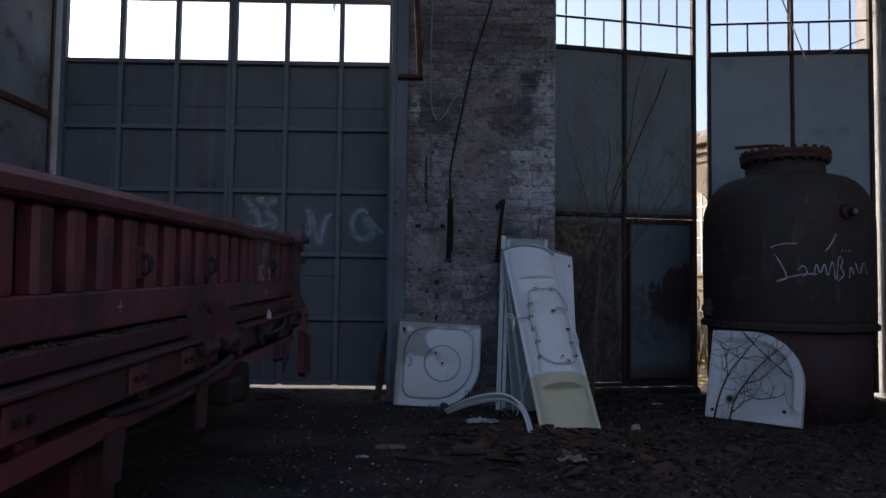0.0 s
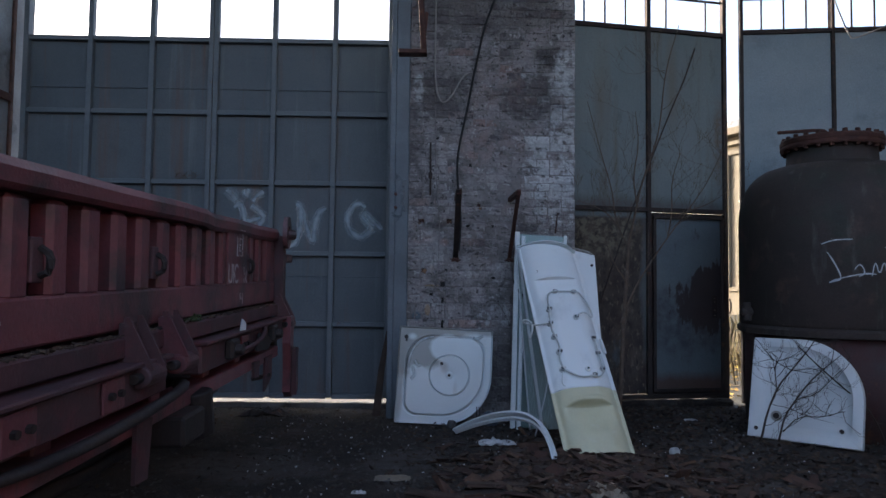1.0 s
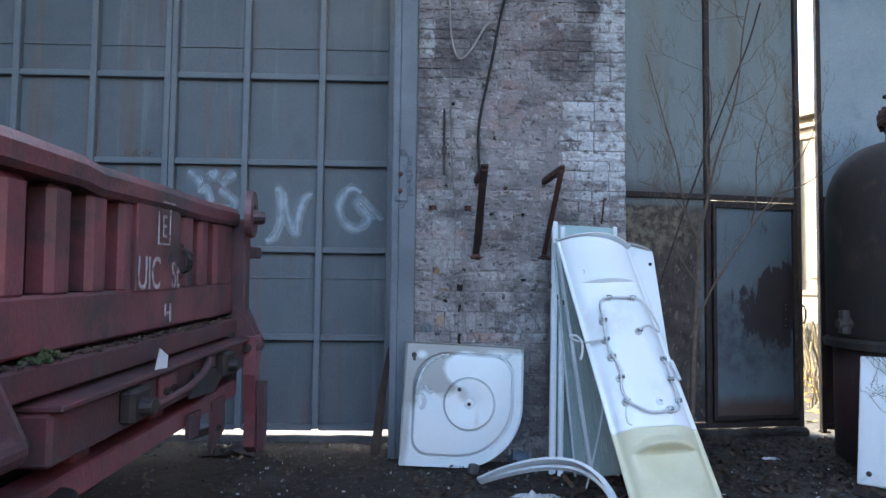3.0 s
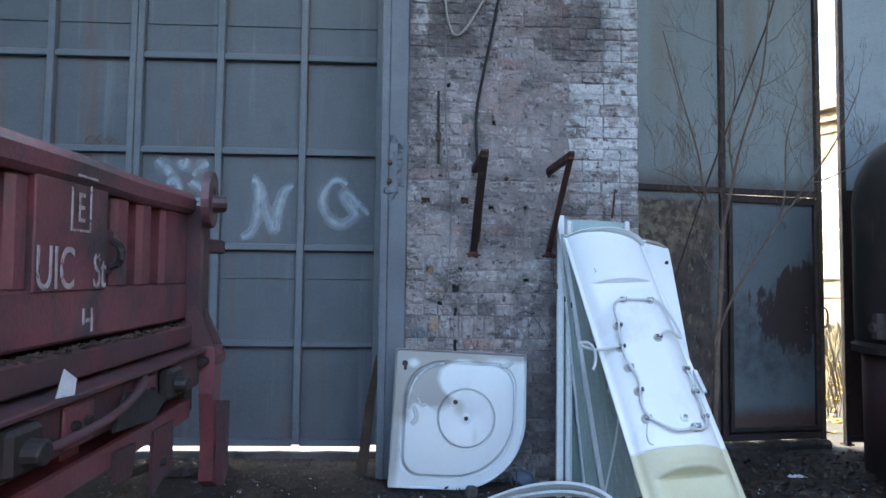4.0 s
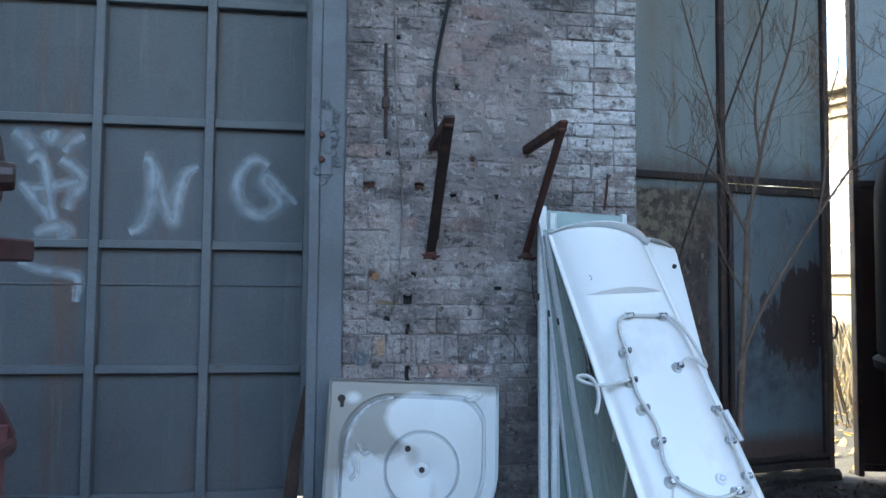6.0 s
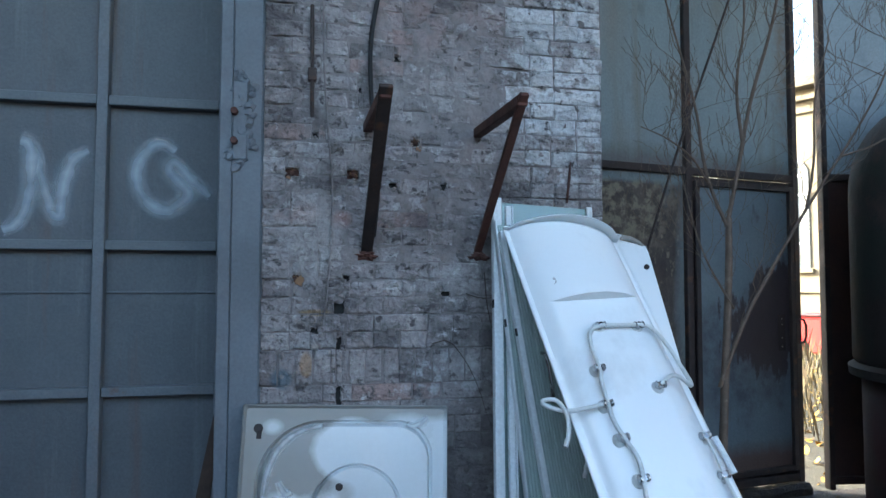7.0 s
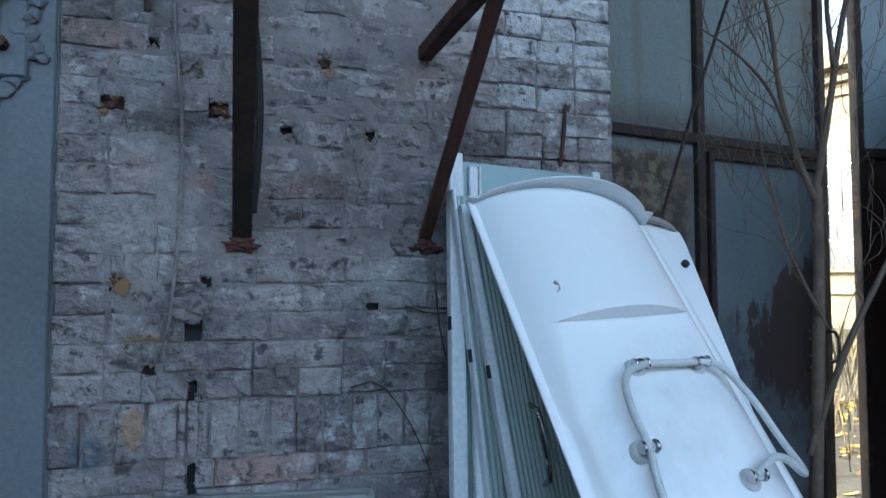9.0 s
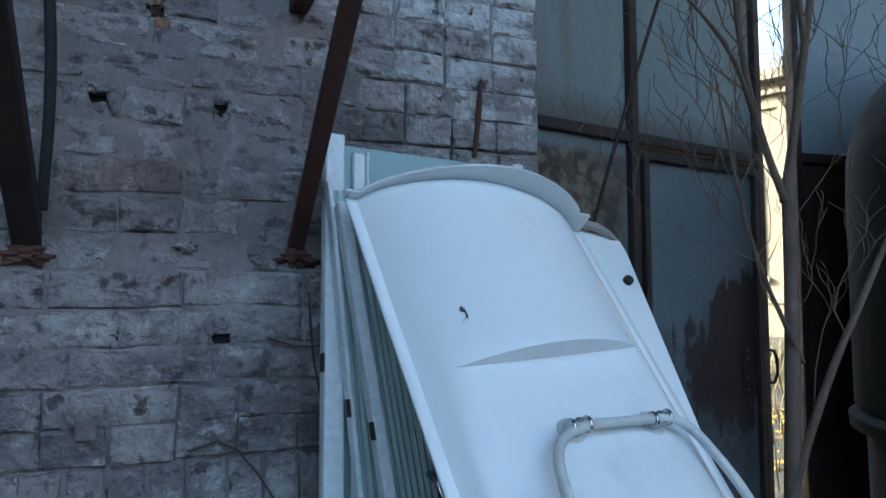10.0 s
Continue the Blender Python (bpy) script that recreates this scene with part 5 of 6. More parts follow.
# ---- shower tray leaning on the pier ----
def corner_loop(x0, x1, z0, z1, radii, seg=14):
    """A rounded rectangle as a loop of points; radii for the corners bottom-left, bottom-right, top-right, top-left."""
    out = []
    for (cx, cz, sx, sz, a0), r in zip(((x0, z0, 1, 1, 180), (x1, z0, -1, 1, 270), (x1, z1, -1, -1, 0), (x0, z1, 1, -1, 90)), radii):
        ox, oz = cx + sx * r, cz + sz * r
        for k in range(seg + 1):
            t = radians(a0 + 90 * k / seg)
            out.append((ox + r * math.cos(t), oz + r * math.sin(t)))
    return out


def loft(loops):
    """A skin over loops of (x, y, z) points that all have the same count, closed at both ends."""
    bm = bmesh.new()
    R = [[bm.verts.new(p) for p in lp] for lp in loops]
    n = len(R[0])
    for a, b in zip(R, R[1:]):
        for k in range(n):
            bm.faces.new((a[k], a[(k + 1) % n], b[(k + 1) % n], b[k]))
    bm.faces.new(R[0][::-1])
    bm.faces.new(R[-1])
    bmesh.ops.recalc_face_normals(bm, faces=bm.faces)
    return bm


def shell(ob):
    """Smooth faces, with the edges of 38 degrees and more kept sharp."""
    bm = bmesh.new()
    bm.from_mesh(ob.data)
    for f in bm.faces:
        f.smooth = True
    for e in bm.edges:
        e.smooth = e.calc_face_angle(0.0) < radians(38)
    bm.to_mesh(ob.data)
    bm.free()
    return ob


def tray_one():
    t = thing("shower_tray", "scuffed white corner shower tray, underside out, leaning on the pier", "shower tray", pose(-0.425, 7.15, 0.012, -10, 2.7, 2))
    S = 0.895
    O = lambda i, y, rr: [(x, y, z) for x, z in corner_loop(i, S - i, i, S - i, rr)]
    disc = lambda r, y: [(0.49 + r * math.cos(a), y, 0.452 + r * math.sin(a)) for a in [radians(180 + 360 * (k + 0.5) / 60) for k in range(60)]]
    loops = [O(0.0, 0.045, (0.012, 0.46, 0.012, 0.012)), O(0.0, -0.008, (0.012, 0.46, 0.012, 0.012)), O(0.004, -0.012, (0.012, 0.456, 0.012, 0.012)), O(0.010, -0.008, (0.012, 0.45, 0.012, 0.012)),
             O(0.016, 0.0, (0.012, 0.444, 0.012, 0.012)), O(0.066, 0.0, (0.12, 0.40, 0.16, 0.27)), O(0.070, 0.012, (0.12, 0.40, 0.16, 0.268)), O(0.078, 0.014, (0.118, 0.395, 0.155, 0.262)), O(0.086, -0.012, (0.118, 0.395, 0.155, 0.262)), O(0.094, -0.024, (0.115, 0.39, 0.15, 0.26)),
             O(0.125, -0.027, (0.11, 0.36, 0.14, 0.24)), disc(0.197, -0.028), disc(0.193, -0.012), disc(0.187, -0.010), disc(0.184, -0.030), disc(0.178, -0.037), disc(0.045, -0.038), disc(0.038, -0.034), disc(0.032, -0.036), disc(0.016, -0.036), disc(0.014, 0.0)]
    shell(part("dish", loft(loops), M_TRAY_GRIMY, t))
    part("drain_hole", cyl((0.49, -0.02, 0.452), (0.49, -0.0385, 0.452), 0.013, None, 14), M_GREASE, t)
    part("overflow_hole", cyl((0.415, -0.03, 0.555), (0.415, -0.0395, 0.555), 0.016, None, 14), M_GREASE, t)
    k = part("keyhole", cyl((0.068, 0.004, 0.795), (0.068, -0.003, 0.795), 0.02, None, 14), M_GREASE, t)
    part("keyhole_slot", box(0.062, 0.082, -0.003, 0.003, 0.752, 0.785, 0.002), M_GREASE, k)
    for pts in ([(0.10, 0.50), (0.12, 0.66), (0.20, 0.77), (0.34, 0.81)], [(0.14, 0.52), (0.17, 0.44), (0.13, 0.40)], [(0.80, 0.84), (0.74, 0.80), (0.70, 0.815)], [(0.16, 0.58), (0.19, 0.52), (0.22, 0.54)]):
        part("smear", ribbon(pts, 0.03, Matrix.Translation((0, -0.0315, 0))), M_SMEAR, t, "white scuff smear")
    return t


tray_one()


def tray_two():
    t = thing("quadrant_tray", "white quadrant shower tray leaning on the tank skirt", "shower tray", Matrix.Translation((2.70, 6.79, 0.0)) @ Matrix.Rotation(math.atan2(-0.66, 0.69), 4, "Z") @ pose(0, 0, 0, -17, -1.0, 0))
    S = 0.88
    O = lambda i, y, rr: [(x, y, z) for x, z in corner_loop(i, S - i, i, S - i, rr)]
    loops = [O(0, 0.06, (0.012, 0.012, 0.50, 0.012)), O(0, -0.004, (0.012, 0.012, 0.5, 0.012)), O(0.006, -0.01, (0.012, 0.012, 0.496, 0.012)), O(0.075, -0.01, (0.05, 0.05, 0.43, 0.06)), O(0.085, -0.002, (0.05, 0.05, 0.42, 0.06)), O(0.11, 0.02, (0.05, 0.05, 0.40, 0.06)), O(0.13, 0.024, (0.05, 0.05, 0.38, 0.06)), O(0.40, 0.026, (0.02, 0.02, 0.03, 0.02))]
    shell(part("dish", loft(loops), M_TRAY, t))
    dr = part("drain_ring", cyl((0.22, 0.03, 0.2), (0.22, 0.014, 0.2), 0.045, None, 18, None, 0.004), M_TRAY_DIRT, t)
    part("drain_hole", cyl((0.22, 0.02, 0.2), (0.22, 0.012, 0.2), 0.026, None, 14), M_GREASE, dr)
    for x, z in ((0.07, 0.075), (0.73, 0.13)):
        part("foot_hole", cyl((x, 0.0, z), (x, -0.0125, z), 0.018, None, 12), M_GREASE, t)
    dots = bmesh.new()
    for i in range(11):
        for j in range(14):
            x, z = 0.18 + 0.03 * i, 0.32 + 0.03 * j
            if (x - 0.38) ** 2 + (z - 0.38) ** 2 < 0.36 ** 2 and z < 0.74:
                cyl((x, 0.028, z), (x, 0.019, z), 0.009, 0.006, 6, dots)
    tagged(part("grip_studs", dots, M_TRAY, t), kind="stuff")
    return t


tray_two()

# ---- tall shower column panel, with a second panel behind ----
PO = Vector((1.2075, 5.986, 0.0))
PU = Vector((-0.14, 0.934, 1.325)).normalized()
PV = Vector((1, 0.05, 0))
PV = (PV - PU * PU.dot(PV)).normalized()
PN = PV.cross(PU)
PM = Matrix((PV, PU, PN)).transposed().to_4x4()
PM.translation = PO                              # local x across, y up the panel, z out of its face


def drift(u):
    """How far the panel's middle line wanders across as it rises."""
    return -0.031 * u


STEP = 1.622                                       # where the head breaks off in a crisp shelf


def panel_height(v, u):
    """Relief of the moulded panel at v from its middle and u along: flat flanges, a bowed middle, a set-back face under the head."""
    a = max(0.0, 1 - (v / 0.236) ** 2)
    bow = 0.100 * a ** 0.75
    low = min(bow, 0.047)
    if u >= STEP:
        h = bow
    else:
        h = low + (min(bow, 0.086 * min(1.0, 2.2 * a)) - low) * smooth(STEP - 0.09, STEP - 0.30, u)
    lip2 = 0.43 - 0.9 * v * v
    if u < lip2 + 0.06 and abs(v) < 0.19:
        e = (1 - (v / 0.19) ** 2)
        h += 0.030 * e * smooth(lip2 + 0.06, lip2, u) * smooth(lip2 - 0.03, lip2 - 0.0, u)
        h -= 0.085 * e * smooth(lip2, lip2 - 0.009, u) * smooth(0.13, 0.40, u)
    return h


def panel_sheet(u0, u1, nu, nv=44, half=0.272):
    us = [u0 + (u1 - u0) * i / nu for i in range(nu + 1)]
    if u1 > 1.6:
        us = sorted([u for u in us if abs(u - STEP) > 0.016] + [STEP, STEP - 0.0008, STEP - 0.01, STEP + 0.01])
    bm = bmesh.new()
    vs = []
    for u in us:
        hf = half - 0.004 * u
        row = []
        for j in range(nv + 1):
            v = -hf + 2 * hf * j / nv
            top = -0.045 * (v / 0.26) * smooth(1.7, 1.96, u)
            row.append(bm.verts.new((v + drift(u), u + top, panel_height(v, u))))
        vs.append(row)
    for a, b in zip(vs, vs[1:]):
        for j in range(nv):
            bm.faces.new((a[j], a[j + 1], b[j + 1], b[j]))
    bmesh.ops.recalc_face_normals(bm, faces=bm.faces)
    return bm


def solid(ob, t, off=-1):
    m = ob.modifiers.new("thickness", "SOLIDIFY")
    m.thickness, m.offset = t, off
    return ob


pan = thing("shower_column_panel", "moulded white shower column panel with hoses, yellowed lower part, leaning", "shower panel", PM)
solid(shell(part("upper_shell", panel_sheet(0.54, 1.985, 110), M_ACRYLIC, pan, "glossy white moulded shell")), 0.006)
solid(part("lower_shell", panel_sheet(0.0, 0.539, 120), M_FRP, pan, "yellowed bare fibreglass lower end with a crack", True), 0.006)
# rolled rim at the head
rim = bmesh.new()
inner, outer, back = [], [], []
for j in range(41):
    v = -0.262 + 0.524 * j / 40
    top = 1.987 - 0.045 * (v / 0.26)
    h = panel_height(v, 1.95)
    x = v + drift(1.98)
    tall = 0.024 + 0.030 * smooth(-0.262, 0.12, v)
    inner.append(rim.verts.new((x, top, h - 0.006)))
    outer.append(rim.verts.new((x * 1.01, top + 0.001, h + tall)))
    back.append(rim.verts.new((x * 1.01, top + 0.006, h + tall - 0.001)))
for j in range(40):
    rim.faces.new((inner[j], inner[j + 1], outer[j + 1], outer[j]))
    rim.faces.new((outer[j], outer[j + 1], back[j + 1], back[j]))
bmesh.ops.recalc_face_normals(rim, faces=rim.faces)
solid(shell(part("head_rim", rim, M_ACRYLIC, pan, "flat upstanding lip")), 0.004, 0)


def on_panel(u, v, lift=0.0):
    return (v, u, panel_height(v - drift(u), u) + lift)


def fitting(u, v):
    p = Vector(on_panel(u, v))
    f = part("hose_nozzle", cyl(p - Vector((0, 0, 0.004)), p + Vector((0, 0, 0.012)), 0.030, 0.022, 18, None, 0.004), M_HOSE, pan, "clear nozzle with metal clips")
    part("spout", cyl(p + Vector((0, 0, 0.008)), p + Vector((0, 0, 0.036)), 0.012, None, 12), M_CHROME, f)
    for dx in (-0.016, 0.016):
        part("clip", cyl(p + Vector((dx - 0.003, 0.0, 0.03)), p + Vector((dx + 0.003, 0.0, 0.03)), 0.0145, None, 12, None, 0.002), M_CHROME, f)


def hose(pts, r=0.0085):
    part("hose", tube([on_panel(u, v, l) for u, v, l in pts], r, 8, None, 2), M_HOSE, pan, "milky plastic hose", True)


for u, v in ((1.476, -0.089), (1.464, 0.075), (1.285, -0.175), (1.147, -0.19), (1.017, -0.18), (0.869, -0.166), (0.709, -0.168), (0.638, 0.077), (0.701, 0.16), (0.848, 0.155), (0.992, 0.15), (1.189, 0.036)):
    fitting(u, v)
hose([(1.147, -0.19, 0.03), (1.22, -0.19, 0.035), (1.285, -0.175, 0.032), (1.37, -0.18, 0.035), (1.45, -0.155, 0.035), (1.476, -0.089, 0.032), (1.47, -0.01, 0.03), (1.464, 0.075, 0.032), (1.45, 0.12, 0.04), (1.36, 0.165, 0.05), (1.27, 0.19, 0.06), (1.20, 0.185, 0.07), (1.17, 0.165, 0.07), (1.21, 0.13, 0.06), (1.22, 0.09, 0.05), (1.189, 0.036, 0.03)])
hose([(1.147, -0.19, 0.03), (1.08, -0.195, 0.034), (1.017, -0.18, 0.03), (0.94, -0.16, 0.033), (0.869, -0.166, 0.03), (0.79, -0.185, 0.034), (0.709, -0.168, 0.03), (0.65, -0.11, 0.034), (0.615, -0.04, 0.034), (0.62, 0.03, 0.034), (0.638, 0.077, 0.03)])
hose([(0.62, 0.05, 0.03), (0.615, 0.11, 0.034), (0.65, 0.155, 0.034), (0.701, 0.16, 0.03), (0.77, 0.16, 0.034), (0.848, 0.155, 0.03), (0.92, 0.16, 0.034), (0.992, 0.15, 0.03)], 0.006)
part("hose", tube([on_panel(1.147, -0.19, 0.03), (-0.26, 1.149, 0.07), (-0.34, 1.145, 0.062), (-0.412, 1.176, 0.058), (-0.424, 1.200, 0.06), (-0.371, 1.197, 0.07), (-0.346, 1.145, 0.075), (-0.358, 1.07, 0.07), (-0.386, 1.021, 0.06)], 0.0085, 8, None, 2), M_HOSE, pan, "loose end of a milky hose", True)
part("hose", tube([on_panel(0.69, -0.17, 0.012), on_panel(0.63, -0.19, 0.008), on_panel(0.58, -0.19, 0.006), on_panel(0.565, -0.17, 0.006)], 0.005, 6, None, 1), M_HOSE, pan, "", True)
kn = Vector(on_panel(0.695, 0.035))
knob = part("valve_knob", cyl(kn, kn + Vector((0, 0, 0.018)), 0.026, 0.022, 18, None, 0.005), M_ACRYLIC, pan)
part("knob_cap", cyl(kn + Vector((0, 0, 0.016)), kn + Vector((0, 0, 0.028)), 0.012, None, 14, None, 0.003), M_CHROME, knob)
sc = Vector(on_panel(1.715, -0.205))
hk = part("hook_screw", cyl(sc, sc + Vector((0, 0, 0.006)), 0.009, 0.007, 12), M_CHROME, pan)
part("hook_tail", tube([sc + Vector((0, 0, 0.006)), sc + Vector((0.0, -0.018, 0.010)), sc + Vector((-0.010, -0.028, 0.006))], 0.0018, 5, None, 1), M_CHROME, hk)
part("crack", tube([on_panel(0.40, -0.21, 0.001), on_panel(0.30, -0.185, 0.001), on_panel(0.2, -0.155, 0.001), on_panel(0.1, -0.13, 0.001), on_panel(0.01, -0.125, 0.001)], 0.0022, 4), M_GREASE, pan)
part("side_tap", cyl((0.225, 1.0, 0.03), (0.235, 0.86, 0.035), 0.012, None, 10), M_ALU, pan)

# the second panel, mostly hidden: its right flank shows
bm = bmesh.new()
grid = [[(-0.14, 0.0), (0.02, 0.0), (0.20, 0.03), (0.215, 0.06)], [(-0.14, 0.9), (0.05, 0.9), (0.255, 0.92), (0.27, 0.95)], [(-0.16, 1.90), (0.20, 2.02), (0.425, 1.955), (0.437, 1.955)], [(-0.16, 1.92), (0.20, 2.08), (0.425, 1.995), (0.437, 1.995)]]
zz = [-0.03, 0.0, 0.0, -0.05]
vs = [[bm.verts.new((p[0], p[1], zz[j])) for j, p in enumerate(r)] for r in grid]
for a, b in zip(vs, vs[1:]):
    for j in range(3):
        bm.faces.new((a[j], a[j + 1], b[j + 1], b[j]))
bmesh.ops.subdivide_edges(bm, edges=bm.edges[:], cuts=3, use_grid_fill=True)
back_pan = thing("shower_side_panel", "white shower side panel behind the column panel, broken rim", "shower panel", PM @ Matrix.Translation((0, 0, -0.10)))
solid(part("sheet", bm, M_ACRYLIC, back_pan), 0.008)
part("screw_hole", cyl((0.375, 1.87, 0.012), (0.375, 1.87, -0.02), 0.012, None, 10), M_GREASE, back_pan)
part("torn_rim", tube([(0.22, 2.08, 0.02), (0.30, 2.045, 0.015), (0.37, 2.02, 0.02), (0.437, 1.995, -0.02)], [0.006, 0.014, 0.012, 0.008], 6, None, 1), M_TRAY_DIRT, back_pan)


# ---- shower doors of ribbed glass leaning on the pier ----
def shower_door(label, at, width, height, ribs, handle, post=0.042):
    d = thing("shower_door", label, "shower door", at, "leaning shower doors")
    part("stile", box(0.0, post, -0.018, 0.018, 0, height, 0.003), M_ALU, d, "white lacquered stile")
    part("stile", box(width - 0.03, width, -0.014, 0.014, 0.0, height - 0.01, 0.004), M_ALU, d, "white lacquered stile")
    bm = bmesh.new()
    n = 44
    f, b = [], []
    for i in range(n + 1):
        x = post + (width - post - 0.03) * i / n
        y = 0.004 * (i % 2) if ribs else 0.0
        f.append((bm.verts.new((x, -0.003 - y, 0.01)), bm.verts.new((x, -0.003 - y, height - 0.02))))
        b.append((bm.verts.new((x, 0.003, 0.01)), bm.verts.new((x, 0.003, height - 0.02))))
    for i in range(n):
        bm.faces.new((f[i][0], f[i + 1][0], f[i + 1][1], f[i][1]))
        bm.faces.new((b[i][0], b[i][1], b[i + 1][1], b[i + 1][0]))
        bm.faces.new((f[i][1], f[i + 1][1], b[i + 1][1], b[i][1]))
        bm.faces.new((f[i][0], b[i][0], b[i + 1][0], f[i + 1][0]))
    bm.faces.new((f[0][0], f[0][1], b[0][1], b[0][0]))
    bm.faces.new((f[n][0], b[n][0], b[n][1], f[n][1]))
    g = part("glass", bm, M_GLASS_RIBBED if ribs else M_GLASS, d, "green-tinted ribbed glass" if ribs else "green-tinted glass")
    g.visible_shadow = False
    if handle:
        part("roller", cyl((width * 0.3, -0.006, height - 0.06), (width * 0.3, -0.03, height - 0.06), 0.018, None, 12, None, 0.003), M_STEEL_DARK, d)
    part("bumper", box(-0.004, 0.0, -0.02, 0.0, height * 0.72, height * 0.74), M_RUBBER_AND_SHADE, d)
    if handle:
        part("handle", tube([(0.10, -0.005, height * 0.55), (0.10, -0.05, height * 0.56), (0.10, -0.05, height * 0.66), (0.10, -0.005, height * 0.67)], 0.008, 8, None, 1), M_CHROME, d, "chrome bow handle", True)
    return d


shower_door("white-framed shower door of plain glass leaning upright on the pier", pose(0.634, 6.985, 0.0, -9.5, 2.6, 2), 0.50, 1.83, False, False)
shower_door("white-framed ribbed glass shower door leaning askew", pose(0.80, 6.92, 0.0, -10.5, -3.0, 3), 0.36, 1.72, True, False, 0.010)
shower_door("white-framed ribbed glass shower door with chrome handle", pose(0.895, 6.86, 0.0, -11.5, -5.8, 4), 0.34, 1.68, True, True, 0.024)
for x, a in ((0.655, 2.6), (1.04, -1.0)):
    rail = thing("curtain_rail", "white aluminium shower rail leaning among the doors", "rail", pose(x + 0.03, 6.60 if x > 0.9 else 6.94, 0.0, -11, a, 0), "loose white rails")
    part("channel", box(0, 0.028, -0.014, 0.014, 0, 0.85 if x > 0.9 else 1.80, 0.004), M_ALU, rail)
    part("lip", box(0.029, 0.036, -0.018, -0.008, 0, 0.85 if x > 0.9 else 1.80, 0.002), M_ALU, rail)
cord = tube([(0.93, 6.62, 0.62), (0.90, 6.62, 0.40), (0.85, 6.60, 0.2), (0.80, 6.58, 0.02)], 0.006, 6, None, 1)
tagged(part("fallen_cord", cord, M_ALU, smooth=True), "white cord hanging from the shower doors to the ground", "cord")
cord2 = tube([(0.955, 6.66, 0.72), (0.92, 6.64, 0.80), (0.885, 6.64, 0.78), (0.865, 6.63, 0.70)], 0.007, 6, None, 2)
tagged(part("hose_loop", cord2, M_HOSE, smooth=True), "short loop of milky hose beside the glass", "hose")

# ---- curved white rails on the ground ----
arch = thing("curved_rail", "bundle of curved white aluminium rails lying on the litter", "rail")
base_pts = [(0.13, 6.72, 0.02), (0.27, 6.60, 0.10), (0.43, 6.48, 0.17), (0.58, 6.36, 0.215), (0.70, 6.22, 0.225), (0.78, 6.06, 0.18), (0.81, 5.90, 0.10), (0.82, 5.78, 0.03), (0.825, 5.72, -0.02)]
for k, (dx, dz) in enumerate(((0, 0), (0.018, 0.026), (-0.012, 0.05))):
    bm = bmesh.new()
    P = [Vector(p) + Vector((dx, dx, dz * smooth(-0.1, 0.2, p[2]))) for p in base_pts]
    for _ in range(2):
        P = [P[0]] + [q for a, b in zip(P, P[1:]) for q in (a.lerp(b, 0.25), a.lerp(b, 0.75))] + [P[-1]]
    rings = []
    for i, p in enumerate(P):
        d = (P[min(i + 1, len(P) - 1)] - P[max(i - 1, 0)]).normalized()
        s = d.cross(Vector((0.5, 0.5, 0.7))).normalized()
        u = s.cross(d)
        rings.append([bm.verts.new(p + s * a + u * b) for a, b in ((-0.016, -0.009), (0.016, -0.009), (0.016, 0.009), (0.006, 0.009), (0.006, 0.002), (-0.006, 0.002), (-0.006, 0.009), (-0.016, 0.009))])
    for a, b in zip(rings, rings[1:]):
        for j in range(8):
            bm.faces.new((a[j], a[(j + 1) % 8], b[(j + 1) % 8], b[j]))
    bm.faces.new(rings[0][::-1])
    bm.faces.new(rings[-1])
    bmesh.ops.recalc_face_normals(bm, faces=bm.faces)
    part("channel", bm, M_ALU, arch)
part("tie", tube([(0.31, 6.66, 0.15), (0.31, 6.70, 0.24), (0.34, 6.68, 0.24), (0.33, 6.63, 0.16)], 0.004, 5), M_RUBBER_AND_SHADE, arch)

# ---- iron tank ----
TX, TY, TR = 3.80, 7.32, 0.84
tank = thing("iron_tank", "rusty brown iron pressure tank with bolted lid and white spray tag", "tank", Matrix.Translation((TX, TY, 0)))
shellp = [(TR - 0.02, 0.93), (TR, 0.97), (TR, 1.95)] + [(0.42 + (TR - 0.42) * math.cos(a) ** 0.8 if a < 1.56 else 0.42, 1.95 + 0.52 * math.sin(a) ** 1.0) for a in [0.2, 0.4, 0.6, 0.8, 1.0, 1.2, 1.4]] + [(0.42, 2.475), (0.40, 2.50), (0.39, 2.65), (0.0001, 2.655)]
part("shell", lathe(shellp, 72), M_TANK, tank, "mossy rust-brown shell", True)
part("rim", lathe([(TR - 0.05, 0.86), (TR + 0.02, 0.87), (TR + 0.025, 0.92), (TR - 0.01, 0.945), (TR - 0.05, 0.945)], 72), M_TANK, tank)
part("skirt", lathe([(TR - 0.05, -0.05), (TR - 0.045, 0.858), (0.05, 0.859)], 60), M_TANK_LOW, tank, "dark red and black skirt", True)
fl = part("lid_flange", lathe([(0.0001, 2.64), (0.445, 2.645), (0.452, 2.665), (0.445, 2.69), (0.452, 2.695), (0.455, 2.73), (0.44, 2.745), (0.0001, 2.76)], 60), M_RUST, tank, "rusty bolted lid")
for k in range(24):
    a = 2 * math.pi * k / 24
    x, y = 0.42 * math.cos(a), 0.42 * math.sin(a)
    part("bolt", cyl((x, y, 2.62), (x, y, 2.775), 0.022, None, 6, None, 0.004), M_RUST, fl)
part("bent_pipe", tube([(-0.02, 0.02, 2.75), (-0.02, 0.02, 2.82), (-0.08, 0.0, 2.845), (-0.3, -0.08, 2.815), (-0.62, -0.2, 2.765)], 0.017, 8, None, 2), M_RUST, tank, "", True)
va = radians(-78)
vd = Vector((math.cos(va), math.sin(va), 0))
vs_ = Vector((0, 0, 2.03)) + vd * (TR - 0.03)
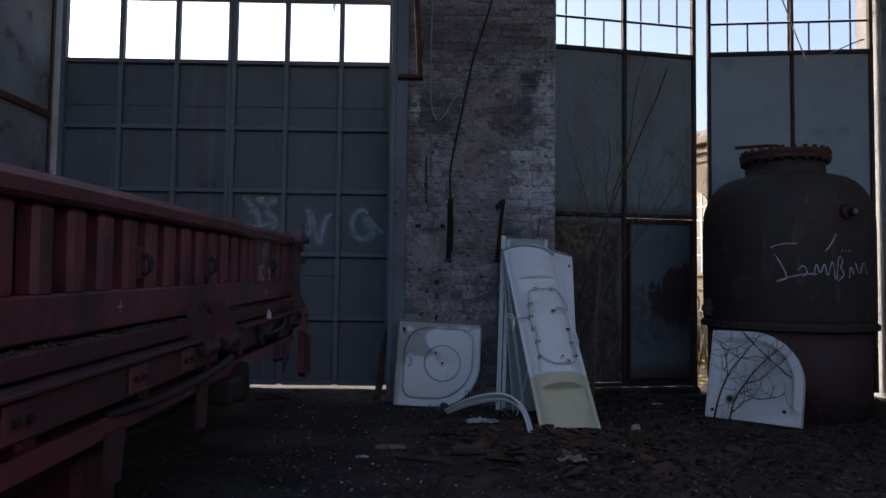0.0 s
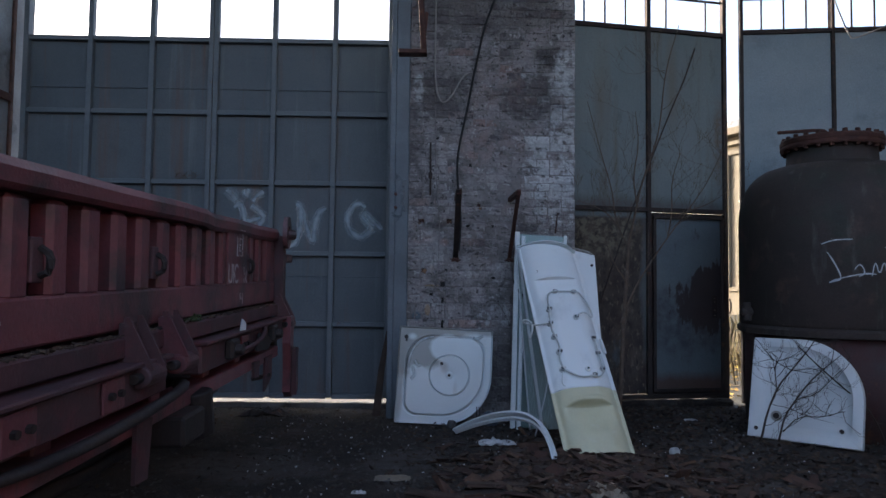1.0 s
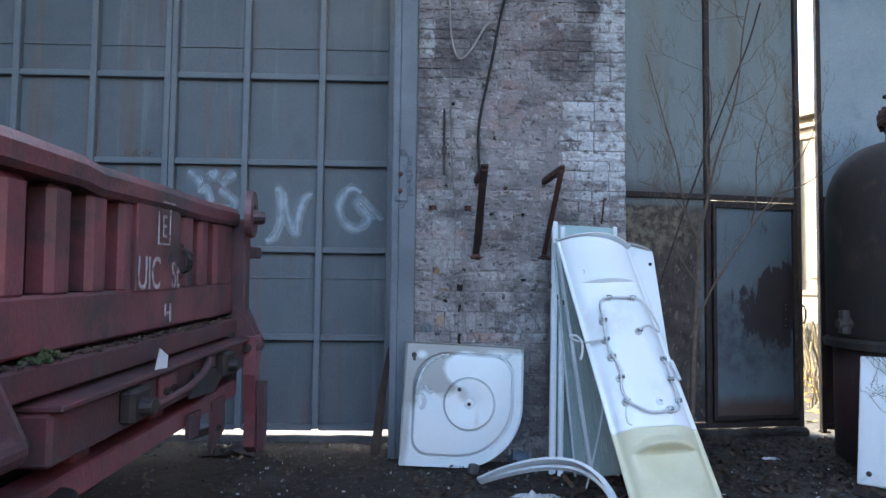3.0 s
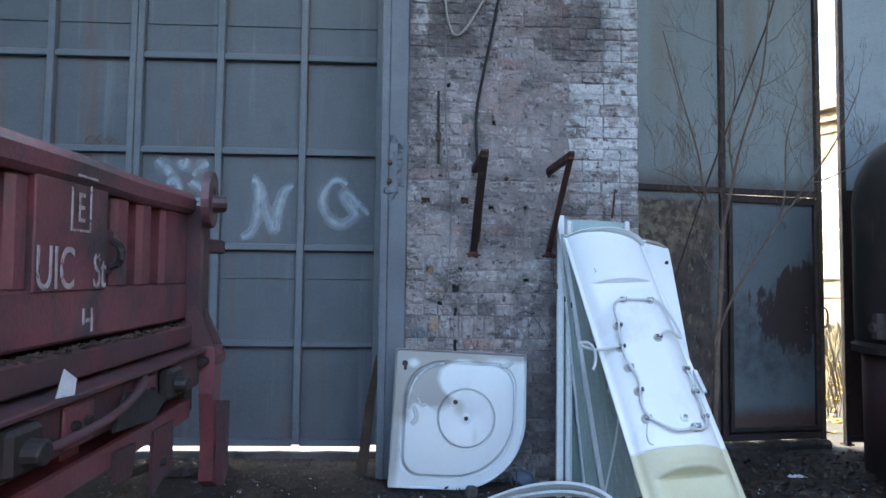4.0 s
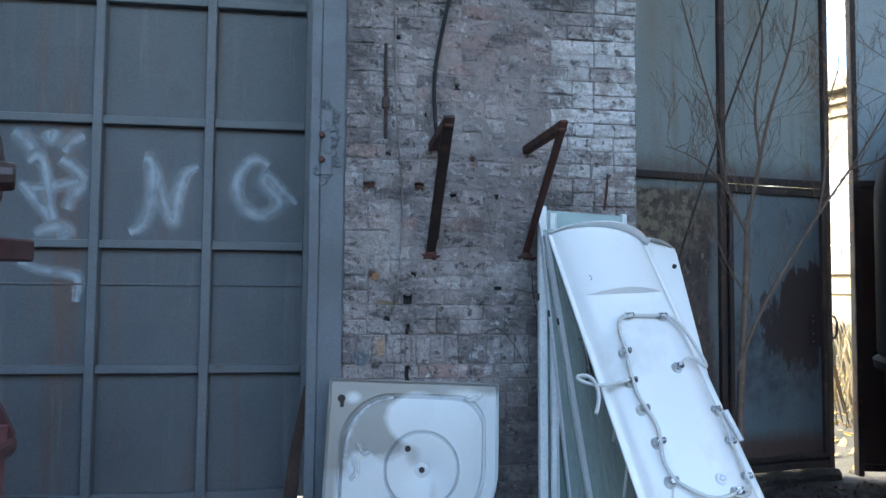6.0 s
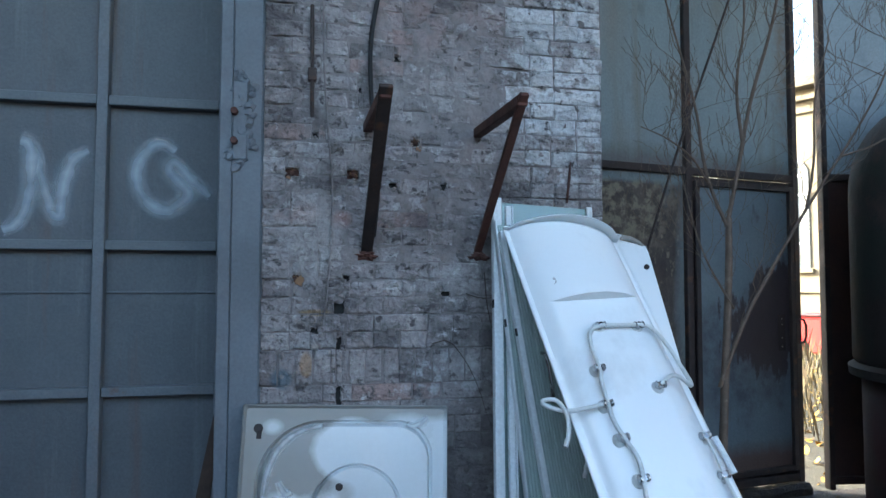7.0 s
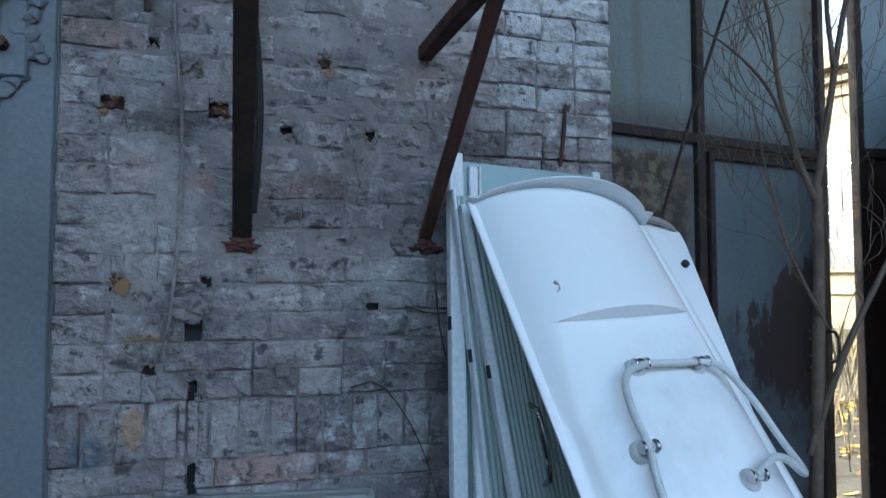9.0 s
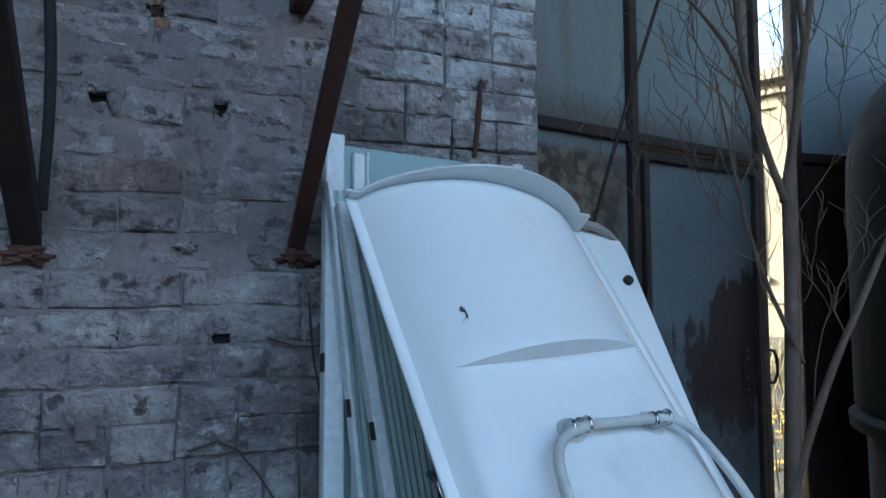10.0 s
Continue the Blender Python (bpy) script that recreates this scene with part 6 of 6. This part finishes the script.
v = part("valve_stub", cyl(vs_, vs_ + vd * 0.07, 0.085, 0.075, 18, None, 0.01), M_RUST, tank)
part("pipe_end", cyl(vs_ + vd * 0.06, vs_ + vd * 0.14, 0.042, None, 16, None, 0.004), M_STEEL_DARK, v)
part("pipe_bore", cyl(vs_ + vd * 0.13, vs_ + vd * 0.142, 0.026, None, 14), M_PLASTER, v)
part("side_valve", cyl((-TR + 0.03, -0.06, 1.06), (-TR - 0.10, -0.08, 1.06), 0.05, 0.035, 12, None, 0.01), M_TANK, tank)
part("side_valve_nut", cyl((-TR - 0.04, -0.07, 0.98), (-TR - 0.04, -0.07, 1.16), 0.045, 0.04, 8, None, 0.01), M_TANK, tank)


def tank_stroke(pts, w):
    """A sprayed stroke in angle (degrees from the front) and height, on the shell."""
    bm = ribbon([(radians(a) * TR, z) for a, z in pts], w, Matrix.Identity(4))
    for q in bm.verts:
        t = radians(-90) + q.co.x / TR
        q.co = Vector(((TR + 0.004) * math.cos(t), (TR + 0.004) * math.sin(t), q.co.z))
    part("spray_stroke", bm, M_SPRAY_TANK, tank, "white spray paint stroke")


for pts in ([(-34, 1.62), (-30, 1.52), (-26, 1.38), (-30, 1.36), (-33, 1.35)], [(-32, 1.36), (-24, 1.40), (-14, 1.43), (-8, 1.42)], [(-20, 1.46), (-17, 1.52), (-14, 1.43), (-18, 1.40)],
            [(-11, 1.40), (-9, 1.55), (-7, 1.40), (-4, 1.56), (-2, 1.36), (1, 1.60), (3, 1.36)], [(4, 1.36), (5, 1.62), (9, 1.56), (6, 1.49), (10, 1.43), (5, 1.36)],
            [(13, 1.38), (14, 1.52), (17, 1.42)], [(18, 1.55), (22, 1.40), (26, 1.58), (30, 1.42)], [(-4, 1.64), (0, 1.70), (4, 1.82)], [(-37, 1.68), (-30, 1.72), (-20, 1.72)]):
    tank_stroke(pts, 0.016)
for k in range(3):
    tank_stroke([(8 + 2.6 * k, 1.64), (8 + 2.6 * k, 1.665)], 0.012)


# ---- bare trees ----
def branch(bm, start, direction, length, radius, depth, rnd, bend=0.35, kids=(2, 4), rise=0.25):
    pts, rad = [Vector(start)], [radius]
    d = Vector(direction).normalized()
    n = 6
    for i in range(n):
        d = (d + Vector((rnd.uniform(-1, 1), rnd.uniform(-1, 1), rnd.uniform(-0.6, 1))) * bend * 0.4 + Vector((0, 0, rise * 0.15))).normalized()
        pts.append(pts[-1] + d * length / n)
        rad.append(radius * (1 - 0.72 * (i + 1) / n))
    tube(pts, [max(r, 0.0009) for r in rad], 6 if radius > 0.006 else 4, bm, 1 if radius > 0.008 else 0)
    if depth > 0:
        for k in range(rnd.randint(*kids)):
            i = rnd.randint(2, n - 1)
            side = Vector((rnd.uniform(-1, 1), rnd.uniform(-0.6, 0.6), rnd.uniform(-0.1, 0.9)))
            branch(bm, pts[i], (pts[i] - pts[i - 1]).normalized() * 0.7 + side * 0.7, length * rnd.uniform(0.4, 0.7), rad[i] * 0.6, depth - 1, rnd, bend, kids, rise)


def tree(label, trunk, radii, limbs, seed, material):
    t = thing("bare_tree", label, "tree")
    part("trunk", tube(trunk, radii, 9, None, 2), material, t, "", True)
    rnd = random.Random(seed)
    tw = bmesh.new()
    for pts, r0, r1 in limbs:
        k = len(pts)
        part("limb", tube(pts, [r0 + (r1 - r0) * i / (k - 1) for i in range(k)], 8, None, 2), material, t, "", True)
        for _ in range(7):
            i = rnd.randint(1, k - 1)
            q = Vector(pts[i - 1]).lerp(Vector(pts[i]), rnd.random())
            branch(tw, q, (rnd.uniform(-1, 1), rnd.uniform(-0.5, 0.3), rnd.uniform(0.1, 1)), rnd.uniform(0.2, 0.55), r1 * 0.75, 2, rnd, 1.1)
    tagged(part("twig_spray", tw, material, t), kind="stuff")
    return t


tree("slender bare young tree growing in front of the gate leaf",
     [(1.60, 6.95, -0.03), (1.625, 6.93, 0.4), (1.64, 6.927, 0.87), (1.685, 6.94, 1.4), (1.702, 6.955, 1.70)], [0.021, 0.019, 0.018, 0.016, 0.014],
     [([(1.69, 6.955, 1.66), (1.753, 6.96, 1.90), (1.82, 6.96, 2.23), (1.949, 6.97, 2.57), (2.007, 6.98, 2.80), (2.06, 7.0, 3.3), (2.2, 7.02, 3.75)], 0.011, 0.004),
      ([(1.695, 6.955, 1.66), (1.62, 6.95, 1.80), (1.57, 6.95, 1.976), (1.553, 6.95, 2.166), (1.471, 6.95, 2.434), (1.416, 6.96, 2.65), (1.33, 6.98, 3.0)], 0.009, 0.003),
      ([(1.624, 6.93, 0.96), (1.729, 6.90, 1.257), (1.849, 6.88, 1.464), (2.036, 6.88, 1.745), (2.22, 6.88, 1.983), (2.417, 6.87, 2.272), (2.56, 6.86, 2.6)], 0.010, 0.003),
      ([(2.036, 6.88, 1.745), (2.07, 6.86, 1.95), (2.06, 6.85, 2.25), (2.14, 6.84, 2.5)], 0.007, 0.003),
      ([(2.22, 6.88, 1.983), (2.40, 6.85, 2.04), (2.62, 6.82, 2.2)], 0.006, 0.002),
      ([(1.60, 6.95, 1.85), (1.50, 6.9, 1.95), (1.35, 6.85, 2.02), (1.2, 6.8, 2.05)], 0.006, 0.002),
      ([(1.70, 6.93, 1.30), (1.52, 6.9, 1.55), (1.42, 6.88, 1.9)], 0.006, 0.002),
      ([(1.78, 6.96, 2.05), (1.74, 6.95, 2.3), (1.80, 6.94, 2.6), (1.76, 6.93, 2.9)], 0.008, 0.003)], 7, M_BARK)
cable("leaning_rod", "thin dark rod leaning against the gate leaf", [(2.86, 8.335, 4.0), (2.66, 8.15, 3.55), (2.49, 8.02, 3.25), (2.12, 8.0, 2.33), (1.88, 7.99, 1.66), (1.52, 7.95, 0.62), (1.36, 7.93, -0.02)], 0.008, M_STEEL_DARK)
sh = thing("bare_shrub", "dark leafless shrub growing in front of the quadrant tray", "shrub")
rnd = random.Random(17)
tw = bmesh.new()
for pts, r0, r1 in (
        ([(2.611, 6.36, 0.045), (2.665, 6.36, 0.281), (2.76, 6.36, 0.497), (2.871, 6.36, 0.623), (2.989, 6.36, 0.76), (3.072, 6.36, 0.877)], 0.01, 0.003),
        ([(2.757, 6.36, 0.047), (2.81, 6.36, 0.254), (2.904, 6.36, 0.384), (3.016, 6.36, 0.529), (3.149, 6.36, 0.646), (3.281, 6.36, 0.749)], 0.009, 0.003),
        ([(2.931, 6.36, 0.817), (3.062, 6.36, 0.689), (3.206, 6.36, 0.561), (3.342, 6.36, 0.447), (3.481, 6.36, 0.342), (3.601, 6.37, 0.154), (3.681, 6.4, -0.03)], 0.0045, 0.009),
        ([(2.665, 6.36, 0.281), (2.754, 6.36, 0.454), (2.726, 6.36, 0.627), (2.8, 6.36, 0.772)], 0.005, 0.002),
        ([(2.795, 6.36, 0.125), (2.927, 6.36, 0.255), (3.13, 6.36, 0.243), (3.32, 6.36, 0.303), (3.451, 6.36, 0.262)], 0.005, 0.002),
        ([(2.871, 6.36, 0.623), (2.726, 6.36, 0.699), (2.639, 6.36, 0.799)], 0.004, 0.002),
        ([(2.904, 6.36, 0.384), (3.074, 6.36, 0.429), (3.206, 6.36, 0.561), (3.309, 6.36, 0.648)], 0.004, 0.002)):
    k = len(pts)
    part("stem", tube(pts, [r0 + (r1 - r0) * i / (k - 1) for i in range(k)], 6, None, 1), M_TWIG, sh, "", True)
    for _ in range(7):
        i = rnd.randint(1, k - 1)
        q = Vector(pts[i - 1]).lerp(Vector(pts[i]), rnd.random())
        if q.z > 0.12:
            branch(tw, q, (rnd.uniform(-1, 1), rnd.uniform(-0.5, 0.05), rnd.uniform(-0.35, 0.6)), rnd.uniform(0.2, 0.42), 0.0034, 2, rnd, 1.3, (2, 3), -0.05)
tagged(part("twig_spray", tw, M_TWIG, sh), kind="stuff")

# ---- litter on the ground ----
rl = random.Random(31)


def leaf_litter(name, label, count, place, material, size, lift=0.0):
    verts, faces = [], []
    for _ in range(count):
        x, y = place()
        s = size * rl.uniform(0.6, 1.4)
        a = rl.uniform(0, 6.28)
        z = ground_height(x, y) + lift + rl.uniform(0.002, 0.014)
        m = Matrix.Translation((x, y, z)) @ pose(0, 0, 0, rl.gauss(0, 16), rl.gauss(0, 16), math.degrees(a))
        k = len(verts)
        c = s * rl.uniform(0.1, 0.35)
        for p in ((-s, 0, c), (-0.35 * s, 0.45 * s, 0.2 * c), (0.5 * s, 0.38 * s, 0.3 * c), (s, 0.05 * s, c), (0.45 * s, -0.4 * s, 0.25 * c), (-0.4 * s, -0.42 * s, 0.3 * c)):
            verts.append(m @ Vector(p))
        faces += [(k, k + 1, k + 5), (k + 1, k + 2, k + 4, k + 5), (k + 2, k + 3, k + 4)]
    me = bpy.data.meshes.new("mesh")
    me.from_pydata(verts, [], faces)
    me.materials.append(material)
    return tagged(new(name, me), label, "litter", kind="stuff")


def right_side():
    while True:
        x, y = rl.uniform(-0.3, 5.2), rl.uniform(2.5, 8.2)
        if rl.random() < 0.25 + 0.75 * smooth(0.0, 1.3, x):
            return x, y


leaf_litter("leaf_litter", "dead brown leaves scattered over the earth", 12000, right_side, M_LEAVES, 0.028)
leaf_litter("slab_litter", "sparse dead leaves on the concrete slabs", 1600, lambda: (rl.uniform(-3, 0.2), rl.uniform(2.5, 7.9)), M_LEAVES, 0.02, 0.012)
leaf_litter("yellow_leaves", "yellow leaves fallen outside the gate", 1800, lambda: (rl.uniform(2.6, 8.0), rl.uniform(8.4, 15)), M_LEAVES_YELLOW, 0.05)


def chips_heap(name, label, count, place, material, size, cat):
    bm = bmesh.new()
    for _ in range(count):
        x, y = place()
        s = size * rl.uniform(0.4, 1.6)
        m = Matrix.Translation((x, y, ground_height(x, y) + rl.uniform(0.0, 0.022))) @ pose(0, 0, 0, rl.gauss(0, 14), rl.gauss(0, 14), rl.uniform(0, 360)) @ Matrix.Diagonal((s, s * rl.uniform(0.25, 0.6), rl.uniform(0.004, 0.012), 1))
        r = bmesh.ops.create_cube(bm, size=1, matrix=m)
        for q in r["verts"]:
            q.co += Vector((rl.uniform(-1, 1), rl.uniform(-1, 1), rl.uniform(-0.3, 0.3))) * s * 0.14
    return tagged(part(name, bm, material), label, cat, kind="stuff")


chips_heap("wood_chips", "heap of rotten bark and wood chips before the panels", 1100, lambda: (rl.gauss(1.05, 0.42), rl.gauss(5.6, 0.3)), M_CHIPS, 0.07, "debris")
chips_heap("bark_slabs", "large slabs of reddish rotten bark before the panels", 150, lambda: (rl.gauss(1.05, 0.5), rl.gauss(5.5, 0.38)), M_BARK_SLAB, 0.15, "debris")
chips_heap("rubble", "small stones and rubble on the earth", 4200, lambda: (rl.uniform(-3.2, 4.0), rl.uniform(2.6, 8.0)), M_CONCRETE, 0.02, "rubble")
chips_heap("pale_crumbs", "small pale crumbs of plaster and plastic on the earth", 260, lambda: (rl.uniform(-1.5, 2.8), rl.uniform(3.6, 7.4)), M_FILM, 0.012, "debris")
for i, (x, y, a, l) in enumerate(((0.62, 6.1, 50, 0.42), (0.80, 5.55, 20, 0.35), (1.35, 5.3, -40, 0.4), (0.4, 5.2, 10, 0.5), (0.0, 5.0, -15, 0.45), (1.9, 5.1, 60, 0.3))):
    pl = box(-l / 2, l / 2, -0.035, 0.035, 0.0, 0.022, 0.006)
    for q in pl.verts:
        q.co += Vector((rl.uniform(-0.02, 0.02), rl.uniform(-0.008, 0.008), 0))
    ob = tagged(part("rotten_plank", pl, M_WOOD), "short rotten plank lying on the wood chips", "plank", "rotten planks")
    ob.matrix_world = pose(x, y, ground_height(x, y) + 0.004, 2, 3, a)


def crumple(name, label, x, y, w, d, h, material, seed, cat):
    bm = bmesh.new()
    n = 9
    vs = [[bm.verts.new((x + w * (i / n - 0.5) + 0.02 * noise.noise((i, j, seed)), y + d * (j / n - 0.5) + 0.02 * noise.noise((i, j, seed + 5)), ground_height(x, y) + 0.01 + h * abs(noise.noise((i * 0.8, j * 0.8, seed + 9))) * (1 - abs(2 * i / n - 1) ** 3))) for i in range(n + 1)] for j in range(n + 1)]
    for j in range(n):
        for i in range(n):
            if (i in (0, n - 1)) and (j in (0, n - 1)):
                continue
            bm.faces.new((vs[j][i], vs[j][i + 1], vs[j + 1][i + 1], vs[j + 1][i]))
    return tagged(part(name, bm, material), label, cat)


crumple("plastic_film", "crumpled sheet of torn clear plastic on the litter", 0.46, 6.42, 0.32, 0.2, 0.07, M_FILM, 1.3, "plastic film")
crumple("paper_rag", "pale crumpled rag on the wood chips", 1.02, 5.05, 0.22, 0.3, 0.07, M_CARD, 4.1, "rag")
crumple("cardboard_scrap", "flat scrap of damp cardboard on the earth", -0.33, 5.38, 0.24, 0.15, 0.02, M_CARD, 6.1, "cardboard")
crumple("paper_ball_flat", "small white scrap of paper on the earth", -0.52, 5.05, 0.09, 0.06, 0.03, M_FILM, 8.1, "paper")
crumple("white_scrap", "white paper scrap on the ground by the gate", 2.45, 7.45, 0.13, 0.06, 0.03, M_FILM, 2.1, "paper")
cup = lathe([(0.028, 0.0), (0.032, 0.01), (0.036, 0.05), (0.034, 0.052), (0.030, 0.012), (0.0001, 0.01)], 20)
tagged(part("plastic_cup", cup, M_FILM, smooth=True), "small white plastic cup lying in the litter", "cup").matrix_world = pose(1.77, 6.05, 0.03, 80, 0, 30)
brickbit = box(-0.035, 0.035, -0.03, 0.03, -0.0, 0.07, 0.012)
tagged(part("stone", brickbit, M_CONCRETE), "grey stone wedged under the tray's edge", "stone").matrix_world = pose(0.10, 7.0, -0.006, 5, 8, 30)
bag = bmesh.new()
bmesh.ops.create_icosphere(bag, subdivisions=3, radius=0.09)
for q in bag.verts:
    q.co *= 1 + 0.35 * noise.noise(q.co * 14)
    q.co.z *= 0.7
tagged(part("blue_bag", bag, mat("dull_blue_plastic", (0.07, 0.10, 0.14), (0.05, 0.07, 0.10), 9, 0.4)), "crumpled dull blue bag in the corner by the pier", "bag").matrix_world = Matrix.Translation((0.47, 7.2, 0.045))
rag = crumple("dark_rag", "dark crumpled rag on the slab by the gate", -1.72, 7.5, 0.5, 0.22, 0.11, M_STEEL_DARK, 3.3, "rag")

# ---- outside the gate ----
fac = thing("factory_building", "sunlit cream factory building with arched windows and cornice", "building", pose(15.0, 32.0, 0, 0, 0, -65))
part("wall", box(-18, 18, 0, 6, -0.2, 8.6), M_FACADE, fac)
for z, h, o in ((8.6, 0.35, 0.5), (8.15, 0.18, 0.25), (7.7, 0.12, 0.12), (1.1, 0.2, 0.12)):
    part("cornice", box(-18 - o, 18 + o, -o, -0.004, z, z + h, 0.02), M_FACADE, fac)
part("roof", box(-18.3, 18.3, -0.4, 6.3, 8.96, 9.3), M_PLASTER, fac)
for i in range(11):
    x = -16.2 + 3.2 * i
    wdw = part("window", plate([(x - 0.8, 2.0), (x + 0.8, 2.0), (x + 0.8, 5.4)] + [(x + 0.8 * math.cos(a), 5.4 + 0.8 * math.sin(a)) for a in [k * math.pi / 10 for k in range(1, 10)]] + [(x - 0.8, 5.4)], 0.06, Matrix.Translation((0, -0.035, 0))), M_FACADE_GLASS, fac, "arched window")
    for k in (-0.4, 0.0, 0.4):
        part("mullion", box(x + k - 0.03, x + k + 0.03, -0.10, -0.066, 2.0, 6.0), M_ALU, wdw)
    for z in (2.9, 3.8, 4.7, 5.4):
        part("mullion", box(x - 0.79, x + 0.79, -0.11, -0.102, z - 0.03, z + 0.03), M_ALU, wdw)
    part("sill", box(x - 0.95, x + 0.95, -0.2, -0.004, 1.82, 1.98, 0.02), M_FACADE, wdw)
    part("pilaster", box(x + 1.35, x + 1.85, -0.18, -0.004, 1.3, 7.7, 0.02), M_FACADE, fac)
gr = bmesh.new()
rg = random.Random(77)
for k in range(5200):
    x, y = rg.uniform(3.4, 13.5), rg.uniform(9.6, 22)
    h = rg.uniform(0.15, 0.75) * (0.5 + 0.5 * noise.noise((x, y, 3)) + 0.3)
    a = rg.uniform(0, 6.28)
    dx, dy = 0.25 * h * math.cos(a), 0.25 * h * math.sin(a)
    w = 0.006
    q = [gr.verts.new(p) for p in ((x - w, y, -0.02), (x + w, y, -0.02), (x + w * 0.6 + dx * 0.4, y + dy * 0.4, 0.6 * h), (x + dx, y + dy, h))]
    gr.faces.new((q[0], q[1], q[2]))
    gr.faces.new((q[0], q[2], q[3]))
tagged(part("dry_grass", gr, M_GRASS), "tall dry yellow grass in the yard", "grass", kind="stuff")
car = thing("red_bin", "small red bin far off in the yard", "bin", pose(10.2, 16.4, 0, 0, 0, 30))
part("body", box(-0.35, 0.35, -0.25, 0.25, 0.0, 0.75, 0.05), M_REDCAR, car)
part("lid", box(-0.37, 0.37, -0.27, 0.27, 0.752, 0.82, 0.03), M_WAGON_DARK, car)
